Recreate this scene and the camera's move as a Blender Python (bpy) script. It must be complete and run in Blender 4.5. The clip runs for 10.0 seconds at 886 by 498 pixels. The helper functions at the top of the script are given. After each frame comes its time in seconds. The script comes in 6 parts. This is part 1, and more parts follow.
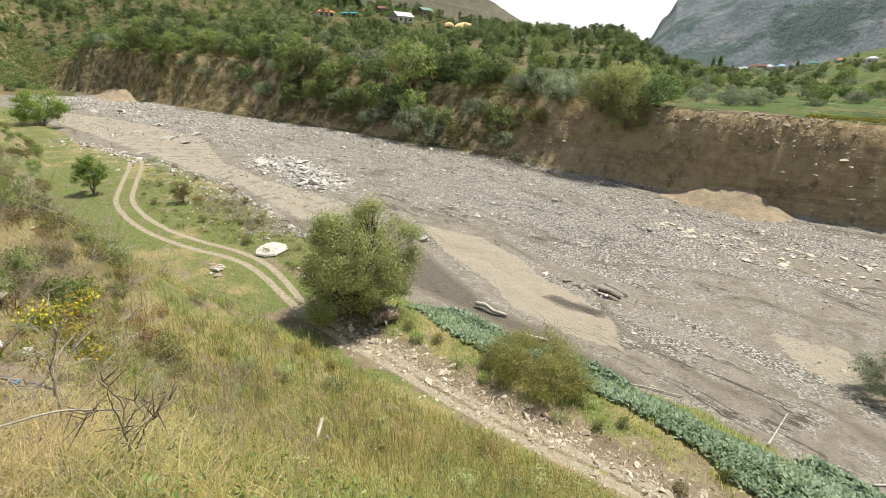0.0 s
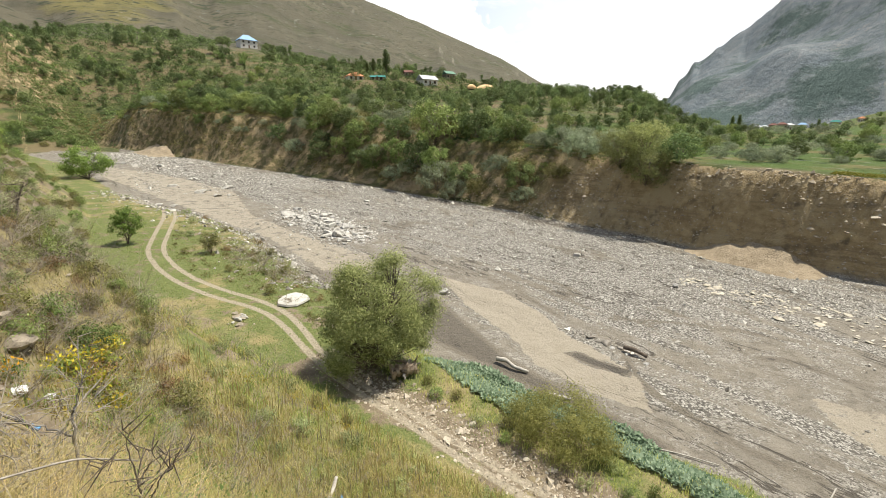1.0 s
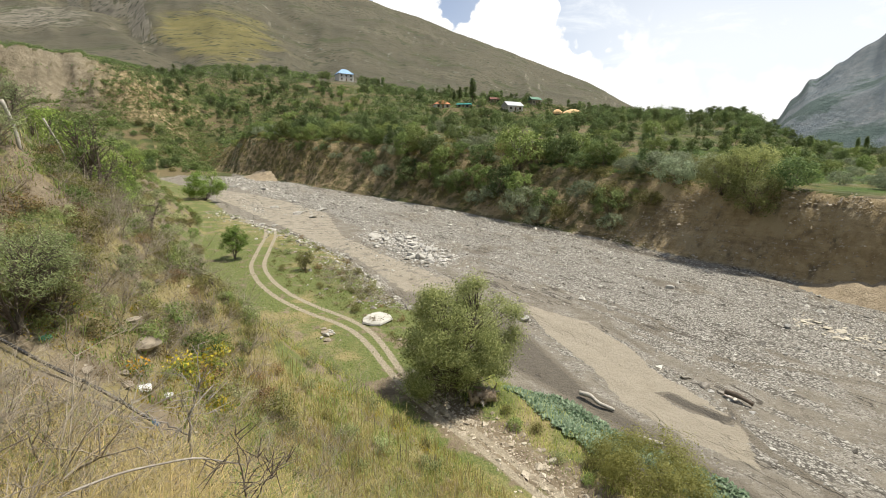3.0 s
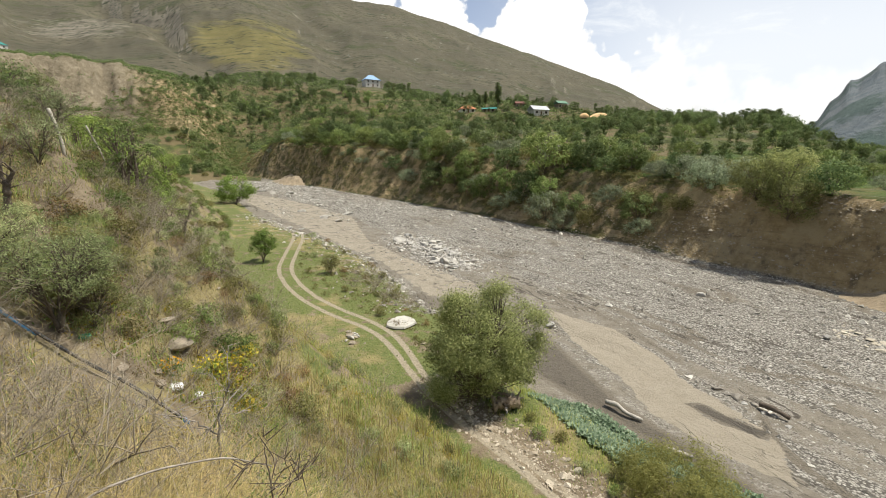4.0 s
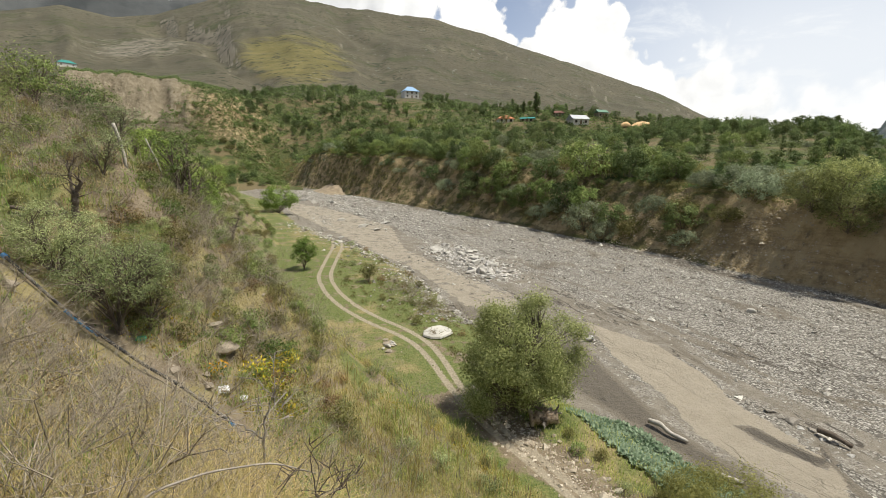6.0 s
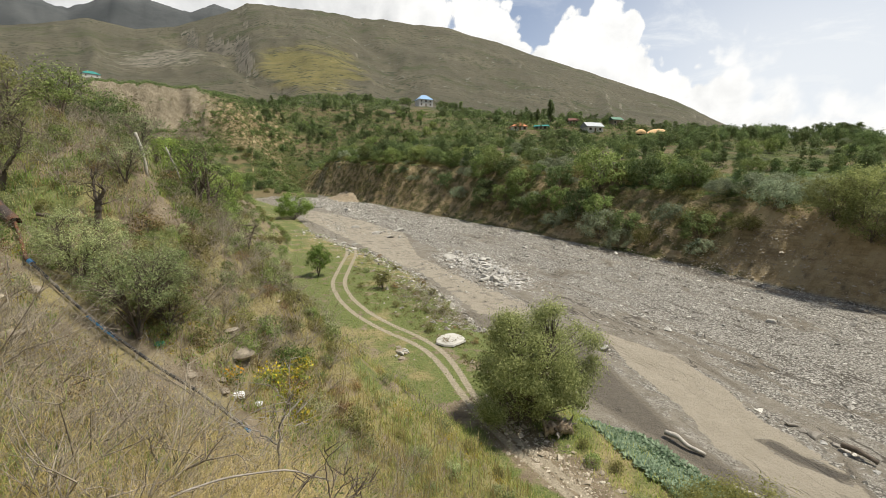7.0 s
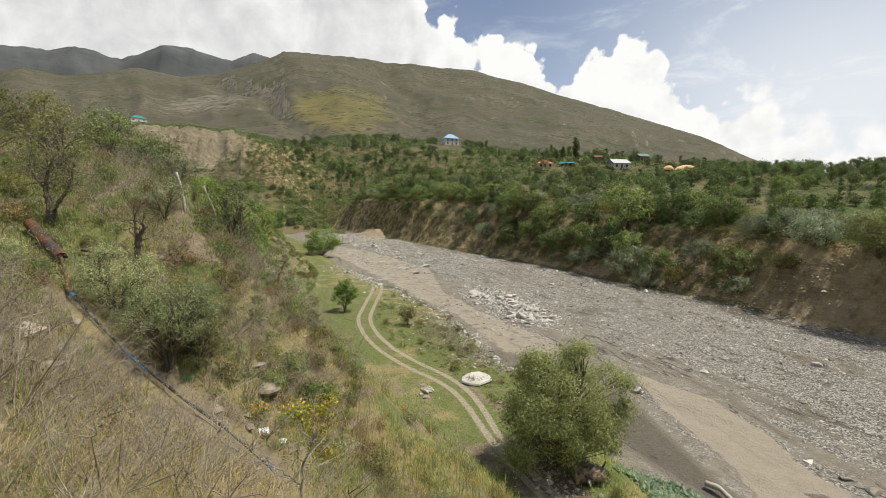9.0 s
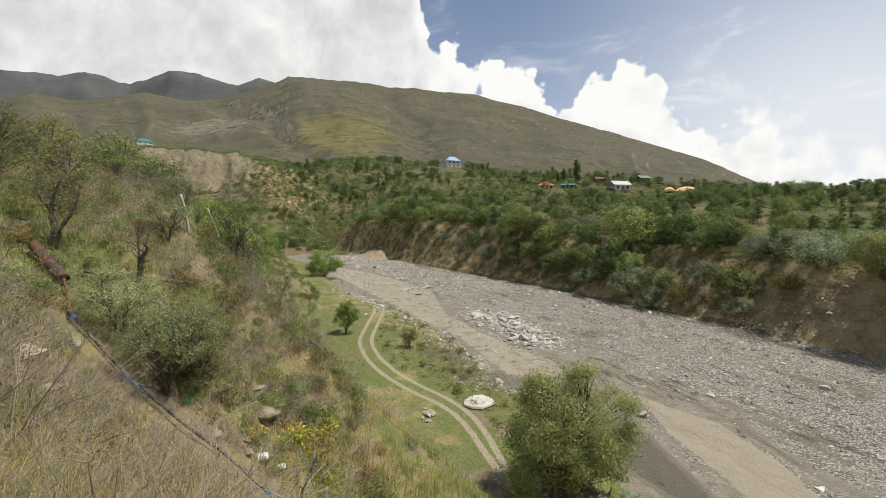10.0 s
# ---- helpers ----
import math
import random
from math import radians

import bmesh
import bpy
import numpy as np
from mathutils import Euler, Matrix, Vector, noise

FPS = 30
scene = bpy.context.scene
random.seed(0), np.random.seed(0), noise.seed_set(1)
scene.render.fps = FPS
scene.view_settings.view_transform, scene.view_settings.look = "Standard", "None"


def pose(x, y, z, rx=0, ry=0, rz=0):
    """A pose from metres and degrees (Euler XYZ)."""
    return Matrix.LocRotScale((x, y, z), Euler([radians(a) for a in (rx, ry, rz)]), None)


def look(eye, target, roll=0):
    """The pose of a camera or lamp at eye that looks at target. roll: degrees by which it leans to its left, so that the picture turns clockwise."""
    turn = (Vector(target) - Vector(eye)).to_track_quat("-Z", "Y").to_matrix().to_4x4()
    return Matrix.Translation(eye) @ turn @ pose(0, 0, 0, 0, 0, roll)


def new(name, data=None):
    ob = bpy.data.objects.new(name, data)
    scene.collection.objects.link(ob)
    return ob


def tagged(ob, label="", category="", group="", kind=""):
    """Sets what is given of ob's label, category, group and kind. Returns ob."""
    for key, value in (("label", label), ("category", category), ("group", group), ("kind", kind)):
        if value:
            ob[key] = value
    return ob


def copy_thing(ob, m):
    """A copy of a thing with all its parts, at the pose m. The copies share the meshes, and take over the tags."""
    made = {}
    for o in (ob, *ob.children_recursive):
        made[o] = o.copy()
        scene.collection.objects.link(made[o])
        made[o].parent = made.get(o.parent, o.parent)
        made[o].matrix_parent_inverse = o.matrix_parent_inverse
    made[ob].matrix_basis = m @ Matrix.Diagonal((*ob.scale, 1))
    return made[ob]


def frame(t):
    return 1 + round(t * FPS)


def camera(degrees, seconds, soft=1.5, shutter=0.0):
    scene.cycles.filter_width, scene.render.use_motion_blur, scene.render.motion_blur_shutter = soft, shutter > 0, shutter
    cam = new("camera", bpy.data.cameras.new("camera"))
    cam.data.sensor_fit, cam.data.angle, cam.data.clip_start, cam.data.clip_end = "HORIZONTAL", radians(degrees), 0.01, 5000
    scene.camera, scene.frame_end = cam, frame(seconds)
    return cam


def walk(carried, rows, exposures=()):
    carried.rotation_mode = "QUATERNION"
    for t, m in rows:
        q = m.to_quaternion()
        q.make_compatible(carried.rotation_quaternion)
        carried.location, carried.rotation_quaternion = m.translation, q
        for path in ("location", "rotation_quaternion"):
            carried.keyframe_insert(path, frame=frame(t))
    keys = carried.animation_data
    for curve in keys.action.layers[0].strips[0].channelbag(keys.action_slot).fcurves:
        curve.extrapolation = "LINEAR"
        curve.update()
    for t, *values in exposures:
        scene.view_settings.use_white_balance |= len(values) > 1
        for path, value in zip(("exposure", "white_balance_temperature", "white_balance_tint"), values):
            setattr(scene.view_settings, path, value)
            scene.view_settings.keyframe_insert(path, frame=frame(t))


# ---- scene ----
CELL = 87.58


def aim(x, y, z, yaw, pitch, roll):
    """A camera pose from its place and its yaw (to the left), pitch (up) and roll in degrees."""
    return pose(x, y, z, 90 + pitch, 0, yaw) @ pose(0, 0, 0, 0, 0, roll)


cam = camera(CELL, 10.0, soft=0.6)
walk(cam, [
    (0.0, aim(0.261, -0.004, 15.913, -17.00, -20.11, 0.27)),
    (0.5, aim(0.246, -0.013, 15.918, -16.76, -17.44, 0.33)),
    (1.0, aim(0.229, -0.026, 15.922, -14.33, -13.58, 0.30)),
    (1.5, aim(0.222, -0.031, 15.926, -12.90, -11.93, 0.23)),
    (2.0, aim(0.187, -0.060, 15.936, -9.70, -10.74, 0.12)),
    (2.5, aim(0.084, -0.037, 15.965, -6.50, -10.86, 0.14)),
    (4.0, aim(0.017, -0.009, 16.011, -1.17, -10.11, 0.02)),
    (4.5, aim(0.000, 0.000, 16.000, 0.00, -10.50, 0.00)),
    (5.0, aim(-0.038, -0.004, 16.034, 0.45, -9.39, 0.04)),
    (5.5, aim(-0.084, -0.001, 16.048, 2.14, -9.16, 0.04)),
    (7.0, aim(-0.127, -0.043, 16.091, 4.99, -8.04, 0.06)),
    (7.5, aim(-0.155, -0.026, 16.088, 6.36, -7.43, 0.07)),
    (8.0, aim(-0.133, -0.050, 16.098, 6.72, -6.58, 0.08)),
    (8.5, aim(-0.136, -0.048, 16.100, 6.64, -5.81, 0.10)),
    (9.0, aim(-0.154, -0.038, 16.102, 8.16, -3.57, 0.02)),
    (9.5, aim(-0.163, -0.039, 16.102, 9.89, -2.38, -0.03)),
    (10.0, aim(-0.160, -0.042, 16.106, 8.40, -0.93, -0.02)),
], exposures=[(0.0, 0.58), (1.0, 0.53), (2.5, 0.39), (5.0, 0.24), (7.5, 0.13), (10.0, 0.07)])

# ---- sky and sun ----
SUN_AZ, SUN_EL = -84.0, 66.0      # degrees: azimuth to the left of +y, height
sun_way = Vector((-math.sin(radians(SUN_AZ)) * math.cos(radians(SUN_EL)), math.cos(radians(SUN_AZ)) * math.cos(radians(SUN_EL)), math.sin(radians(SUN_EL))))
sun = new("sun", bpy.data.lights.new("sun", "SUN"))
sun.data.energy, sun.data.angle, sun.data.color = 5.0, radians(0.8), (1.0, 0.93, 0.79)
sun.matrix_world = look(sun_way * 100, (0, 0, 0))


def nd(tree, kind, x=0, **values):
    """A node of a tree; values set its properties, or its inputs where it has no such property."""
    n = tree.nodes.new(kind)
    for key, value in values.items():
        if key in n.inputs:
            n.inputs[key].default_value = value
        else:
            setattr(n, key, value)
    return n


world = bpy.data.worlds.new("sky")
scene.world = world
world.use_nodes = True
wt = world.node_tree
wt.nodes.clear()
coord = nd(wt, "ShaderNodeTexCoord")
L = wt.links.new


def wm(op, a, b=0.0, c=None, clamp=False):
    """A sum over outputs and numbers in the sky's nodes."""
    n = nd(wt, "ShaderNodeMath", operation=op, use_clamp=clamp)
    for i, v in enumerate((a, b) if c is None else (a, b, c)):
        if isinstance(v, bpy.types.NodeSocket):
            L(v, n.inputs[i])
        else:
            n.inputs[i].default_value = v
    return n.outputs[0]


def ranged(v, a, b, lo=0.0, hi=1.0, kind="SMOOTHSTEP"):
    n = nd(wt, "ShaderNodeMapRange", interpolation_type=kind, **{"From Min": a, "From Max": b, "To Min": lo, "To Max": hi})
    L(v, n.inputs["Value"])
    return n.outputs["Result"]


sky = nd(wt, "ShaderNodeTexSky", sky_type="NISHITA", sun_disc=False, sun_elevation=radians(SUN_EL), sun_rotation=radians(-SUN_AZ), air_density=1.0, dust_density=1.5, altitude=2800)
way = nd(wt, "ShaderNodeSeparateXYZ")
L(coord.outputs["Generated"], way.inputs[0])
azim = wm("MULTIPLY", wm("ARCTAN2", wm("MULTIPLY", way.outputs["X"], -1.0), way.outputs["Y"]), 180 / math.pi)
elev = wm("MULTIPLY", wm("ARCSINE", way.outputs["Z"]), 180 / math.pi)
# height of the cumulus tops, in degrees, round the horizon
TOPS = [(-180, 12), (-90, 10), (-60, 8), (-35, 7.5), (-30.7, 9), (-27.9, 10.6), (-27.0, 13.6), (-23.7, 12.8), (-20.6, 12.2), (-18.6, 13.4), (-17.3, 18.6), (-13.2, 19.3), (-8.2, 19.3), (-5.7, 17.0), (-2.3, 21.4), (0.4, 20.2), (5.2, 21.8), (9.4, 23.0), (10.8, 27), (12.5, 40), (18, 55), (62, 50), (110, 16), (180, 12)]
crest = nd(wt, "ShaderNodeFloatCurve")
line = crest.mapping.curves[0]
while len(line.points) < len(TOPS):
    line.points.new(0.5, 0.5)
for p, (a, e) in zip(line.points, TOPS):
    p.location, p.handle_type = ((a + 180) / 360, e / 60), "VECTOR"
crest.mapping.update()
L(wm("DIVIDE", wm("ADD", azim, 180.0), 360.0), crest.inputs["Value"])
top = wm("MULTIPLY", crest.outputs["Value"], 60.0)
billow = nd(wt, "ShaderNodeTexNoise", Scale=11.0, Detail=9.0, Roughness=0.58, Distortion=0.25)
puff = nd(wt, "ShaderNodeTexVoronoi", feature="SMOOTH_F1", Scale=17.0, Smoothness=0.35, Detail=2.0)
wisp_at = nd(wt, "ShaderNodeMapping")
wisp_at.inputs["Scale"].default_value, wisp_at.inputs["Rotation"].default_value = (1.0, 1.0, 2.6), (0.0, 0.5, 0.3)
wisp = nd(wt, "ShaderNodeTexNoise", Scale=4.5, Detail=9.0, Roughness=0.62, Distortion=0.5)
for n in (billow, puff, wisp_at):
    L(coord.outputs["Generated"], n.inputs["Vector"])
L(wisp_at.outputs["Vector"], wisp.inputs["Vector"])
lump = wm("ADD", wm("MULTIPLY", wm("SUBTRACT", billow.outputs["Fac"], 0.47), 11.0), wm("MULTIPLY", wm("SUBTRACT", 0.62, puff.outputs["Distance"]), 6.0))
depth = wm("SUBTRACT", wm("ADD", top, lump), elev)
soft = ranged(azim, -34, -20, 3.0, 0.55)
cover = nd(wt, "ShaderNodeMapRange", interpolation_type="SMOOTHSTEP")
L(depth, cover.inputs["Value"])
L(wm("MULTIPLY", soft, -1.0), cover.inputs["From Min"])
L(soft, cover.inputs["From Max"])
# sunlit tops and greyer bellies
lit = wm("ADD", ranged(depth, 0.0, 11.0, 1.0, 0.42), wm("MULTIPLY", wm("SUBTRACT", billow.outputs["Fac"], 0.50), 2.6))
lit = wm("MAXIMUM", lit, ranged(azim, -36, -22, 0.70, 0.0), clamp=True)
tone = nd(wt, "ShaderNodeMix", data_type="RGBA")
tone.inputs["A"].default_value, tone.inputs["B"].default_value = (5.7, 5.75, 5.75, 1), (8.8, 8.75, 8.55, 1)
L(lit, tone.inputs["Factor"])
# thin high haze, thicker to the right and towards the horizon
haze = wm("MULTIPLY", ranged(azim, 2, -32, 0.28, 0.95), ranged(elev, 30, 10, 0.40, 1.0))
haze = wm("ADD", haze, ranged(wisp.outputs["Fac"], 0.50, 0.76, 0.0, 0.45), clamp=True)
veil = nd(wt, "ShaderNodeMix", data_type="RGBA")
veil.inputs["B"].default_value = (7.3, 7.6, 7.9, 1)
L(haze, veil.inputs["Factor"])
L(sky.outputs["Color"], veil.inputs["A"])
mixsky = nd(wt, "ShaderNodeMix", data_type="RGBA")
L(cover.outputs["Result"], mixsky.inputs["Factor"])
L(veil.outputs["Result"], mixsky.inputs["A"])
L(tone.outputs["Result"], mixsky.inputs["B"])
back = nd(wt, "ShaderNodeBackground", Strength=0.106)
out = nd(wt, "ShaderNodeOutputWorld")
L(mixsky.outputs["Result"], back.inputs["Color"])
L(back.outputs["Background"], out.inputs["Surface"])


# ---- materials ----
def material(name):
    m = bpy.data.materials.new(name)
    m.use_nodes = True
    return m, m.node_tree, m.node_tree.nodes["Principled BSDF"]


def mixed(t, a, b, fac, blend="MIX"):
    """The output of a colour mix. a and b: a colour or an output; fac: a number or an output."""
    n = nd(t, "ShaderNodeMix", data_type="RGBA", blend_type=blend)
    for socket, v in (("A", a), ("B", b), ("Factor", fac)):
        if isinstance(v, bpy.types.NodeSocket):
            t.links.new(v, n.inputs[socket])
        elif socket == "Factor":
            n.inputs[socket].default_value = v
        else:
            n.inputs[socket].default_value = (*v, 1)
    return n.outputs["Result"]


def grain(t, scale, detail=5.0, rough=0.6, lo=0.35, hi=0.65, vec=None, kind="noise"):
    """The output, 0 to 1, of a noise in metres through a soft threshold."""
    if vec is None:
        vec = nd(t, "ShaderNodeNewGeometry").outputs["Position"]
    n = nd(t, "ShaderNodeTexNoise", Scale=scale, Detail=detail, Roughness=rough) if kind == "noise" else nd(t, "ShaderNodeTexVoronoi", Scale=scale)
    t.links.new(vec, n.inputs["Vector"])
    r = nd(t, "ShaderNodeMapRange", **{"From Min": lo, "From Max": hi})
    t.links.new(n.outputs["Fac" if kind == "noise" else "Distance"], r.inputs["Value"])
    return r.outputs["Result"]


def relief(t, bsdf, height, strength=0.5, distance=0.05):
    b = nd(t, "ShaderNodeBump", Strength=strength, Distance=distance)
    t.links.new(height, b.inputs["Height"])
    t.links.new(b.outputs["Normal"], bsdf.inputs["Normal"])


def plain(name, a, b, scale=3.0, rough=0.85, metal=0.0, bump=0.3, depth=0.02, fine=30.0, stain=None):
    """A surface between two colours at two scales of noise, with fine relief."""
    m, t, p = material(name)
    c = mixed(t, a, b, grain(t, scale))
    c = mixed(t, c, [v * 0.6 for v in a], grain(t, fine, lo=0.52, hi=0.75))
    if stain:
        c = mixed(t, c, stain, grain(t, scale * 0.4, lo=0.5, hi=0.62))
    t.links.new(c, p.inputs["Base Color"])
    p.inputs["Roughness"].default_value, p.inputs["Metallic"].default_value = rough, metal
    relief(t, p, grain(t, fine), bump, depth)
    return m


def foliage(name, dark, light, back=0.35, tint=None):
    """Leaves: each one its own tone, light shining through."""
    m, t, p = material(name)
    g = nd(t, "ShaderNodeNewGeometry")
    info = nd(t, "ShaderNodeObjectInfo")
    c = mixed(t, dark, light, g.outputs["Random Per Island"])
    if tint:
        c = mixed(t, c, tint, grain(t, 0.6, lo=0.5, hi=0.75))
    h = nd(t, "ShaderNodeHueSaturation")
    r = nd(t, "ShaderNodeMapRange", **{"To Min": 0.66, "To Max": 1.38})
    t.links.new(info.outputs["Random"], r.inputs["Value"])
    hue = nd(t, "ShaderNodeMapRange", **{"To Min": 0.482, "To Max": 0.51})
    dice = nd(t, "ShaderNodeTexWhiteNoise", noise_dimensions="1D")
    t.links.new(info.outputs["Random"], dice.inputs["W"])
    t.links.new(dice.outputs["Value"], hue.inputs["Value"])
    t.links.new(hue.outputs["Result"], h.inputs["Hue"])
    t.links.new(r.outputs["Result"], h.inputs["Value"])
    t.links.new(c, h.inputs["Color"])
    t.links.new(h.outputs["Color"], p.inputs["Base Color"])
    p.inputs["Roughness"].default_value = 0.7
    p.inputs["Specular IOR Level"].default_value = 0.15
    tr = nd(t, "ShaderNodeBsdfTranslucent")
    t.links.new(h.outputs["Color"], tr.inputs["Color"])
    mx = nd(t, "ShaderNodeMixShader", Fac=back)
    o = t.nodes["Material Output"]
    t.links.new(p.outputs["BSDF"], mx.inputs[1])
    t.links.new(tr.outputs["BSDF"], mx.inputs[2])
    t.links.new(mx.outputs["Shader"], o.inputs["Surface"])
    return m


BARK = plain("bark", (0.10, 0.075, 0.055), (0.17, 0.14, 0.11), 4, 0.9, bump=0.6)
DEADWOOD = plain("dead_wood", (0.24, 0.21, 0.18), (0.36, 0.33, 0.29), 3, 0.9)
WILLOW = foliage("willow_leaves", (0.13, 0.168, 0.058), (0.38, 0.425, 0.19), 0.5)
GREEN = foliage("green_leaves", (0.106, 0.156, 0.045), (0.263, 0.331, 0.112))
DARK = foliage("dark_leaves", (0.074, 0.113, 0.043), (0.209, 0.270, 0.105))
SILVER = foliage("silver_leaves", (0.13, 0.165, 0.095), (0.32, 0.36, 0.235), 0.4)
BUCK = foliage("buckthorn_leaves", (0.18, 0.22, 0.095), (0.44, 0.48, 0.24), 0.48)
LEAFY = foliage("bright_leaves", (0.127, 0.196, 0.046), (0.299, 0.391, 0.103), 0.42)
BUSHY = foliage("shrub_leaves", (0.165, 0.195, 0.07), (0.41, 0.44, 0.18), 0.52)
GROVE = foliage("terrace_leaves", (0.11, 0.14, 0.05), (0.27, 0.30, 0.13), 0.42)
OLIVE = foliage("olive_leaves", (0.12, 0.125, 0.04), (0.27, 0.25, 0.10), 0.4)


# ---- numbers and noise ----
def hashed(i, j, seed):
    v = np.sin(i * 127.1 + j * 311.7 + seed * 74.7) * 43758.5453
    return v - np.floor(v)


def vnoise(x, y, seed=0):
    i, j = np.floor(x), np.floor(y)
    a, b = x - i, y - j
    a, b = a * a * (3 - 2 * a), b * b * (3 - 2 * b)
    return (hashed(i, j, seed) * (1 - a) + hashed(i + 1, j, seed) * a) * (1 - b) + (hashed(i, j + 1, seed) * (1 - a) + hashed(i + 1, j + 1, seed) * a) * b


def fbm(x, y, octaves=4, seed=0):
    """Noise round 0, from about -1 to 1."""
    x, y = np.asarray(x, float), np.asarray(y, float)
    s, amp = 0.0, 1.0
    for k in range(octaves):
        s = s + amp * (vnoise(x * 2**k + 13.7 * k, y * 2**k - 7.1 * k, seed + k) * 2 - 1)
        amp *= 0.5
    return s / 1.6


def step01(a, b, x):
    t = np.clip((x - a) / (b - a), 0, 1)
    return t * t * (3 - 2 * t)


# ---- the lie of the land: u runs up the valley, w across the river, both in metres from below the camera ----
CU, SU = math.cos(radians(25)), math.sin(radians(25))


def to_uw(x, y):
    return y * CU - x * SU, x * CU + y * SU


def to_xy(u, w):
    return w * CU - u * SU, u * CU + w * SU


FAR_FOOT = ([-200, -60, 3, 17, 32, 56, 74, 95, 120, 165, 219, 270, 330, 500], [92, 84, 70, 66, 64.5, 63.5, 59.5, 55, 48.5, 35.5, 19, 0, -45, -300])
NEAR_EDGE = ([-200, -40, 0, 10, 22, 43, 60, 75, 92, 120, 150, 200, 270, 330, 500], [40, 28, 23, 21.8, 18.6, 18.4, 19, 16.5, 10.5, 6, 5, -8, -38, -85, -330])
TOE = ([-200, -40, 4, 14, 22, 28, 37, 50, 75, 90, 120, 200, 270, 500], [32, 20, 13.6, 10.8, 9.4, 6.5, 2.6, 1.0, 2.0, 2.5, -4, -20, -55, -350])
TRACK = ([4, 6.5, 10, 14, 19, 23, 28, 32, 35.6, 42, 49, 57, 66, 75, 84], [15.3, 14.3, 13.4, 12.7, 12.0, 11.2, 11.3, 11.8, 11.3, 8.3, 6.8, 6.7, 9.0, 11.4, 12.5])


def far_foot(u):
    return np.interp(u, *FAR_FOOT) + 1.3 * fbm(u * 0.09, u * 0 + 3.1, 3, 5)


def near_edge(u):
    return np.interp(u, *NEAR_EDGE) + 0.8 * fbm(u * 0.2, u * 0 + 8.1, 3, 6)


def toe(u):
    return np.interp(u, *TOE) + 0.5 * fbm(u * 0.15, u * 0 + 1.7, 2, 7)


def track_w(u):
    k = np.linspace(4, 84, 161)
    w = np.interp(k, *TRACK)
    w = np.convolve(np.pad(w, 6, mode="edge"), np.ones(13) / 13, "valid")
    return np.interp(u, k, w)


def track_gap(u, w):
    """Metres from the middle of the track, measured square to it; positive towards the river."""
    slant = (track_w(u + 0.5) - track_w(u - 0.5))
    return (w - track_w(u)) / np.sqrt(1 + slant**2)


RIDGE_W = ([-35, -31, -28.5, -23.8, -18.5, -12.7, -6.3, -1, 5.2, 11.5, 19, 26.8, 29.3, 33.4, 37.3, 40.9, 43.8, 46.9, 49.8, 52, 70, 120], [0.5, 2.8, 4.75, 7.25, 9.85, 12.05, 14.25, 16.05, 17.7, 18.2, 18.5, 18.5, 17.3, 15.8, 14.8, 15.1, 14.2, 13.4, 13.6, 12.6, 14, 10])
CLOUDED = ([10, 22, 27.4, 30, 32.3, 36, 38.9, 42.4, 46, 48, 52, 60, 75], [5, 15, 17.7, 17.9, 17.0, 17.6, 17.3, 15.5, 16.0, 15.3, 14.8, 16, 10])
RIDGE_E = ([-150, -90, -65, -55, -48.2, -45.8, -41.3, -40, -38.4, -36], [12, 20, 19, 16, 12.6, 10.4, 7.4, 5.5, 2.4, 0.5])
FOOT_E = ([-90, -50, -40, -30, -20, -8, 7, 21, 42, 60, 120], [1.0, 0.9, 1.0, 2.4, 4.4, 6.0, 8.6, 8.6, 7.5, 7, 6])


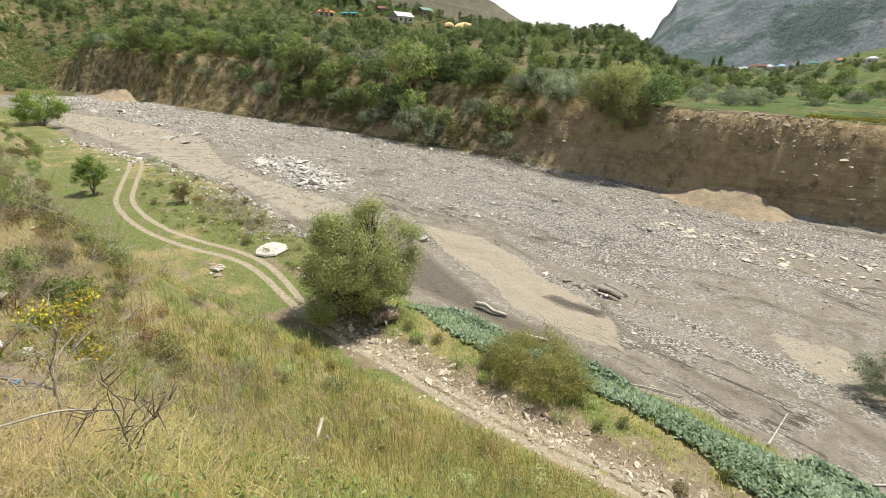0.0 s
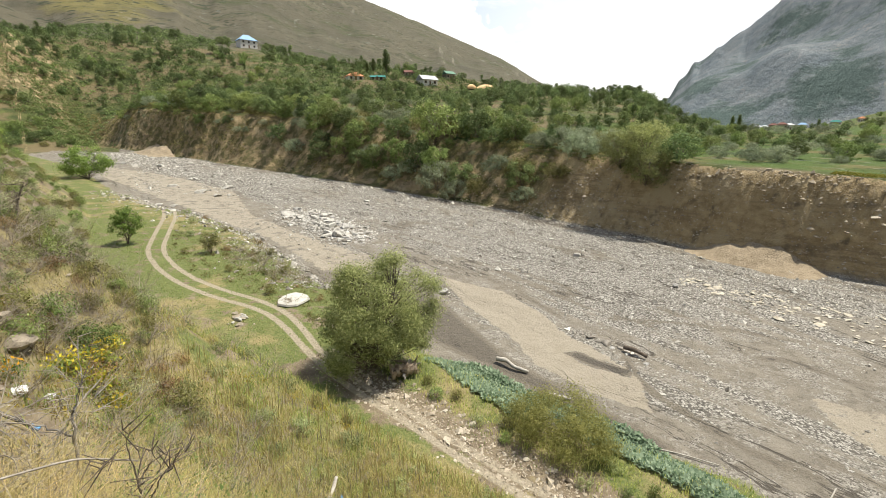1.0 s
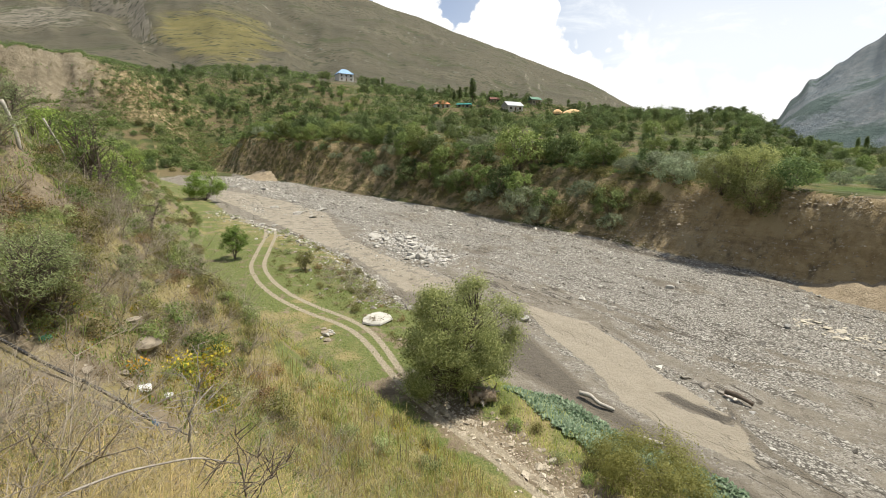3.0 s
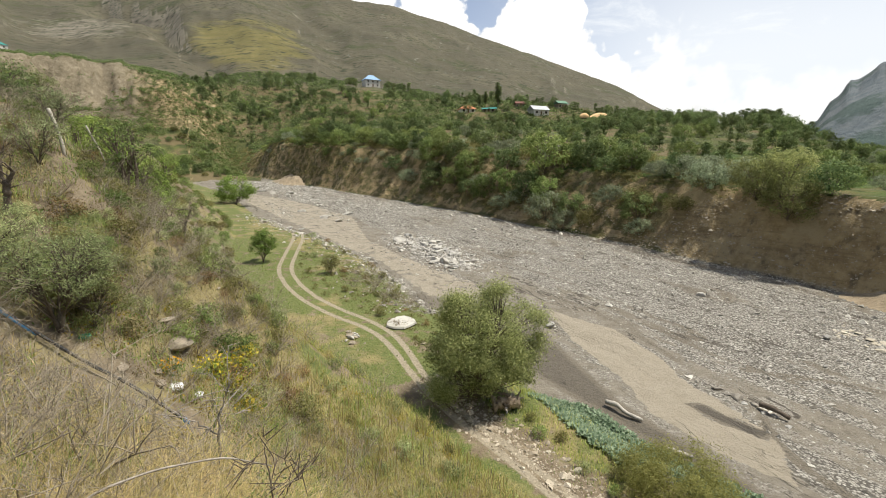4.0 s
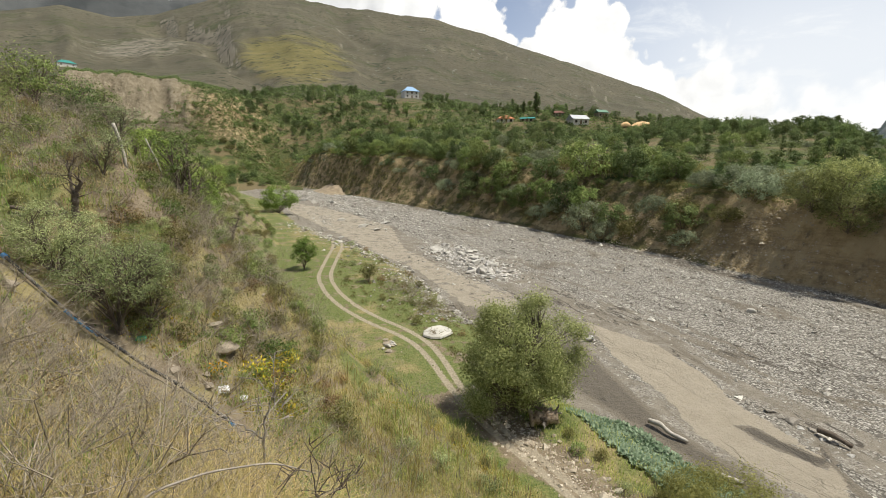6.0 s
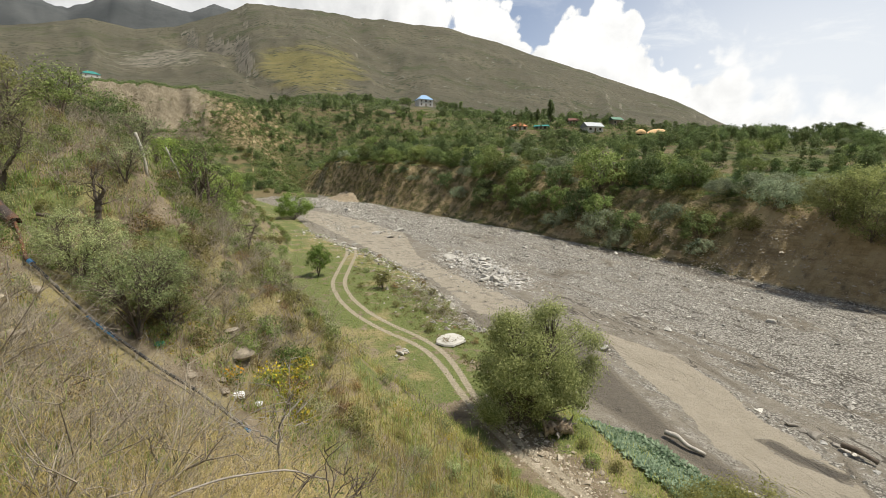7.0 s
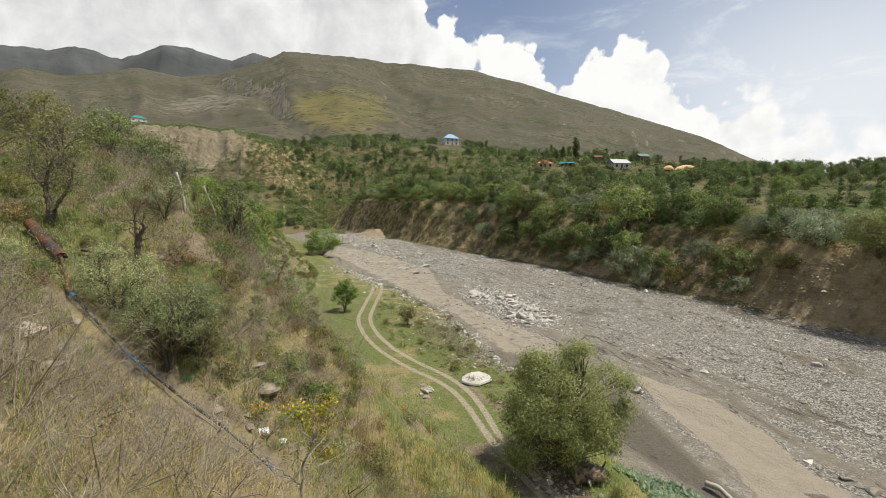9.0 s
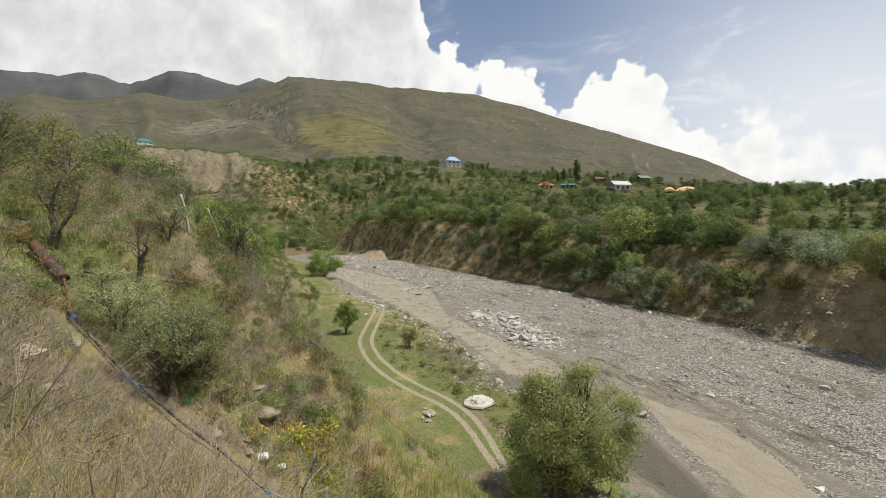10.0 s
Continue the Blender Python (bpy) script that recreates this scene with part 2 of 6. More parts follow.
def height(x, y):
    """The ground's height at a place, in metres."""
    x, y = np.asarray(x, float), np.asarray(y, float)
    u, w = to_uw(x, y)
    r = np.hypot(x, y)
    yaw = np.degrees(np.arctan2(-x, y))
    uc = np.clip(u, -150, 420)
    bed = 0.05 * uc
    rough = fbm(x * 0.5, y * 0.5, 4, 1)
    # river bed with low bars and channels
    bars = 0.22 * fbm(u * 0.05, w * 0.22, 4, 2) + 0.07 * rough
    z = bed + bars
    # near bank, bench and hillside
    bench = step01(0, 3.2, near_edge(u) - w)
    d = toe(u) - w
    k = np.interp(u, [-60, 20, 30, 60, 200], [0.85, 0.88, 1.22, 1.15, 0.9])
    cap = np.interp(u, [-60, 0, 25, 40, 80, 200], [13.4, 13.4, 13.6, 12.5, 13, 14])
    dd = np.maximum(d, 0)
    soft = 1.2
    rise = k * (np.minimum(dd, cap) + 0.2 * np.maximum(dd - cap, 0)) * step01(-0.2, soft, dd + 0.4)
    gully = 3.0 * np.clip(u / 12, 0, 1) * (1 - step01(14, 26, u)) * step01(3, 9, dd) * (1 - step01(13, 20, dd))
    lumps = 0.35 * fbm(x * 0.22, y * 0.22, 4, 3) * step01(0, 5, dd) * step01(2, 7, r) + 0.05 * rough
    steps = 0.35 * fbm(u * 0.12, w * 0.9, 3, 9) * step01(2, 6, dd) * step01(17, 22, u)
    z = np.where(w < near_edge(u) + 1, bed + bars * (1 - bench) + 1.0 * bench + rise - gully + lumps + steps, z)
    # far bank: cliff, then terraces rising away
    f = w - far_foot(u)
    jag = 1.5 * fbm(u * 0.22, w * 0.12, 4, 4) + 0.5 * fbm(u * 0.9, w * 0.9, 3, 8)
    top = np.interp(u, [-200, 0, 45, 75, 130, 220, 250, 300], [11, 11.2, 11, 12.3, 14.5, 16, 12, 9])
    run = np.interp(u, [-200, 30, 42, 60, 130, 170, 230, 260], [4.8, 5.0, 6.6, 13, 14, 10, 10, 24])
    jag = jag + np.interp(u, [60, 110], [0, 1]) * (0.8 - 2.6 * np.abs(fbm(u * 0.13, w * 0.1, 4, 14)))
    cliff = top * step01(0, 1, (f + jag * 0.5 * step01(0, 2, f)) / run) ** 0.8
    grade = np.interp(u, [-200, 0, 40, 60, 80, 110, 190, 215, 270, 400], [0.004, 0.004, 0.008, 0.02, 0.06, 0.09, 0.10, 0.15, 0.32, 0.32])
    back = np.maximum(f - run, 0)
    grade = np.where(u > 15, grade * (0.12 + 0.88 * step01(-45, -35, yaw)), grade)
    shelf = grade * back
    shelf = shelf + 0.5 * grade * 6 * np.sin(back * 2 * math.pi / 14.0) / (2 * math.pi) * 2.0
    land = bed + cliff + shelf + 0.4 * fbm(x * 0.08, y * 0.08, 3, 11) * step01(2, 12, back) + 0.12 * rough * step01(0, 2, f)
    z = np.where(f > 0, land, z)
    # mountains
    e0 = np.interp(yaw, *FOOT_E)
    ew = np.interp(yaw, *RIDGE_W)
    t = np.clip((r - 330) / 1500, 0, 1)
    ribs = 0.6 - 1.7 * np.abs(fbm(yaw * 0.11, np.log(r + 1) * 0.8, 4, 21))
    spurs = fbm(yaw * 0.35 + 0.8 * ribs, np.log(r + 1) * 1.3, 4, 22)
    drift = 1.8 * fbm(np.log(r + 1) * 4.0, yaw * 0.05, 3, 28) + 6.0 * (t - 0.45)
    ew_here = e0 + (ew - e0) * t**0.8 + (1.0 * ribs + 0.35 * spurs + 1.1 * np.exp(-((yaw - 20.5 - drift) / 5.0) ** 2) - 1.3 * np.exp(-((yaw - 28.6 - 1.6 * drift - 0.5 * spurs) / 1.6) ** 2) - 0.5 * np.exp(-((yaw - 12.0 - 1.3 * drift - 0.5 * spurs) / 1.4) ** 2)) * np.sin(math.pi * np.clip(t, 0.0, 0.98)) ** 0.7 + 0.12 * spurs * step01(0.6, 1, t)
    west = 16 + r * np.tan(np.radians(ew_here)) * np.where(r > 1830, 1 - (r - 1830) / 4000, 1)
    ee = np.interp(yaw, *RIDGE_E)
    te = np.clip((r - 1750) / 1000, 0, 1)
    crag = 0.8 - 2.2 * np.abs(fbm(x * 0.0017, y * 0.0017, 3, 23))
    fan = 2.0 * step01(-50, -60, yaw) * step01(330, 950, r)
    ee_here = 0.9 + fan + (ee - 0.9 - fan) * te**0.75 + 1.9 * crag * np.sin(math.pi * np.clip(te, 0, 0.97)) ** 0.7 + 0.4 * fbm(yaw * 1.6, r * 0.001, 4, 24) * step01(0.5, 1, te) * step01(2, 6, ee)
    east = 16 + r * np.tan(np.radians(ee_here)) * np.where(r > 2800, 1 - (r - 2800) / 4000, 1)
    tf = np.clip((r - 2800) / 1400, 0, 1)
    clouded = 16 + r * np.tan(np.radians(np.interp(yaw, *CLOUDED) * step01(1900, 3100, r) + 0.35 * fbm(yaw * 0.6, r * 0.002, 4, 27)))
    west = np.where(yaw > 12, np.maximum(west, clouded), west)
    far = 16 + r * np.tan(np.radians(0.8 + (3.1 + 0.9 * fbm(yaw * 0.25, yaw * 0, 4, 25)) * tf))
    hills = np.where((yaw > -150) & (yaw < 150), np.maximum(np.where(yaw < -31, east, west), far), far)
    behind = 14 + 0.32 * np.maximum(r - 30, 0)
    m = step01(240, 380, r) * ((f > 0) | ((r > 380) & (yaw > 15) & (yaw < 120)))
    z = z * (1 - m) + hills * m
    # pale bluff across the bend of the river
    b = step01(21, 27, yaw) * (1 - step01(48, 56, yaw)) * step01(205, 262, r) * (1 - step01(440, 600, r))
    core = step01(30, 34, yaw) * (1 - step01(42, 46, yaw))
    flute = 7 * np.abs(fbm(x * 0.05 + y * 0.02, y * 0.03, 4, 35)) + 7 * np.abs(fbm(x * 0.13, y * 0.13, 4, 36))
    n1, n2, n3 = (fbm(x * 0.022, y * 0.022, 4, 31), fbm(x * 0.06, y * 0.06, 4, 32), fbm(x * 0.05, y * 0.05, 4, 34))
    crest = np.interp(yaw, [20, 27, 31, 33, 37, 41, 42.5, 46, 54], [8.6, 9.4, 10.1, 10.2, 10.3, 10.2, 9.4, 8.4, 7]) + 0.4 * fbm(yaw * 0.9, yaw * 0, 4, 33)
    low = 1.0 + 3.4 * step01(225, 288, r)
    wide = 1.7 + 2.6 * (1 - core)
    rise = 0.35 * step01(-8 * wide, 6 * wide, r - 286 - 26 * n1 - 10 * np.abs(n2) - flute) + 0.3 * step01(-6 * wide, 4 * wide, r - 297 - 26 * n1 - 12 * np.abs(n3) - 1.3 * flute) + 0.35 * step01(-7 * wide, 5 * wide, r - 309 - 24 * n1 - 14 * np.abs(n2) - 1.6 * flute)
    bluff = 16 + r * np.tan(np.radians(low + (crest - 4.4 - 0.5) * rise + 0.5 * step01(340, 600, r)))
    z = np.where(b > 0, z * (1 - b) + b * bluff, z)
    # the slope behind the camera
    m = step01(0, 60, -y - 20) * (np.abs(yaw) > 100)
    z = z * (1 - m) + behind * m
    return z


def spot(u, w, lift=0.0):
    """The place on the ground at u, w."""
    x, y = to_xy(u, w)
    return Vector((float(x), float(y), float(height(x, y)) + lift))


def mesh_of(name, verts, faces, mats=(), smooth=False, values=None, slots=None):
    """A mesh from arrays: faces are n x 3 or n x 4; values: named numbers per vertex."""
    verts, faces = np.asarray(verts, np.float32), np.asarray(faces, np.int32)
    me = bpy.data.meshes.new(name)
    me.vertices.add(len(verts))
    me.vertices.foreach_set("co", verts.ravel())
    n = faces.shape[1]
    me.loops.add(faces.size)
    me.loops.foreach_set("vertex_index", faces.ravel())
    me.polygons.add(len(faces))
    me.polygons.foreach_set("loop_start", np.arange(len(faces), dtype=np.int32) * n)
    me.polygons.foreach_set("use_smooth", np.full(len(faces), smooth))
    for m in mats:
        me.materials.append(m)
    if slots is not None:
        me.polygons.foreach_set("material_index", np.asarray(slots, np.int32))
    for key, v in (values or {}).items():
        me.attributes.new(key, "FLOAT", "POINT").data.foreach_set("value", np.asarray(v, np.float32))
    me.update(calc_edges=True)
    return me


def part(name, me, parent, label=""):
    ob = new(name, me)
    ob.parent = parent
    return tagged(ob, label)


def thing(name, label, category, group="", kind=""):
    return tagged(new(name), label, category, group, kind)
# ---- ground ----
def ground_material():
    m, t, p = material("ground")
    link = t.links.new
    pos = nd(t, "ShaderNodeNewGeometry").outputs["Position"]

    def value(key):
        return nd(t, "ShaderNodeAttribute", attribute_name=key).outputs["Fac"]

    def calc(op, a, b=0.0, c=None):
        n = nd(t, "ShaderNodeMath", operation=op)
        for i, v in enumerate((a, b) if c is None else (a, b, c)):
            if isinstance(v, bpy.types.NodeSocket):
                link(v, n.inputs[i])
            else:
                n.inputs[i].default_value = v
        return n.outputs[0]

    def above(v, lo, hi):
        r = nd(t, "ShaderNodeMapRange", interpolation_type="SMOOTHSTEP", **{"From Min": lo, "From Max": hi})
        link(v, r.inputs["Value"])
        return r.outputs["Result"]

    n_big, n_mid, n_fine = grain(t, 0.12), grain(t, 0.9), grain(t, 7.0)
    wob = calc("MULTIPLY_ADD", grain(t, 0.8, lo=0.0, hi=1.0), 2.0, -1.0)
    wob2 = calc("MULTIPLY_ADD", grain(t, 4.0, lo=0.0, hi=1.0), 1.0, -0.5)
    # hillside: grass over dry earth
    soil = mixed(t, (0.135, 0.105, 0.072), (0.215, 0.175, 0.12), n_mid)
    dry = mixed(t, (0.192, 0.160, 0.072), (0.264, 0.224, 0.112), n_fine)
    green = mixed(t, (0.080, 0.108, 0.032), (0.152, 0.160, 0.056), n_fine)
    turf = mixed(t, dry, green, above(calc("ADD", grain(t, 0.35, lo=0.2, hi=0.8), value("lush")), 0.4, 0.75))
    turf = mixed(t, turf, soil, above(calc("ADD", grain(t, 0.6, lo=0.2, hi=0.8), value("bare")), 0.62, 0.8))
    # river bed
    cells = nd(t, "ShaderNodeTexVoronoi", Scale=6.0)
    link(pos, cells.inputs["Vector"])
    tones = nd(t, "ShaderNodeSeparateColor")
    link(cells.outputs["Color"], tones.inputs["Color"])
    flow = nd(t, "ShaderNodeCombineXYZ")
    for axis, way in (("X", (-SU, CU, 0)), ("Y", (CU, SU, 0))):
        dot = nd(t, "ShaderNodeVectorMath", operation="DOT_PRODUCT")
        dot.inputs[1].default_value = way
        link(pos, dot.inputs[0])
        link(dot.outputs["Value"], flow.inputs[axis])

    def streak(su, sw, offset, detail=5.0, rough=0.55):
        """Noise drawn out along the river."""
        mp = nd(t, "ShaderNodeMapping")
        mp.inputs["Scale"].default_value, mp.inputs["Location"].default_value = (su, sw, 1), (offset, offset * 0.7, 0)
        link(flow.outputs["Vector"], mp.inputs["Vector"])
        n = nd(t, "ShaderNodeTexNoise", Scale=1.0, Detail=detail, Roughness=rough, Distortion=0.35)
        link(mp.outputs["Vector"], n.inputs["Vector"])
        return n.outputs["Fac"]

    braid = streak(0.055, 0.24, 3.0)
    threads = calc("MAXIMUM", above(calc("ABSOLUTE", calc("SUBTRACT", braid, 0.5)), 0.013, 0.004), above(calc("ABSOLUTE", calc("SUBTRACT", streak(0.08, 0.33, 11.0, 6.0), 0.52)), 0.010, 0.003))
    threads = calc("MULTIPLY", threads, above(streak(0.12, 0.3, 23.0, 3.0), 0.50, 0.58))
    pebble = mixed(t, (0.165, 0.152, 0.130), (0.440, 0.422, 0.378), tones.outputs["Red"])
    big = nd(t, "ShaderNodeTexVoronoi", Scale=2.3)
    link(pos, big.inputs["Vector"])
    bigt = nd(t, "ShaderNodeSeparateColor")
    link(big.outputs["Color"], bigt.inputs["Color"])
    pebble = mixed(t, pebble, mixed(t, (0.20, 0.187, 0.165), (0.50, 0.48, 0.44), bigt.outputs["Green"]), calc("MULTIPLY", above(bigt.outputs["Red"], 0.55, 0.6), above(big.outputs["Distance"], 0.42, 0.3)))
    pebble = mixed(t, pebble, (0.105, 0.097, 0.084), above(cells.outputs["Distance"], 0.45, 0.65))
    silt = mixed(t, (0.168, 0.150, 0.122), (0.222, 0.200, 0.163), n_mid)
    silt = mixed(t, silt, (0.150, 0.132, 0.106), above(grain(t, 1.6, 8, lo=0, hi=1), 0.53, 0.62))
    specks = nd(t, "ShaderNodeTexVoronoi", Scale=11.0)
    link(pos, specks.inputs["Vector"])
    tint = nd(t, "ShaderNodeSeparateColor")
    link(specks.outputs["Color"], tint.inputs["Color"])
    silt = mixed(t, silt, mixed(t, (0.11, 0.098, 0.082), (0.33, 0.31, 0.27), tint.outputs["Red"]), above(calc("ADD", grain(t, 0.5, 6, lo=0, hi=1), calc("MULTIPLY", wob2, 0.3)), 0.46, 0.6))
    stony = above(calc("ADD", value("stony"), calc("ADD", calc("MULTIPLY", wob, 0.35), calc("MULTIPLY_ADD", streak(0.05, 0.45, 31.0, 7.0, 0.65), 3.2, -1.6))), -0.15, 0.20)
    bedc = mixed(t, silt, pebble, stony)
    wet = above(calc("ADD", value("wet"), calc("MULTIPLY", wob2, 0.5)), -0.1, 0.12)
    bedc = mixed(t, bedc, mixed(t, (0.125, 0.108, 0.083), (0.172, 0.150, 0.117), n_fine), wet)
    bedc = mixed(t, bedc, (0.070, 0.061, 0.050), calc("MULTIPLY", above(calc("ADD", value("wet"), calc("MULTIPLY", wob2, 0.1)), 0.20, 0.30), 0.75))
    slick = above(calc("ADD", value("mud"), calc("ADD", calc("MULTIPLY", wob, 0.6), calc("MULTIPLY", wob2, 0.45))), -0.08, 0.08)
    bedc = mixed(t, bedc, mixed(t, (0.265, 0.233, 0.180), (0.30, 0.265, 0.208), n_mid), slick)
    bedc = mixed(t, bedc, (0.085, 0.075, 0.062), calc("MULTIPLY", threads, calc("SUBTRACT", 1.0, slick)))
    bed_in = above(calc("ADD", value("bed"), calc("ADD", calc("MULTIPLY", wob, 0.9), calc("MULTIPLY", wob2, 0.8))), -0.3, 0.3)
    c = mixed(t, turf, bedc, bed_in)
    # wheel track, with a grass strip between the ruts
    off = calc("ABSOLUTE", calc("SUBTRACT", calc("ABSOLUTE", calc("ADD", value("track"), calc("MULTIPLY", wob2, 0.16))), value("gauge")))
    rut = above(calc("ADD", off, calc("MULTIPLY", wob2, 0.25)), 0.30, 0.17)
    dust = mixed(t, (0.232, 0.200, 0.148), (0.320, 0.280, 0.212), n_fine)
    c = mixed(t, c, dust, rut)
    # far bank: bare earth on the steep face, green shelves above
    face = mixed(t, (0.265, 0.200, 0.108), (0.430, 0.338, 0.195), n_mid)
    face = mixed(t, face, (0.42, 0.36, 0.26), above(grain(t, 2.6, lo=0, hi=1), 0.60, 0.68))
    face = mixed(t, face, (0.150, 0.122, 0.080), above(grain(t, 0.5, lo=0, hi=1), 0.55, 0.7))
    beds = nd(t, "ShaderNodeMapping")
    beds.inputs["Scale"].default_value = (0.06, 0.06, 0.9)
    link(pos, beds.inputs["Vector"])
    face = mixed(t, face, (0.185, 0.142, 0.088), calc("MULTIPLY", above(grain(t, 1.0, 8, 0.68, 0, 1, beds.outputs["Vector"]), 0.5, 0.66), 0.6))
    face = mixed(t, face, (0.39, 0.315, 0.19), above(calc("ADD", grain(t, 0.22, 7, lo=0, hi=1), calc("MULTIPLY", wob2, 0.12)), 0.52, 0.64))
    shelf = mixed(t, (0.040, 0.052, 0.017), (0.095, 0.108, 0.032), grain(t, 0.25))
    shelf = mixed(t, shelf, (0.135, 0.108, 0.055), above(grain(t, 0.07, lo=0, hi=1), 0.45, 0.56))
    field = mixed(t, (0.062, 0.100, 0.019), (0.125, 0.112, 0.040), above(grain(t, 0.05, 5, lo=0, hi=1), 0.45, 0.58))
    field = mixed(t, field, (0.036, 0.062, 0.016), above(grain(t, 0.16, 6, 0.65, lo=0, hi=1), 0.52, 0.60))
    shelf = mixed(t, shelf, field, value("field"))
    face = mixed(t, face, mixed(t, (0.092, 0.088, 0.036), (0.160, 0.140, 0.060), n_fine), calc("MULTIPLY", value("grassy"), above(calc("ADD", grain(t, 0.45, lo=0, hi=1), calc("MULTIPLY", wob2, 0.3)), 0.44, 0.56)))
    up = nd(t, "ShaderNodeSeparateXYZ")
    link(nd(t, "ShaderNodeNewGeometry").outputs["True Normal"], up.inputs[0])
    flat = above(calc("ADD", up.outputs["Z"], calc("MULTIPLY", wob, 0.12)), 0.70, 0.86)
    c = mixed(t, c, mixed(t, face, shelf, flat), above(value("far"), 0.0, 0.6))
    # mountains
    rock = mixed(t, (0.105, 0.095, 0.072), (0.23, 0.208, 0.162), grain(t, 0.035, 9, 0.7))
    herb = mixed(t, (0.068, 0.063, 0.041), (0.112, 0.099, 0.066), grain(t, 0.006, 8))
    herb = mixed(t, herb, (0.060, 0.066, 0.030), above(grain(t, 0.009, 9, 0.7, lo=0, hi=1), 0.52, 0.62))
    # yellowish dome: sun falling between cloud shadows is put into its grass colour
    herb = mixed(t, herb, mixed(t, (0.108, 0.098, 0.034), (0.165, 0.142, 0.052), grain(t, 0.03, 7)), above(calc("ADD", value("sunlit_straw"), calc("MULTIPLY", grain(t, 0.012, 9, 0.7, lo=0.3, hi=0.7), 0.7)), 0.62, 1.05))
    scree = above(calc("ADD", up.outputs["Z"], calc("MULTIPLY_ADD", grain(t, 0.012, 8, lo=0, hi=1), 0.3, -0.15)), 0.80, 0.70)
    scree = calc("MAXIMUM", scree, above(calc("ADD", value("crag"), calc("MULTIPLY", grain(t, 0.02, 9, 0.75, lo=0.3, hi=0.7), 0.8)), 0.98, 1.18))
    mount = mixed(t, herb, rock, scree)
    dots = nd(t, "ShaderNodeTexVoronoi", Scale=0.085)
    link(pos, dots.inputs["Vector"])
    mount = mixed(t, mount, (0.030, 0.036, 0.019), calc("MULTIPLY", above(dots.outputs["Distance"], 0.36, 0.24), above(grain(t, 0.006, 7, 0.6, lo=0, hi=1), 0.42, 0.56)))
    mount = mixed(t, mount, (0.034, 0.042, 0.021), above(grain(t, 0.05, 9, 0.7, lo=0, hi=1), 0.56, 0.63))
    # ridge under the clouds: their shade and the haze are put into its grey
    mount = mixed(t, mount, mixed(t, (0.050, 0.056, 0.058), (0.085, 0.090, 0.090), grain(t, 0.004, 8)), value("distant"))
    # eastern mountain: blue haze is mixed into its rock and scrub colours
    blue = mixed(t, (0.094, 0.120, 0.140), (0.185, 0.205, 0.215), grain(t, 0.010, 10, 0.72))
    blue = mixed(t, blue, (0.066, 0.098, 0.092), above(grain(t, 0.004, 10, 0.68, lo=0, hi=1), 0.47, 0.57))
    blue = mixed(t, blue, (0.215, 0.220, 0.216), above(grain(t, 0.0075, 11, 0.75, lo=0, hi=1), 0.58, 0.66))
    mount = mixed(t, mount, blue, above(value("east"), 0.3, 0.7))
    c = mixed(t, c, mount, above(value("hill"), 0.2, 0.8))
    pale = mixed(t, (0.140, 0.116, 0.078), (0.32, 0.275, 0.198), grain(t, 0.20, 10, 0.78))
    c = mixed(t, c, pale, calc("MULTIPLY", value("bluff"), above(calc("ADD", up.outputs["Z"], calc("MULTIPLY_ADD", grain(t, 0.07, 8, 0.7, lo=0, hi=1), 0.5, -0.25)), 0.93, 0.80)))
    link(c, p.inputs["Base Color"])
    gloss = nd(t, "ShaderNodeMapRange", **{"To Min": 0.92, "To Max": 0.55})
    link(calc("MULTIPLY", bed_in, calc("MAXIMUM", slick, wet)), gloss.inputs["Value"])
    link(gloss.outputs["Result"], p.inputs["Roughness"])
    p.inputs["Specular IOR Level"].default_value = 0.25
    stones = calc("MULTIPLY", calc("MULTIPLY", above(cells.outputs["Distance"], 0.65, 0.1), stony), calc("SUBTRACT", 1.0, slick))
    far_face = calc("MULTIPLY", above(value("far"), 0.0, 0.6), calc("SUBTRACT", 1.0, flat))
    rough = calc("ADD", stones, calc("MULTIPLY", grain(t, 3.0, 8), 0.7))
    rough = calc("ADD", rough, calc("MULTIPLY", grain(t, 9.0, 8), calc("MULTIPLY", bed_in, 0.5)))
    rough = calc("SUBTRACT", rough, calc("MULTIPLY", threads, calc("MULTIPLY", bed_in, 2.0)))
    rough = calc("ADD", rough, calc("MULTIPLY", far_face, calc("MULTIPLY", grain(t, 0.9, 9, 0.7), 5.0)))
    rough = calc("ADD", rough, calc("MULTIPLY", value("bluff"), calc("MULTIPLY", grain(t, 0.16, 9, 0.7, lo=0, hi=1), 40.0)))
    rough = calc("ADD", rough, calc("MULTIPLY", value("hill"), calc("MULTIPLY", grain(t, 0.025, 10, 0.7, lo=0, hi=1), 95.0)))
    rough = calc("ADD", rough, calc("MULTIPLY", value("east"), calc("MULTIPLY", grain(t, 0.012, 11, 0.72, lo=0, hi=1), 380.0)))
    relief(t, p, rough, 0.7, 0.12)
    return m


def polygon_gap(px, py, pts):
    """Signed metres to the edge of a polygon: positive inside."""
    best, inside = np.full(px.shape, 1e9), np.zeros(px.shape, bool)
    for (ax, ay), (bx, by) in zip(pts, pts[1:] + pts[:1]):
        t = np.clip(((px - ax) * (bx - ax) + (py - ay) * (by - ay)) / ((bx - ax) ** 2 + (by - ay) ** 2), 0, 1)
        best = np.minimum(best, np.hypot(px - ax - t * (bx - ax), py - ay - t * (by - ay)))
        inside ^= ((ay > py) != (by > py)) & (px < (bx - ax) * (py - ay) / (by - ay + 1e-12) + ax)
    return np.where(inside, best, -best)


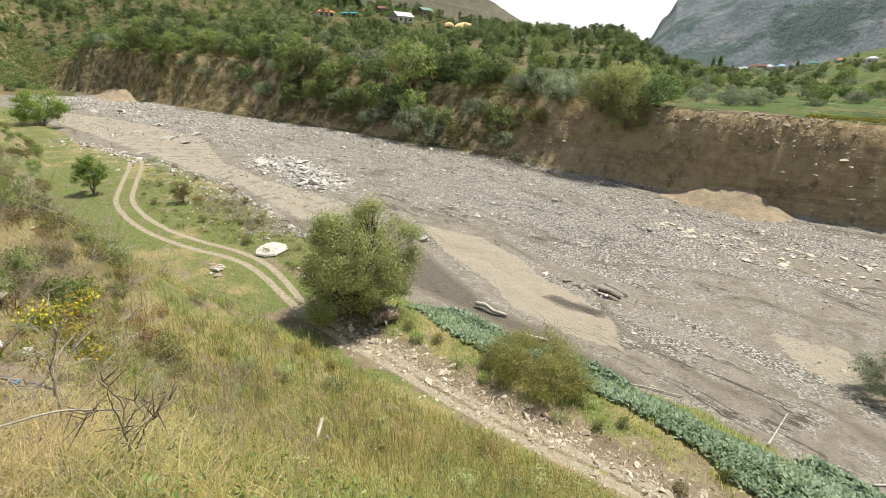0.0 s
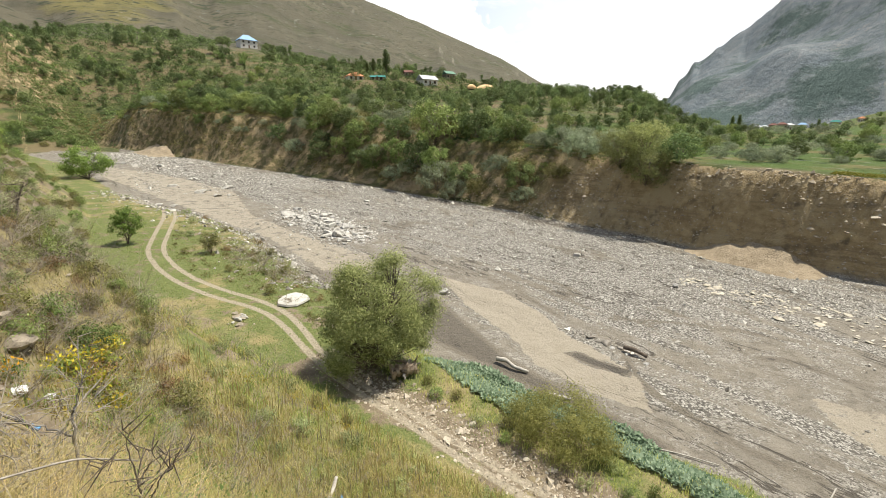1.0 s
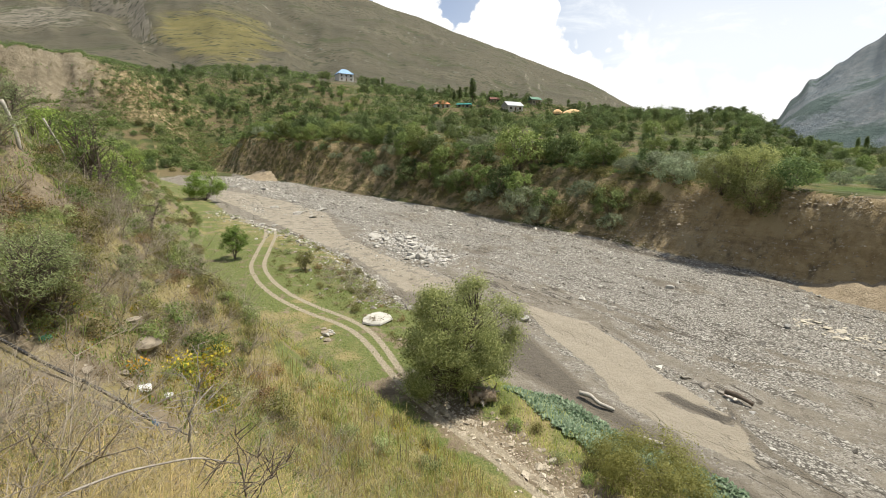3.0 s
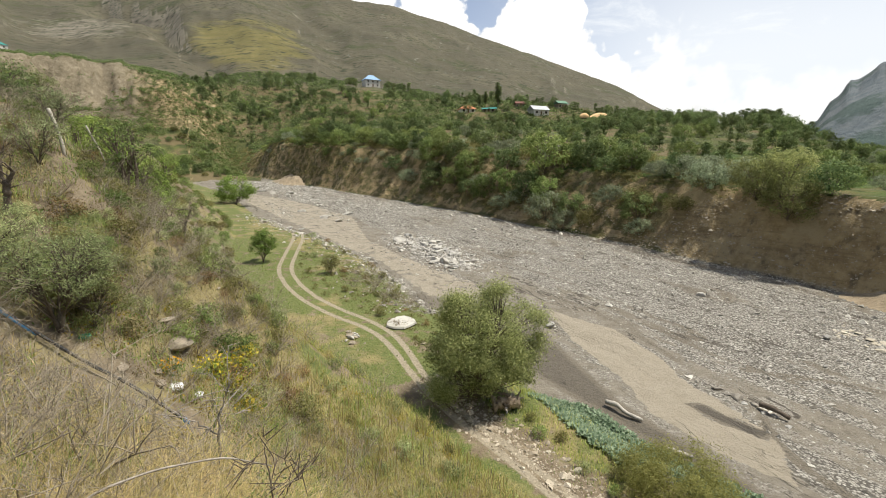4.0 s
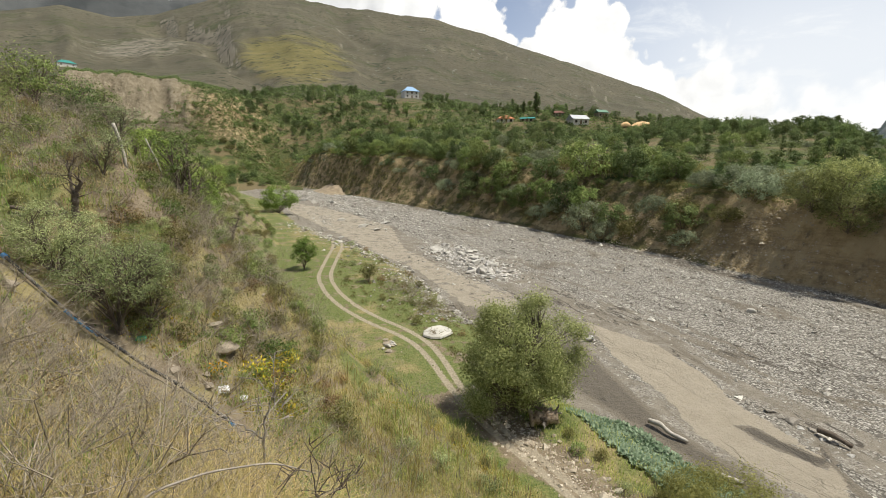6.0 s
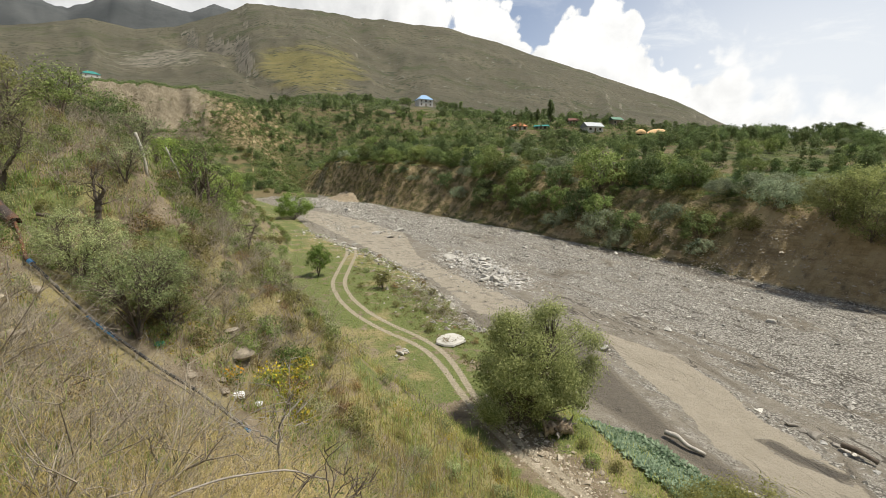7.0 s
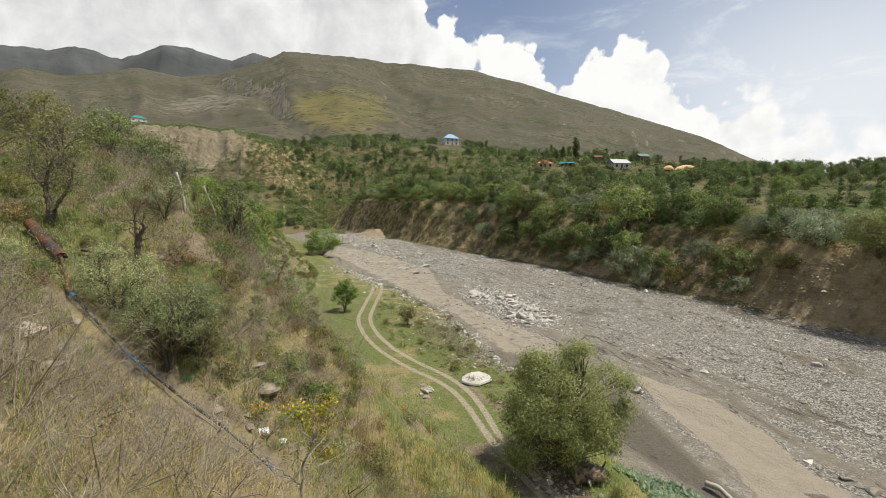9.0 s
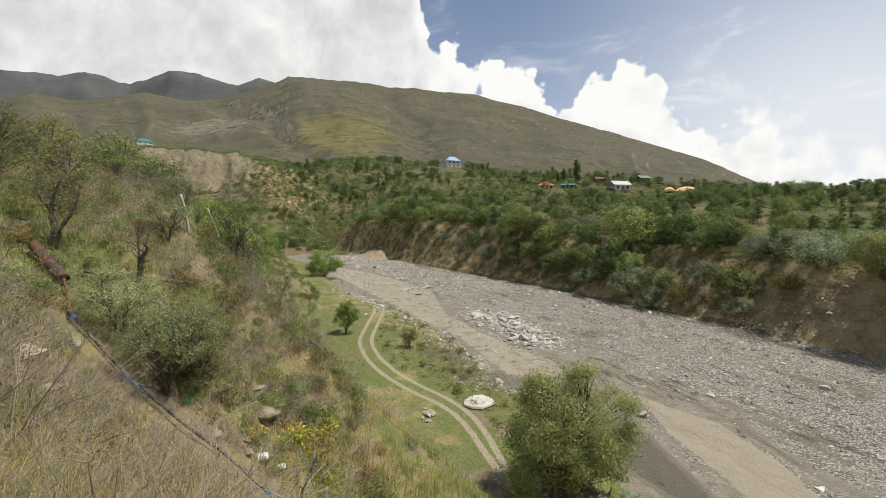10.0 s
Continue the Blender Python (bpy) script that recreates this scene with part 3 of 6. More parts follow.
MUD_POOL = [(36, 29.2), (29, 31.6), (24, 30.8), (20, 29), (16, 28.6), (13, 27.6), (10.6, 24.6), (14, 23.6), (18, 23.4), (22, 25), (28, 26.3)]
MUD_WEST = [(160, 9), (130, 20.5), (101, 27), (75, 22.8), (58, 24.6), (47, 27), (40, 25.5), (44, 20), (60, 20.2), (75, 17.4), (104, 12.5), (135, 7)]
MUD_EAST = [(5.5, 34.5), (2, 36), (-3, 33.5), (-1, 30.6), (3, 31.6)]


RILLS = [[(15, 29.4), (13.4, 27.7), (10.8, 26.4), (9, 26.2), (5.8, 25.5), (3, 26)], [(19.5, 35), (15.6, 38.8), (11.5, 41.3), (6, 44)], [(9, 37.6), (7.7, 38.7), (4.5, 38.7), (1, 40)],
         [(46, 29), (42.2, 30.9), (35.8, 33.1), (29.2, 33.2), (22, 31.4)], [(3.2, 27.9), (1, 27.9), (-0.9, 27.1), (-4, 27.5)], [(60, 60.5), (45, 61.8), (30.9, 62.1), (22.9, 62.1), (16, 61.4), (8, 62)], [(80, 23), (66, 25), (58, 26.5)]]


def line_gap(px, py, pts):
    """Metres to a line of points."""
    best = np.full(px.shape, 1e9)
    for (ax, ay), (bx, by) in zip(pts, pts[1:]):
        t = np.clip(((px - ax) * (bx - ax) + (py - ay) * (by - ay)) / ((bx - ax) ** 2 + (by - ay) ** 2), 0, 1)
        best = np.minimum(best, np.hypot(px - ax - t * (bx - ax), py - ay - t * (by - ay)))
    return best


def stoniness(u, w):
    """Above 0 where the river bed is stones, below where it is silt."""
    ne = w - near_edge(u)
    return 0.9 * fbm(u * 0.035, w * 0.16, 4, 41) + 0.35 * fbm(u * 0.2, w * 0.55, 3, 42) + 0.75 * step01(8, 26, ne) * step01(-6, 14, u) - 0.30 - 0.9 * (1 - step01(0, 8, ne))


def build_ground():
    yaw = np.concatenate([np.arange(-180, -66, 3.0), np.arange(-66, 66, 0.25), np.arange(66, 180, 3.0)])
    yr = np.radians(yaw)
    dx, dy = -np.sin(yr), np.cos(yr)
    # distance to the foot of the far bank in every direction
    rs = np.arange(40, 300, 0.5)
    u, w = to_uw(dx[:, None] * rs, dy[:, None] * rs)
    over = w > np.interp(u, *FAR_FOOT)
    rc = np.where(over.any(1), rs[over.argmax(1)], 240.0)
    rc = np.where((yaw < -75) | (yaw > 27), np.interp(yaw, [-180, -75, 27, 180], [80, 72, 270, 270]), rc)
    a = np.linspace(0, 1, 340)
    inner = 0.6 * ((rc[:, None] - 2.5) / 0.6) ** a
    mid = rc[:, None] - 2.5 + np.linspace(0, 1, 48)[1:] * 20
    b = np.linspace(0, 1, 190)[1:]
    outer = (rc[:, None] + 17.5) * (4600 / (rc[:, None] + 17.5)) ** b
    r = np.concatenate([inner, mid, outer], 1)
    x, y = dx[:, None] * r, dy[:, None] * r
    z = height(x, y)
    na, nr = r.shape
    idx = np.arange(na * nr).reshape(na, nr)
    nxt = np.roll(idx, -1, 0)
    faces = np.stack([idx[:, :-1], idx[:, 1:], nxt[:, 1:], nxt[:, :-1]], -1).reshape(-1, 4)[:, ::-1]
    u, w = to_uw(x, y)
    f = w - far_foot(u)
    ne = w - near_edge(u)
    d = toe(u) - w
    yy = np.degrees(np.arctan2(-x, y))
    mud = np.maximum(polygon_gap(u, w, MUD_POOL), np.minimum(np.maximum(polygon_gap(u, w, MUD_WEST), polygon_gap(u, w, MUD_EAST)), 0.10))
    # streaks of stones that follow the river
    stony = stoniness(u, w)
    thread = np.abs(fbm(u * 0.028 + 3, w * 0.10, 4, 43)) * 4.0
    wet = np.maximum(0.14 - thread, -1.0) * 2.0
    for line in RILLS:
        wet = np.maximum(wet, 0.30 - line_gap(u, w, line) * 0.9 + 0.16 * fbm(u * 1.3, w * 1.3, 2, 46))
    wet = np.maximum(wet, 0.5 - np.abs(f + 2.0) * 0.5 + 0.6 * fbm(u * 0.06, w * 0, 3, 44))
    patch = polygon_gap(u, w, [(18.2, 26.2), (17.6, 27.4), (15.5, 27.7), (13.6, 28.2), (13.4, 27.2), (15.6, 26.4)])
    mud = np.where(patch > -0.5, np.minimum(mud, -patch * 1.2), mud)
    wet = np.maximum(wet, np.minimum(patch, 0.5))
    wet = np.maximum(wet, np.minimum(polygon_gap(u, w, [(37, 27), (28, 24.8), (20, 22.8), (8, 23), (8, 20.8), (16, 20.6), (26, 19.6), (40, 21)]), 0.6) * 0.6 - 0.1)
    lush = np.clip(0.35 * fbm(x * 0.1, y * 0.1, 3, 45) + np.where(d < 1.5, 0.22, 0.05) + 0.6 * np.exp(-(((u - 58) / 16) ** 2 + ((w - 3.5) / 4) ** 2)) + 0.35 * step01(-8, -11, w) * step01(17, 22, u), -1, 1)
    bare = np.where(d < 0, 0.03, 0.12) + 0.5 * np.exp(-((d + 2.5) / 1.4) ** 2) * (u < 26) + 0.12 * step01(20, 26, u) * step01(1, 4, d) + 0.1 * np.exp(-(((u - 11) / 5) ** 2 + ((w + 4) / 4) ** 2)) + 0.15 * np.exp(-((np.hypot(x + 3, y - 4)) / 4) ** 2)
    tg = np.where((u > 2) & (u < 86), track_gap(u, w), 9.0)
    gauge = np.interp(u, [20, 26, 31, 40], [0.34, 0.34, 0.5, 0.72])
    beyond = (yy > 20) & (yy < 58) & (r > 205 + 18 * fbm(x * 0.05, y * 0.05, 3, 47))
    f, ne = np.where(beyond, 3.0, f), np.where(beyond, -3.0, ne)
    values = dict(bed=np.minimum(ne, 3.0), far=np.clip(f, -2, 3), mud=np.clip(mud, -3, 3), stony=stony, wet=wet, lush=lush, bare=bare, track=tg, gauge=gauge,
                  hill=step01(300, 430, r) * ((f > 0) | (r > 380)) * np.where(yy < -36, step01(1600, 1750, r), 1.0), field=np.maximum((u < 80) * step01(6, 12, f), (yy < -36) * (r > 150) * 1.0), sunlit_straw=np.exp(-((yy - 20.5) / 6.5) ** 2 - ((np.degrees(np.arctan2(z - 16, r)) - 12.8) / 2.6) ** 2), crag=np.exp(-((yy - 34 + 2.5 * (np.degrees(np.arctan2(z - 16, r)) - 13.0)) / 6) ** 2 - ((np.degrees(np.arctan2(z - 16, r)) - 12.6) / 2.0) ** 2) * 0.8, distant=((yy > 10) & (r > 1950)) * 1.0, grassy=step01(44, 60, u), east=((yy < -33) & (r > 1700)) * 1.0, bluff=(r > 240) * (r < 420) * step01(29, 33, yy) * (1 - step01(44, 48, yy)))
    hub = np.full((na, 1), na * nr)
    faces = np.concatenate([faces, np.stack([idx[:, 0], nxt[:, 0], hub[:, 0], hub[:, 0]], -1)])
    values = {k: np.append(v.reshape(-1), v[0, 0]) for k, v in values.items()}
    verts = np.vstack([np.stack([x, y, z], -1).reshape(-1, 3), [(0, 0, float(height(0.01, 0.01)))]])
    fan = faces[-na:, :3]
    faces = faces[:-na]
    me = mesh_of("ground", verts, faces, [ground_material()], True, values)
    bm = bmesh.new()
    bm.from_mesh(me)
    bm.verts.ensure_lookup_table()
    for tri in fan:
        bm.faces.new([bm.verts[int(i)] for i in tri])
    bm.to_mesh(me)
    bm.free()
    tagged(new("ground", me), "dry grassy hillside, grey stony river bed, earth bank and mountains", "ground", kind="structure")


build_ground()
# ---- plants ----
def tube(path, radii, sides=5):
    """Verts and quads of a bent, tapered tube."""
    path, radii = np.asarray(path, float), np.asarray(radii, float)
    tang = np.gradient(path, axis=0)
    tang /= np.linalg.norm(tang, axis=1, keepdims=True) + 1e-9
    ref = np.where(np.abs(tang[:, 2:3]) > 0.9, (1.0, 0, 0), (0, 0, 1.0))
    a = np.cross(tang, ref)
    a /= np.linalg.norm(a, axis=1, keepdims=True) + 1e-9
    b = np.cross(tang, a)
    ph = np.linspace(0, 2 * math.pi, sides, endpoint=False)
    v = path[:, None] + radii[:, None, None] * (np.cos(ph)[None, :, None] * a[:, None] + np.sin(ph)[None, :, None] * b[:, None])
    n = len(path)
    i = np.arange(n * sides).reshape(n, sides)
    q = np.stack([i[:-1], np.roll(i, -1, 1)[:-1], np.roll(i, -1, 1)[1:], i[1:]], -1).reshape(-1, 4)
    return v.reshape(-1, 3), q


def joined(pieces):
    vs, fs, n = [], [], 0
    for v, f in pieces:
        vs.append(v)
        fs.append(np.asarray(f) + n)
        n += len(v)
    return np.concatenate(vs), np.concatenate(fs)


def leaves(rng, centres, size, slim=0.45, droop=0.2, face=None):
    """One pointed quad a leaf, turned at random about each centre, or loosely towards the given ways."""
    n = len(centres)
    a = rng.normal(size=(n, 3))
    a[:, 2] -= droop
    a /= np.linalg.norm(a, axis=1, keepdims=True)
    out = rng.normal(size=(n, 3))
    if face is not None:
        out = face + 0.45 * out
        a -= out * ((a * out).sum(1) / (out * out).sum(1))[:, None]
        a /= np.linalg.norm(a, axis=1, keepdims=True) + 1e-9
    b = np.cross(a, out)
    b /= np.linalg.norm(b, axis=1, keepdims=True) + 1e-9
    s = size * rng.uniform(0.6, 1.3, (n, 1))
    tip, side = a * s, b * s * slim
    v = np.stack([centres - tip, centres + side * 0.9 - tip * 0.1, centres + tip, centres - side * 0.9 - tip * 0.1], 1).reshape(-1, 3)
    return v, np.arange(4 * n).reshape(n, 4)


def sprays(rng, n, centre, radii, floor=0.0, shell=0.55):
    """Points in a crown of several round lobes, most of them near its skin."""
    m = 16
    k = np.arange(m) + 0.5
    polar, turn = np.arccos(1 - 1.9 * k / m), math.pi * (1 + 5**0.5) * k + rng.uniform(0, 6)
    girdle = np.sin(np.minimum(polar, 1.75))
    ways = np.stack([girdle * np.cos(turn), girdle * np.sin(turn), np.cos(polar)], 1) + rng.normal(0, 0.12, (m, 3))
    hub = ways * rng.uniform(0.42, 0.66, (m, 1))
    swell = rng.uniform(0.30, 0.46, m)
    pick = rng.integers(0, m, n)
    d = rng.normal(size=(n, 3)) + 0.9 * ways[pick]
    d /= np.linalg.norm(d, axis=1, keepdims=True)
    p = centre + (hub[pick] + d * (swell[pick] * rng.uniform(max(shell, 0.35), 1.0, n) ** 0.5)[:, None]) * radii
    p[:, 2] = np.maximum(p[:, 2], floor)
    return p


def plant_meshes(seed, tall, wide, count, leaf, stems=1, base=0.12, clumps=60, clump=0.09, girth=0.03, slim=0.45, droop=0.2, wood=BARK, green=GREEN, lean=0.1, fork=0.35, twigs=0, shell=0.5, far=False):
    """Wood and leaves of a tree or bush: stems fork into boughs, each of which carries a spray of leaves."""
    rng = np.random.default_rng(seed)
    mid, half = tall * (1 + base) / 2, tall * (1 - base) / 2
    ends = sprays(rng, clumps, np.array([0, 0, mid]), np.array([wide / 2, wide / 2, half]) * (1 - clump), max(base, 0.01) * tall, shell)
    wood_parts, trunks = [], []
    for s in range(stems):
        az = 2 * math.pi * s / stems + rng.uniform(-0.4, 0.4)
        out = (0.22 * wide if stems > 1 else lean * wide) * rng.uniform(0.7, 1.2)
        k = np.linspace(0, 1, 7)
        line = np.stack([np.cos(az) * out * k**1.2, np.sin(az) * out * k**1.2, tall * 0.8 * k], 1) + rng.normal(0, 0.012 * tall, (7, 3)) * k[:, None]
        trunks.append(line)
        wood_parts.append(tube(line, tall * girth * (1 - 0.8 * k) / stems**0.5, 3 if far else 6))
    for e in ends:
        line = trunks[int(np.argmin([np.linalg.norm(t[4, :2] - e[:2]) for t in trunks]))]
        h = np.clip(e[2] / (tall * 0.8) - 0.25 - fork * rng.uniform(0, 0.6), 0.04, 0.95)
        p0 = np.array([np.interp(h, np.linspace(0, 1, 7), line[:, i]) for i in range(3)])
        k = np.linspace(0, 1, 5)[:, None]
        ctrl = p0 * 0.45 + e * 0.55 + (0, 0, 0.12 * tall * rng.uniform(-0.3, 1))
        bough = p0 * (1 - k) ** 2 + 2 * ctrl * k * (1 - k) + e * k**2 + rng.normal(0, 0.008 * tall, (5, 3)) * k
        thick = tall * girth * 0.30 / stems**0.25
        if far and (shell < 0.3 or rng.random() < 0.5):
            continue
        wood_parts.append(tube(bough[::2], np.linspace(thick, thick * 0.2, 3), 3) if far else tube(bough, np.linspace(thick, thick * 0.2, 5), 4))
        for _ in range(twigs):
            q0 = bough[rng.integers(2, 5)]
            way = (e - p0) / (np.linalg.norm(e - p0) + 1e-6) + rng.normal(0, 0.6, 3)
            tw = q0 + way * clump * wide * np.linspace(0, 1.6, 4)[:, None] + rng.normal(0, 0.01 * wide, (4, 3))
            wood_parts.append(tube(tw, np.linspace(thick * 0.35, thick * 0.08, 4), 3))
    trunk = mesh_of("trunk", *joined(wood_parts), [wood], True)
    crown = None
    if count:
        size = rng.uniform(0.6, 1.3, clumps)
        pick = rng.integers(0, clumps, count)
        c = ends[pick] + rng.normal(0, 1, (count, 3)) * (clump * wide * size[pick])[:, None] * (1, 1, 0.75)
        c[:, 2] = np.maximum(c[:, 2], 0.04)
        face = (c - (0, 0, mid * 0.6)) / (np.array([wide / 2, wide / 2, half]) + 1e-6)
        face = face / (np.linalg.norm(face, axis=1, keepdims=True) + 1e-6) + 0.8 * (c - ends[pick]) / (clump * wide) + (0, 0, 0.25)
        crown = mesh_of("crown", *leaves(rng, c, leaf, slim, droop, face / (np.linalg.norm(face, axis=1, keepdims=True) + 1e-6)), [green])
    return trunk, crown


def stand(name, meshes, place, label, category, group="", turn=0.0, size=1.0):
    """A plant: an empty at its foot, with its trunk and crown."""
    e = thing(name, label, category, group)
    e.matrix_basis = Matrix.Translation(place) @ pose(0, 0, 0, 0, 0, turn) @ Matrix.Scale(size, 4)
    for n, me in zip(("trunk", "crown"), meshes):
        if me:
            part(n, me, e)
    return e


def again(ob, place, turn, size):
    base = ob.scale.copy()
    ob.scale = (1, 1, 1)
    c = copy_thing(ob, Matrix.Translation(place) @ pose(0, 0, 0, 0, 0, turn) @ Matrix.Diagonal((*size, 1)))
    ob.scale = base
    return c


# the large willow beside the track
stand("willow_tree", plant_meshes(11, 7.9, 7.7, 64000, 0.085, stems=5, base=-0.12, clumps=260, clump=0.045, girth=0.026, slim=0.33, green=WILLOW, shell=0.5), spot(22.5, 13.6, -0.1),
      "round bushy grey-green willow beside the dirt track", "tree")
# shrubs along the near side of the river
stand("riverside_shrub", plant_meshes(12, 2.3, 5.4, 17000, 0.075, stems=7, base=0.02, clumps=90, clump=0.06, girth=0.014, slim=0.3, wood=DEADWOOD, green=foliage("riverside_leaves", (0.24, 0.27, 0.08), (0.56, 0.58, 0.21), 0.55), shell=0.6), spot(11.4, 17.3, -0.1),
      "yellowish green shrub beside the leafy crop", "shrub")
stand("willow_shrub", plant_meshes(13, 2.9, 4.2, 12000, 0.075, stems=7, base=0.02, clumps=130, clump=0.045, girth=0.02, slim=0.28, green=SILVER), spot(-1.2, 31.8, -0.1),
      "grey-green willow shrub on the river bed", "shrub")
stand("young_tree", plant_meshes(14, 4.6, 3.4, 5000, 0.10, stems=2, base=0.10, clumps=80, clump=0.06, girth=0.02, green=LEAFY), spot(61.5, 4.9, -0.1),
      "small leafy green tree on the meadow beside the track", "tree")
stand("young_tree", plant_meshes(15, 7.6, 9.5, 7500, 0.19, stems=3, base=0.04, clumps=90, clump=0.055, girth=0.022, green=LEAFY), spot(125, 4.6, -0.1),
      "bright green spreading tree at the edge of the river bed", "tree")
stand("shrub", plant_meshes(16, 2.6, 2.2, 1800, 0.08, stems=5, base=0.05, clumps=40, clump=0.09, girth=0.02, green=OLIVE, twigs=2), spot(53.1, 11.5, -0.1),
      "thin olive shrub between the track and the river", "shrub")

# ---- plants of the far bank ----
far_kinds = [
    ("bush", "dark green bush on the far river bank", 5.0, 6.0, 2300, 0.20, dict(stems=4, base=0.0, clumps=90, clump=0.06, girth=0.02), DARK),
    ("leafy_bush", "green leafy bush on the far river bank", 5.5, 6.0, 2400, 0.20, dict(stems=4, base=0.0, clumps=90, clump=0.06, girth=0.02), GREEN),
    ("buckthorn_bush", "silvery sea-buckthorn bush on the far river bank", 3.4, 5.4, 2600, 0.145, dict(stems=5, base=0.0, clumps=80, clump=0.055, girth=0.02, slim=0.35), SILVER),
    ("sapling", "slender dark green poplar sapling on the far slope", 7.0, 2.4, 800, 0.21, dict(stems=1, base=0.04, clumps=34, clump=0.13, girth=0.012, shell=0.2), DARK),
    ("orchard_tree", "green orchard tree on the far slope", 5.0, 5.0, 1100, 0.25, dict(stems=2, base=0.12, clumps=34, clump=0.11, girth=0.025), DARK),
    ("dry_bush", "olive-brown dry bush on the far river bank", 3.2, 4.6, 1600, 0.16, dict(stems=6, base=0.0, clumps=36, clump=0.09, girth=0.02), OLIVE),
    ("willow_bush", "large grey-green willow bush on the rim of the far bank", 4.4, 5.4, 6000, 0.12, dict(stems=7, base=0.0, clumps=150, clump=0.055, girth=0.02, slim=0.32), BUSHY),
]
first = {}


def far_plant(kind, u, w, turn, size, stretch=1.0, sink=0.3):
    name, label, tall, wide, count, leaf, how, green = far_kinds[kind]
    if kind not in first:
        first[kind] = stand(name, plant_meshes(50 + kind, tall, wide, count, leaf, green=green, far=True, **how), spot(u, w, -sink), label, name.replace("_", " "), name.replace("_", " ") + " cover of the far bank", turn)
        first[kind].scale = (size, size, size * stretch)
    else:
        again(first[kind], spot(u, w, -sink), turn, (size, size, size * stretch))


def build_far_plants():
    rng = random.Random(5)
    placed = []

    def room(u, w, gap):
        if any(abs(u - a) < gap and (u - a) ** 2 + (w - b) ** 2 < gap * gap for a, b in placed):
            return False
        placed.append((u, w))
        return True

    # the large bushes that hang over the bank
    for kind, u, w, size in ((1, 83, 66, 1.75), (2, 76, 60.8, 1.75), (2, 70.5, 61, 1.2), (6, 34.6, 67.9, 1.45), (6, 39.4, 68.8, 1.5), (6, 36.5, 70.2, 1.6), (0, 31, 70, 1.0), (2, 56, 65.5, 1.0), (5, 60, 68, 1.3), (2, 48, 70, 1.4), (0, 95, 64, 1.3), (1, 106, 59.5, 1.4), (0, 113, 60, 1.3),
                             (1, 92, 61, 1.1), (0, 103, 57.5, 1.0), (2, 86, 60.5, 1.0), (5, 66, 63.5, 1.1), (2, 64, 66.5, 1.2), (0, 118, 55, 1.0), (0, 84, 61.8, 1.25), (1, 79, 62.5, 1.2), (0, 71, 63.5, 1.1), (1, 108, 56.5, 1.25), (0, 116, 53.5, 1.2), (2, 128, 51.5, 1.2), (0, 58, 67, 1.15), (1, 97, 58.5, 1.1), (2, 90, 59, 1.15), (5, 51, 67.5, 1.2), (0, 136, 50, 1.1), (1, 124, 57, 1.3), (2, 100, 60, 1.1), (0, 132, 58, 1.3), (1, 141, 54, 1.2), (0, 190, 44, 1.7), (0, 181, 46, 1.5), (2, 88, 71, 1.2), (2, 53, 73, 1.4), (2, 45, 76, 1.3), (0, 151, 52, 1.2)):
        placed.append((u, w))
        far_plant(kind, u, w, rng.uniform(0, 360), size, rng.uniform(0.9, 1.1))
    # bushes on the bank's face and rim
    n = 0
    for _ in range(2500):
        u = 46 + 184 * rng.uniform(0, 1) ** 1.3
        f = rng.uniform(6.0, 22)
        if room(u, float(far_foot(u)) + f, 3.5):
            far_plant(rng.choice([0, 1, 1, 2, 5, 2]), u, float(far_foot(u)) + f, rng.uniform(0, 360), rng.uniform(0.5, 1.25) * (1.1 if f > 9 else 0.6), 1.0, 0.5)
            n += 1
        if n > 185:
            break
    # orchards and thickets on the shelves
    n = 0
    for _ in range(9000):
        u, f = rng.uniform(52, 340), rng.uniform(15, 190)
        w = float(far_foot(u)) + f
        x, y = to_xy(u, w)
        r = math.hypot(x, y)
        patch = float(fbm(u * 0.022, w * 0.03, 2, 61))
        if r > 330 or patch < -0.45:
            continue
        if room(u, w, 3.0 if r < 180 else 4.2):
            kind = rng.choice([3, 3, 4, 1, 0]) if patch < 0.35 else rng.choice([2, 2, 4, 2])
            if w > 110 and u > 110:
                kind = rng.choice([3, 4, 4, 0])
            far_plant(kind, u, w, rng.uniform(0, 360), rng.uniform(0.65, 1.1), rng.uniform(0.8, 1.15))
            n += 1
        if n > 430:
            break
    # scattered trees over the fields down the valley
    n = 0
    for _ in range(5000):
        yaw, r = rng.uniform(-66, -33), math.exp(rng.uniform(math.log(85), math.log(800)))
        x, y = -math.sin(radians(yaw)) * r, math.cos(radians(yaw)) * r
        u, w = to_uw(x, y)
        if w < float(far_foot(u)) + 9 or (r < 120 and rng.random() < 0.4):
            continue
        if room(u, w, 4.6 if r < 300 else 7):
            far_plant(rng.choice([2, 2, 2, 4, 1]), u, w, rng.uniform(0, 360), rng.uniform(0.5, 0.9) * (1 if r < 250 else 1.4))
            n += 1
        if n > 360:
            break
    # woods round the upper house
    for _ in range(70):
        yaw, r = rng.uniform(1, 27), rng.uniform(300, 410)
        x, y = -math.sin(radians(yaw)) * r, math.cos(radians(yaw)) * r
        u, w = to_uw(x, y)
        if (abs(yaw - 7.3) > 1.4 or r > 395) and room(u, w, 4.5):
            far_plant(rng.choice([0, 4, 3, 0]), u, w, rng.uniform(0, 360), rng.uniform(0.9, 1.5))
    # trees round the bend of the river
    for _ in range(75):
        u, w = rng.uniform(216, 275), rng.uniform(-45, 5)
        if room(u, w, 4.0):
            far_plant(rng.choice([0, 1, 4, 1, 5]), u, w, rng.uniform(0, 360), rng.uniform(0.5, 1.1))
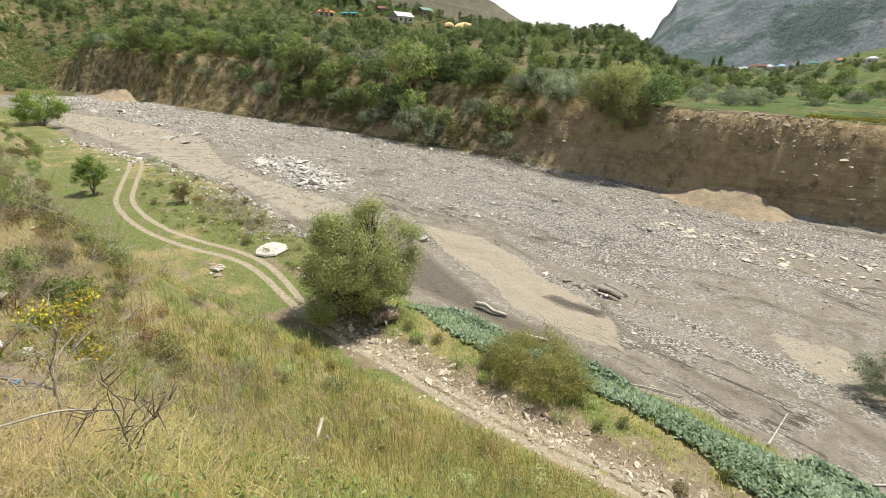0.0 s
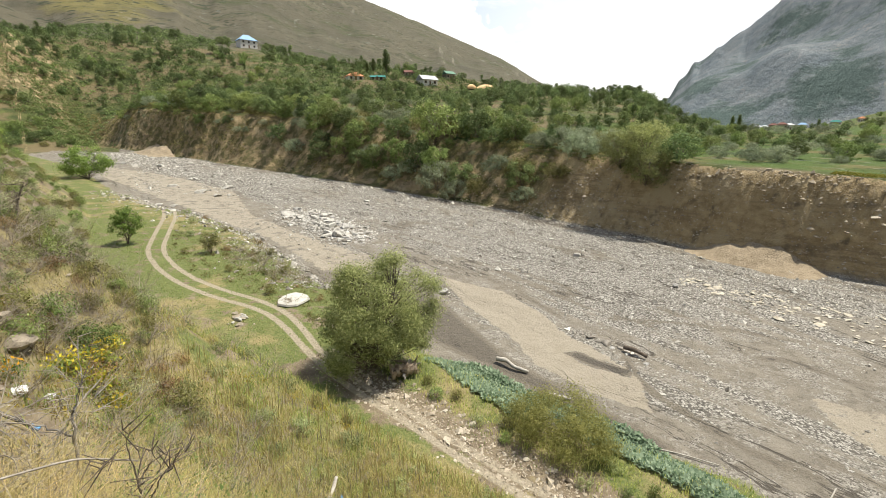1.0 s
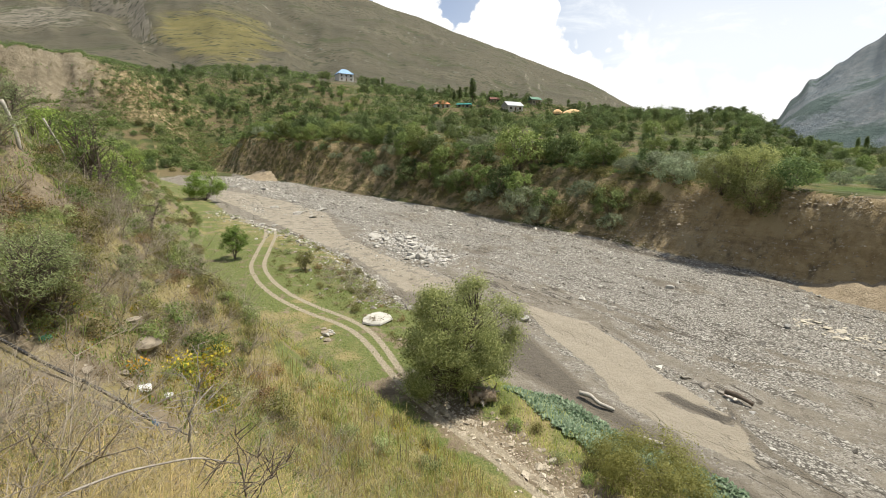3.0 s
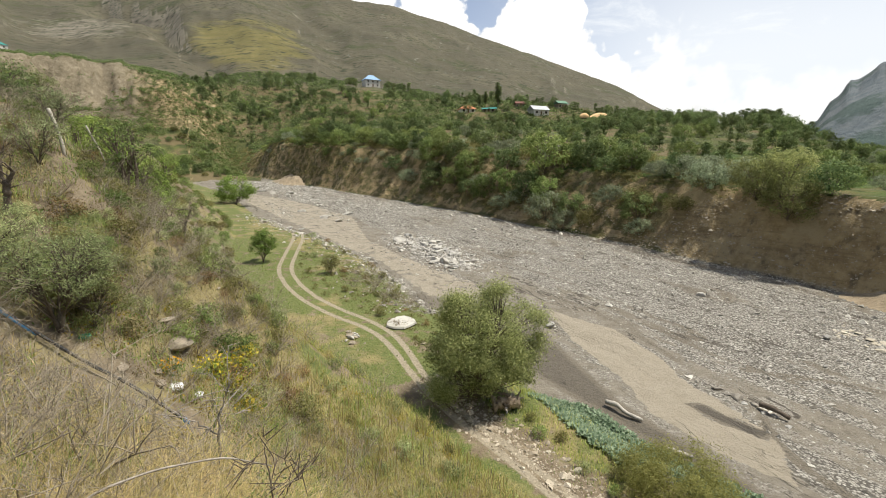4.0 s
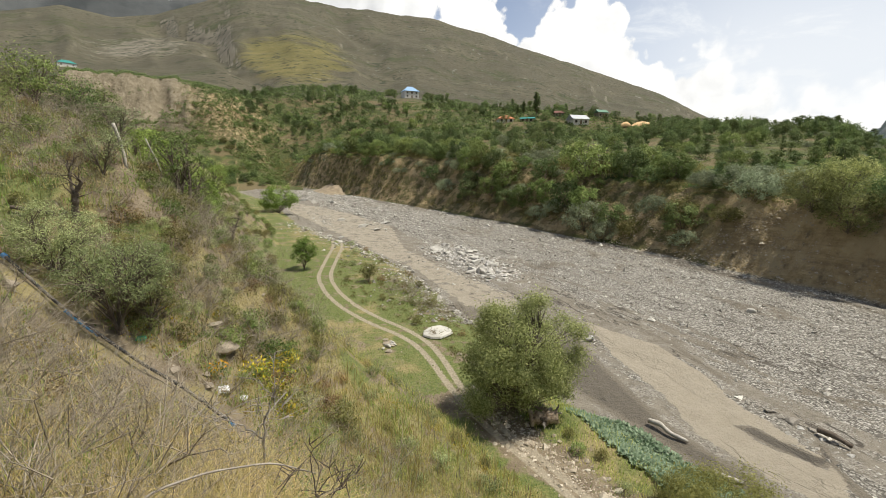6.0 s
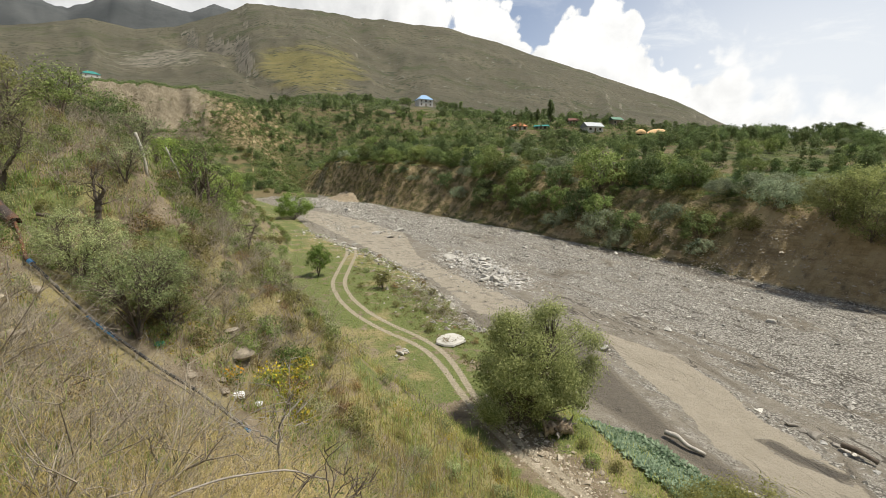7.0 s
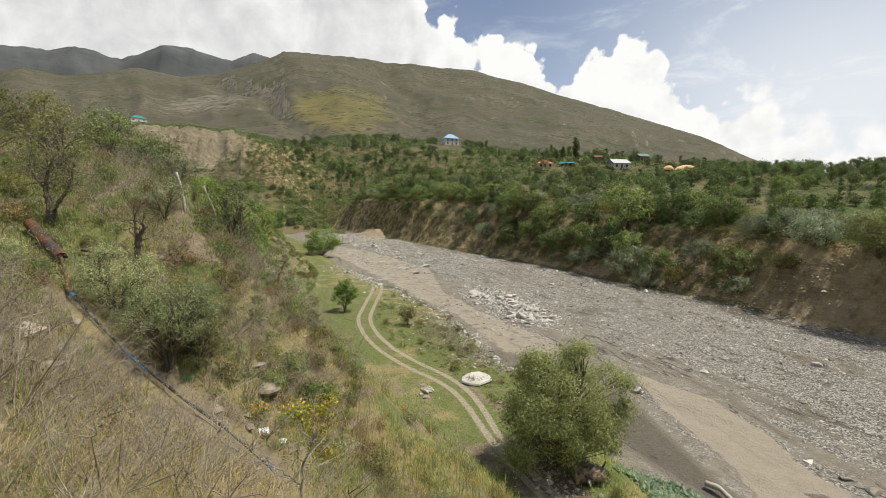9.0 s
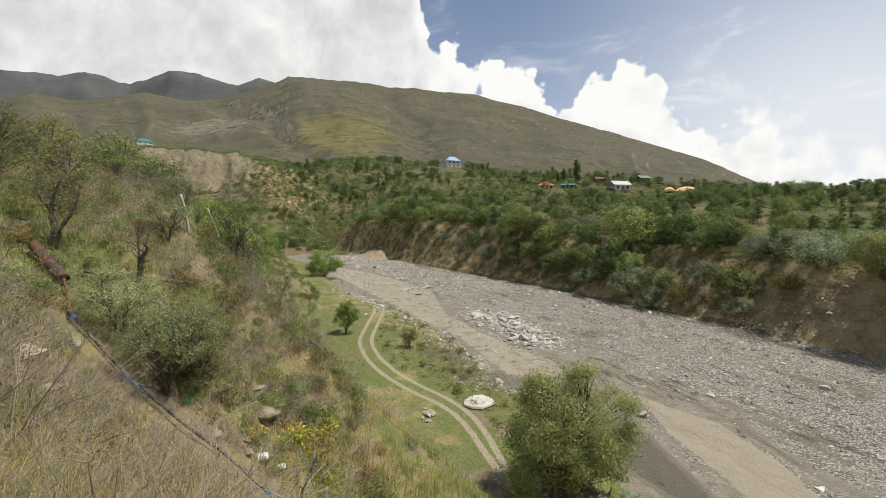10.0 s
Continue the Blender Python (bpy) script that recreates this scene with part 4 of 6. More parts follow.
    # the wooded rim against the sky
    for _ in range(190):
        yaw, r = rng.uniform(-39, -20), rng.uniform(215, 330)
        x, y = -math.sin(radians(yaw)) * r, math.cos(radians(yaw)) * r
        u, w = to_uw(x, y)
        if room(u, w, 2.6):
            far_plant(rng.choice([3, 4, 0]), u, w, rng.uniform(0, 360), rng.uniform(0.9, 1.3))


build_far_plants()


def scrub(name, seed, n, count, leaf, size, place, mat, label):
    """Low scrub that nobody could count, as one mesh of leaf sprays."""
    rng = np.random.default_rng(seed)
    x, y = place(rng, n)
    z = height(x, y)
    s = rng.uniform(0.5, 1.2, len(x)) * size
    c = np.repeat(np.stack([x, y, z], 1), count, 0)
    ss = np.repeat(s, count)[:, None]
    off = rng.normal(0, 1, c.shape) * ss * (0.42, 0.42, 0.30)
    off[:, 2] = np.abs(off[:, 2])
    me = mesh_of(name, *leaves(rng, c + off, leaf, 0.5, 0.0, off / (np.linalg.norm(off, axis=1, keepdims=True) + 1e-6) + (0, 0, 0.3)), [mat])
    tagged(new(name, me), label, "scrub", kind="stuff")


def far_slope(rng, n):
    u, f = rng.uniform(50, 330, n), rng.uniform(19, 170, n)
    w = far_foot(u) + f
    keep = (fbm(u * 0.03, w * 0.04, 3, 71) > -0.25) & (np.hypot(u, w) < 340)
    return to_xy(u[keep], w[keep])


def bank_face(rng, n):
    u, f = rng.uniform(44, 270, n), rng.uniform(2.5, 16, n)
    w = far_foot(u) + f
    keep = fbm(u * 0.08, w * 0.15, 3, 72) > -0.1
    return to_xy(u[keep], w[keep])


def upper_hill(rng, n):
    yaw, r = np.radians(rng.uniform(-24, 31, n)), rng.uniform(205, 440, n)
    x, y = -np.sin(yaw) * r, np.cos(yaw) * r
    u, w = to_uw(x, y)
    keep = (w > far_foot(u) + 16) & (fbm(x * 0.02, y * 0.02, 3, 73) > -0.3)
    return x[keep], y[keep]


def rim_field(rng, n):
    u = rng.uniform(-30, 14, n)
    w = far_foot(u) + rng.uniform(5.5, 9.5, n)
    return to_xy(u, w)


def bluff_top(rng, n):
    yaw, r = np.radians(rng.uniform(12, 55, n)), rng.uniform(200, 420, n)
    x, y = -np.sin(yaw) * r, np.cos(yaw) * r
    u, w = to_uw(x, y)
    steep = np.abs(height(x - np.sin(yaw) * 3, y + np.cos(yaw) * 3) - height(x, y))
    keep = (steep < 1.6) & ((w > far_foot(u)) | (r > 235))
    return x[keep], y[keep]


RIM = foliage("crop_yellow", (0.17, 0.20, 0.035), (0.34, 0.32, 0.05))
STRAWY = foliage("dry_herbs", (0.16, 0.14, 0.05), (0.28, 0.24, 0.10))
scrub("far_woods", 80, 1500, 50, 0.26, 2.4, far_slope, DARK, "far green woods and orchards covering the slope")
scrub("green_scrub", 81, 2000, 26, 0.20, 1.3, far_slope, GREEN, "dense low green scrub covering the far slope")
scrub("pale_scrub", 82, 900, 26, 0.17, 1.2, far_slope, SILVER, "silvery low scrub on the far slope")
scrub("bank_grass", 85, 2200, 20, 0.14, 0.8, bank_face, STRAWY, "dry yellow grass clumps on the earth bank")
scrub("bank_scrub", 83, 2200, 24, 0.17, 1.0, bank_face, OLIVE, "yellowish low scrub on the earth bank")
scrub("rim_crop", 86, 1500, 14, 0.11, 0.45, rim_field, RIM, "yellow-green crop along the rim of the cliff")
scrub("hill_woods", 87, 4600, 34, 0.42, 2.6, upper_hill, DARK, "dense dark green woods on the upper slope")
scrub("hill_scrub", 88, 3200, 24, 0.34, 1.9, upper_hill, GREEN, "green scrub on the upper slope")

def bend_slope(rng, n):
    u, w = rng.uniform(205, 300, n), rng.uniform(-75, 12, n)
    x, y = to_xy(u, w)
    keep = (w > near_edge(u) - 80) & ((w < near_edge(u) - 1) | (w > far_foot(u) + 2) | (u > 226)) & (fbm(x * 0.05, y * 0.05, 3, 74) > -0.35)
    return x[keep], y[keep]


scrub("bend_scrub", 89, 3600, 26, 0.30, 2.0, bend_slope, GREEN, "green scrub round the bend of the river")
scrub("bend_brush", 90, 1200, 22, 0.26, 1.6, bend_slope, OLIVE, "olive brush round the bend of the river")
scrub("bluff_scrub", 84, 2400, 24, 0.42, 2.4, bluff_top, DARK, "dark low scrub on the pale bluff")
# ---- the near hillside: grass, weeds and shrubs ----
def blades(name, seed, place, per, tall, width, spread, mat, label, lean=0.5, category="grass", dense=0.0):
    """Tufts of grass, each blade one bent sliver."""
    rng = np.random.default_rng(seed)
    x, y, big = place(rng)
    z = height(x, y)
    n = len(x) * per
    r = np.repeat(np.hypot(x, y), per)
    root = np.repeat(np.stack([x, y, z - 0.03], 1), per, 0)
    big = np.repeat(big, per)
    root[:, :2] += rng.normal(0, 1, (n, 2)) * (spread * big * (1 + r / 40))[:, None]
    az = rng.uniform(0, 2 * math.pi, n)
    h = tall * big * rng.uniform(0.5, 1.25, n)
    bend = lean * h * rng.uniform(0.2, 1.2, n)
    way = np.stack([np.cos(az), np.sin(az), np.zeros(n)], 1)
    wid = (width * (0.6 + r / 14) * rng.uniform(0.7, 1.3, n))[:, None]
    side = np.stack([-np.sin(az + rng.uniform(-1, 1, n)), np.cos(az), np.zeros(n)], 1) * wid
    knee = root + way * (bend * 0.35)[:, None] + np.stack([np.zeros(n), np.zeros(n), h * 0.6], 1)
    tip = root + way * bend[:, None] + np.stack([np.zeros(n), np.zeros(n), h * 0.95], 1)
    v = np.stack([root - side, root + side, knee + side * 0.7, tip, knee - side * 0.7], 1)
    v = v[:, [0, 1, 2, 4, 3]].reshape(-1, 3)
    i = np.arange(n)[:, None] * 5
    tri = np.concatenate([i + (0, 1, 2), i + (0, 2, 3), i + (3, 2, 4)])
    me = mesh_of(name, v, tri, [mat])
    return tagged(new(name, me), label, category, kind="stuff")


PIPE = [(16.6, -6.9), (15.4, -5.5), (14.8, -4.3), (14.0, -3.2), (12.5, -1.0)]


def on_slope(count, seed, lo, hi, bias=0.0, near=3.0, reach=62.0, dmin=-1.0, scale=0.1, only=None):
    """Places on the hillside and bench, thinning with distance, where a slow noise lies between lo and hi."""
    def place(rng):
        yaw = np.radians(rng.uniform(-62, 64, count))
        r = near * (reach / near) ** (rng.uniform(0, 1, count) ** 0.75)
        x, y = -np.sin(yaw) * r, np.cos(yaw) * r
        u, w = to_uw(x, y)
        d = toe(u) - w
        n = fbm(x * scale, y * scale, 3, seed)
        keep = (d > dmin) & (n > lo) & (n < hi) & (w < near_edge(u) - 0.4) & ((np.abs(track_gap(u, w)) > 1.05) | (u > 84)) & (line_gap(u, w, PIPE) > 0.85)
        if only is not None:
            keep &= only(u, w, d)
        x, y = x[keep], y[keep]
        return x, y, rng.uniform(0.6, 1.3, len(x))
    return place


def blade_material(name, a, b, c, back=0.3):
    m = foliage(name, a, b, back, tint=c)
    return m


MEADOW = blade_material("green_grass", (0.20, 0.27, 0.055), (0.62, 0.62, 0.22), (0.60, 0.50, 0.16), 0.5)
STRAW = blade_material("dry_grass", (0.33, 0.27, 0.10), (0.70, 0.60, 0.30), (0.50, 0.42, 0.15), 0.45)
LAWN = blade_material("meadow_grass", (0.11, 0.19, 0.04), (0.29, 0.37, 0.10), (0.32, 0.32, 0.11), 0.45)
SLOPE = blade_material("slope_grass", (0.13, 0.145, 0.045), (0.42, 0.39, 0.16), (0.36, 0.29, 0.12), 0.45)
RUST = blade_material("rust_grass", (0.38, 0.24, 0.08), (0.60, 0.42, 0.17), (0.48, 0.40, 0.15), 0.5)

blades("green_grass", 101, on_slope(30000, 91, -0.55, 9, only=lambda u, w, d: (d > 0) & ((w > 0.2 + 0.6 * np.sin(u)) | (u < 3) | (w < -9))), 6, 0.34, 0.005, 0.15, MEADOW, "rough green and yellow grass on the hillside", 0.95)
blades("dry_grass", 102, on_slope(22000, 92, -0.2, 9, only=lambda u, w, d: (d > 0.3) & ((w > 1.5) | (fbm(u * 0.4, w * 0.4, 2, 79) > 0.2))), 6, 0.36, 0.004, 0.14, STRAW, "dry straw-coloured grass on the hillside", 0.7)
blades("slope_grass", 103, on_slope(22000, 93, -0.6, 9, only=lambda u, w, d: (d > 2) & (w < 2) & (u > 2) & ((u > 15.5) | (fbm(u * 0.5, w * 0.5, 2, 76) > -0.3))), 6, 0.26, 0.005, 0.12, SLOPE, "sparse green grass between the shrubs", 0.8)
blades("meadow_grass", 104, on_slope(15000, 94, -0.6, 9, near=18, reach=100, dmin=-30, only=lambda u, w, d: (d < 1.0)), 6, 0.16, 0.006, 0.2, LAWN, "short green grass of the meadow beside the track", 0.6)
blades("rust_grass", 105, on_slope(9000, 95, 0.15, 9, only=lambda u, w, d: (d > 0.3) & (d < 12) & (u < 24)), 6, 0.42, 0.004, 0.12, RUST, "reddish brown seeding grass on the slope", 0.4)


blades("verge_grass", 107, on_slope(9000, 103, -0.4, 9, near=12, reach=34, dmin=-30, only=lambda u, w, d: (u < 26) & (w > track_w(np.maximum(u, 4)) + 1.9)), 6, 0.34, 0.006, 0.16, MEADOW, "rough yellowish grass between path and crop", 0.7)


blades("straw_litter", 108, on_slope(9000, 104, -0.5, 9, near=3.4, reach=16, only=lambda u, w, d: (d > 2) & (w < 1.4) & (u < 13)), 6, 0.24, 0.004, 0.16, STRAW, "flattened dry straw on the bare slope", 2.6)
blades("pale_tufts", 109, on_slope(2600, 105, 0.0, 9, near=4, reach=24, only=lambda u, w, d: (d > 0.5) & ((w > 0) | (u < 12))), 16, 0.55, 0.004, 0.07, STRAW, "pale bent tufts of long dry grass", 1.1)
blades("green_tufts", 110, on_slope(2400, 106, 0.0, 9, near=4.5, reach=40, only=lambda u, w, d: (d > 0.5)), 16, 0.42, 0.005, 0.10, LAWN, "green grass tufts among the dry grass", 0.8)


def leafy(name, seed, n, per, size, leaf, place, mat, label, tall=1.0):
    """Low broad-leaved weeds as one mesh."""
    rng = np.random.default_rng(seed)
    x, y, big = place(rng)
    x, y, big = x[:n], y[:n], big[:n]
    c = np.repeat(np.stack([x, y, height(x, y)], 1), per, 0)
    ss = np.repeat(big * size, per)[:, None]
    off = rng.normal(0, 1, c.shape) * ss * (0.4, 0.4, 0.35 * tall)
    off[:, 2] = np.abs(off[:, 2]) + 0.03
    tagged(new(name, mesh_of(name, *leaves(rng, c + off, leaf, 0.4, -0.4), [mat])), label, "weeds", kind="stuff")


YELLOW_LEAF = foliage("yellow_leaves", (0.35, 0.30, 0.03), (0.62, 0.50, 0.05))
SAGE = foliage("sage_leaves", (0.13, 0.17, 0.08), (0.30, 0.34, 0.18), 0.4)
leafy("sage_weeds", 111, 1700, 44, 0.50, 0.045, on_slope(9000, 96, 0.05, 9, only=lambda u, w, d: (d > 0.5) & ((w > 0) | (u > 14))), SAGE, "grey-green sage weeds scattered over the slope")
leafy("green_weeds", 112, 1900, 32, 0.40, 0.055, on_slope(9000, 97, 0.0, 9, only=lambda u, w, d: (d > 0.5) & ((w > 0) | (u > 15))), GREEN, "leafy green weeds scattered over the slope")
leafy("bench_weeds", 113, 900, 40, 0.5, 0.06, on_slope(9000, 98, -0.2, 9, near=14, reach=90, dmin=-30, only=lambda u, w, d: (w > track_w(u) + 1.2) & (u > 30)), OLIVE, "olive weeds between track and river")
RUSSET = foliage("russet_leaves", (0.15, 0.10, 0.05), (0.34, 0.24, 0.11))
leafy("russet_weeds", 115, 1100, 34, 0.34, 0.035, on_slope(9000, 107, 0.0, 9, only=lambda u, w, d: (d > 0.5) & (u < 34)), RUSSET, "reddish brown dried weeds scattered over the slope", 1.4)
leafy("grey_weeds", 116, 1000, 34, 0.36, 0.035, on_slope(9000, 108, 0.05, 9, only=lambda u, w, d: (d > 0.5) & (u < 34)), foliage("grey_weeds", (0.14, 0.125, 0.085), (0.36, 0.33, 0.23)), "grey withered weeds scattered over the slope", 1.3)
leafy("yellow_weeds", 114, 420, 22, 0.36, 0.045, on_slope(5000, 99, 0.1, 9, only=lambda u, w, d: (d > 1) & (u < 20)), YELLOW_LEAF, "scattered yellow-leaved weeds on the slope")


def stalks(name, seed, place, tall, mat, label):
    """Upright dry flower stalks."""
    rng = np.random.default_rng(seed)
    x, y, big = place(rng)
    pieces = []
    for a, b, s, z in zip(x, y, big, height(x, y)):
        h = tall * s
        k = np.linspace(0, 1, 4)[:, None]
        line = np.array([a, b, z - 0.05]) + k * (rng.normal(0, 0.06) * h, rng.normal(0, 0.06) * h, h)
        pieces.append(tube(line, np.array([0.006, 0.007, 0.014, 0.004]) * (0.5 + math.hypot(a, b) / 26), 3))
    tagged(new(name, mesh_of(name, *joined(pieces), [mat])), label, "weeds", kind="stuff")


STALK = plain("dry_stalk", (0.44, 0.35, 0.15), (0.60, 0.50, 0.25), 5)
stalks("mullein_stalks", 121, on_slope(3400, 100, -0.1, 9, near=5, reach=24, only=lambda u, w, d: (d > 0.5) & (d < 9) & (u < 21)), 0.75, STALK, "tall dry yellow-brown mullein stalks on the slope")
stalks("dark_stalks", 122, on_slope(1200, 101, 0.1, 9, near=5, reach=32, only=lambda u, w, d: (d > 0.5)), 0.55, DEADWOOD, "thin grey dead weed stalks on the slope")

TWIG_LITTER = plain("twig_litter", (0.17, 0.135, 0.09), (0.34, 0.29, 0.215), 6)
blades("twig_litter", 106, on_slope(15000, 102, -0.35, 9, near=3.6, reach=26, only=lambda u, w, d: (d > 3) & (w < 0.8)), 2, 0.24, 0.0045, 0.26, TWIG_LITTER, "grey dead twigs littering the dry slope", 3.6, "twigs")

# leaf-poor grey shrubs
TWIG = plain("grey_twig", (0.20, 0.165, 0.12), (0.40, 0.35, 0.27), 2.5)


def twig_mesh(seed, tall, wide, stems, forks, thick):
    rng = np.random.default_rng(seed)
    pieces = []

    def branch(p, way, length, rad, level):
        k = np.linspace(0, 1, 4)[:, None]
        bent = way + rng.normal(0, 0.35, 3)
        line = p + (way * k + (bent - way) * k**2) * length + rng.normal(0, 0.025 * length, (4, 3)) * k
        pieces.append(tube(line, np.linspace(rad, rad * 0.4, 4), 4 if level == 0 else 3))
        if level < 3:
            for _ in range(forks if level < 2 else 2):
                j = rng.integers(1, 4)
                w = way + rng.normal(0, 0.65, 3)
                w[2] = w[2] * 0.8 + 0.1
                branch(line[j], w / np.linalg.norm(w), length * rng.uniform(0.4, 0.65), rad * 0.5, level + 1)

    for s in range(stems):
        az = 2 * math.pi * s / stems + rng.uniform(-0.5, 0.5)
        w = np.array([math.cos(az) * wide / tall * 0.6, math.sin(az) * wide / tall * 0.6, 1.0])
        branch(np.zeros(3), w / np.linalg.norm(w), tall * 0.7, thick, 0)
    return mesh_of("twig_growth", *joined(pieces), [TWIG], True)


twig_kinds = [twig_mesh(131 + k, 1.3, 2.0, 8, 4, 0.014) for k in range(4)]


def bare_shrub(kind, place, turn, size, label="leafless grey thorny shrub on the dry slope"):
    e = thing("bare_shrub", label, "shrub", "bare shrubs on the slope")
    e.matrix_basis = Matrix.Translation(place) @ pose(0, 0, 0, 0, 0, turn) @ Matrix.Scale(size, 4)
    part("twig_growth", twig_kinds[kind], e)


def build_shrubs():
    rng = random.Random(17)
    spots = []
    for _ in range(4000):
        u, w = rng.uniform(2, 34), rng.uniform(-13, 4)
        x, y = to_xy(u, w)
        if math.hypot(x, y) < 4.2 or float(toe(u)) - w < 4 or float(fbm(u * 0.15, w * 0.2, 2, 77)) < -0.15 or float(line_gap(np.array([u]), np.array([w]), PIPE)[0]) < 1.5:
            continue
        if all((u - a) ** 2 + (w - b) ** 2 > 1.0 for a, b in spots):
            spots.append((u, w))
            r = math.hypot(x, y)
            bare_shrub(rng.randrange(3), spot(u, w, -0.05), rng.uniform(0, 360), rng.uniform(0.6, 1.15) * (0.6 if r < 9 else 1))
        if len(spots) > 165:
            break
    n = 0
    for _ in range(3000):
        u, w = rng.uniform(4.0, 14.5), rng.uniform(-11, -1.6)
        x, y = to_xy(u, w)
        if math.hypot(x, y) < 5.2 or float(line_gap(np.array([u]), np.array([w]), PIPE)[0]) < 1.5:
            continue
        if all((u - a) ** 2 + (w - b) ** 2 > 0.55 for a, b in spots):
            spots.append((u, w))
            bare_shrub(rng.randrange(4), spot(u, w, -0.05), rng.uniform(0, 360), rng.uniform(0.5, 1.0))
            n += 1
        if n > 85:
            break
    n = 0
    for _ in range(900):
        u, w = rng.uniform(17, 30), rng.uniform(-4.5, 2.2)
        if float(toe(u)) - w > 3 and all((u - a) ** 2 + (w - b) ** 2 > 0.5 for a, b in spots):
            spots.append((u, w))
            bare_shrub(rng.randrange(3), spot(u, w, -0.05), rng.uniform(0, 360), rng.uniform(0.8, 1.3), "grey tangled thorn shrub on the edge of the spur")
            n += 1
        if n > 38:
            break
    for u, w, s in ((44.5, 13.6, 1.3), (42.2, 15.6, 1.2), (47, 12.6, 1.1), (46, 14.6, 1.3), (40.8, 17.0, 1.1), (65, -1.5, 1.2), (49, 13.4, 1.2), (43.4, 14.8, 1.2), (45.4, 16.2, 1.1), (47.6, 15.0, 1.2), (50.4, 15.4, 1.1), (41.6, 14.2, 1.0), (39.6, 15.6, 1.1), (44.2, 17.2, 1.0), (52, 14.2, 1.0)):
        bare_shrub(rng.randrange(3), spot(u, w, -0.05), rng.uniform(0, 360), s, "grey leafless shrub between track and river")


build_shrubs()

# the bush with a bent trunk in the hollow, and the trees behind it
stand("buckthorn_tree", plant_meshes(141, 3.0, 3.4, 9000, 0.045, stems=3, base=0.36, clumps=120, clump=0.05, girth=0.036, slim=0.3, green=BUCK, twigs=2), spot(15.6, -4.1, -0.05),
      "silvery buckthorn with a bent dark trunk in the hollow", "tree")
stand("buckthorn_tree", plant_meshes(142, 2.5, 3.0, 9000, 0.045, stems=4, base=0.1, clumps=120, clump=0.05, girth=0.03, slim=0.3, green=BUCK, twigs=2), spot(17.4, -6.0, -0.05),
      "dense grey-green buckthorn on the slope", "tree")
stand("buckthorn_tree", plant_meshes(143, 2.1, 2.4, 6000, 0.045, stems=4, base=0.15, clumps=90, clump=0.05, girth=0.03, slim=0.3, green=BUSHY, twigs=2), spot(16.4, -3.5, -0.05),
      "yellowish green buckthorn on the slope", "tree")
slim_tree = dict(stems=2, base=0.26, clumps=70, clump=0.06, girth=0.026, twigs=2)
for seed, u, w, tall, wide, count, green, label in (
        (151, 26, -11.0, 3.6, 3.4, 1800, GROVE, "sparse grey-leaved tree on the grassy terrace"),
        (152, 27, -14.2, 4.0, 4.4, 2100, GROVE, "large olive-green tree on the terrace"),
        (155, 30, -4.2, 4.2, 2.6, 900, GREEN, "thin dark-stemmed tree with few leaves"),
        (156, 33, -4.2, 4.0, 3.4, 3000, LEAFY, "young leafy poplar on the spur"),
        (157, 40, -8, 4.4, 3.8, 4200, LEAFY, "young leafy poplar on the spur"),
        (158, 46, -8, 4.8, 4.4, 4600, LEAFY, "young leafy poplar on the spur"),
        (159, 52, -7.4, 5.6, 4.6, 4600, LEAFY, "young leafy poplar on the spur"),
        (160, 60, -5.5, 6.8, 5.2, 5000, LEAFY, "young leafy poplar on the spur"),
        (161, 36, -12.5, 4.6, 4.4, 3400, GREEN, "dark green broad-leaved tree on the terrace"),
        (167, 24, -15.5, 3.6, 3.6, 2520, GROVE, "grey-leaved tree on the grassy terrace"),
        (169, 38, -17.0, 5.0, 5.0, 4200, OLIVE, "olive-green tree on the terrace"),
        (170, 32, -19.5, 4.6, 4.6, 4000, OLIVE, "olive-green tree on the terrace"),
        (174, 42, -12.5, 5.0, 4.4, 4200, DARK, "dark green broad-leaved tree on the terrace"),
        (175, 50, -13.0, 5.5, 4.8, 4200, GREEN, "green leafy tree on the terrace"),
        (177, 27.5, -17.0, 3.8, 4.0, 1680, GROVE, "green leafy tree on the terrace"),
        (179, 35, -6.8, 4.2, 3.4, 3400, LEAFY, "young leafy poplar on the spur"),
        (180, 38.5, -5.2, 4.0, 3.2, 3200, OLIVE, "young leafy poplar on the spur"),
        (181, 43, -5.0, 4.4, 3.6, 3600, LEAFY, "young leafy poplar on the spur"),
        (183, 49, -5.0, 5.0, 4.0, 3600, LEAFY, "young leafy poplar on the spur"),
        (184, 56, -8.6, 6.0, 5.0, 4200, DARK, "dark green leafy tree on the spur"),
        (164, 26.2, -5.0, 1.2, 1.3, 700, OLIVE, "low green bush on the dry terrace"),
        (165, 24.0, -6.2, 2.2, 2.6, 1200, SAGE, "sparse grey-green bush on the dry terrace"),
        (166, 31, -7.2, 2.6, 3.0, 1500, SAGE, "sparse grey-green bush on the dry terrace")):
    stand("tree" if tall > 3 else "bush", plant_meshes(seed, tall, wide, int(count * (0.65 if green is GROVE else 1)), 0.09 if tall > 3 else 0.055, green=green, slim=0.4, **slim_tree), spot(u, w, -0.1), label, "tree" if tall > 3 else "bush", "trees of the terrace" if tall > 3 else "")


LOW = [("sage_bush", "low grey-green bush on the dry slope", 0.9, 1.3, 800, 0.05, BUCK), ("olive_bush", "low olive bush on the dry slope", 0.9, 1.2, 900, 0.05, OLIVE),
       ("low_bush", "low dark green bush on the dry slope", 1.0, 1.2, 900, 0.055, GREEN), ("dry_bush", "low reddish brown dry bush on the slope", 0.7, 1.2, 700, 0.045, RUSSET)]
low_first = {}


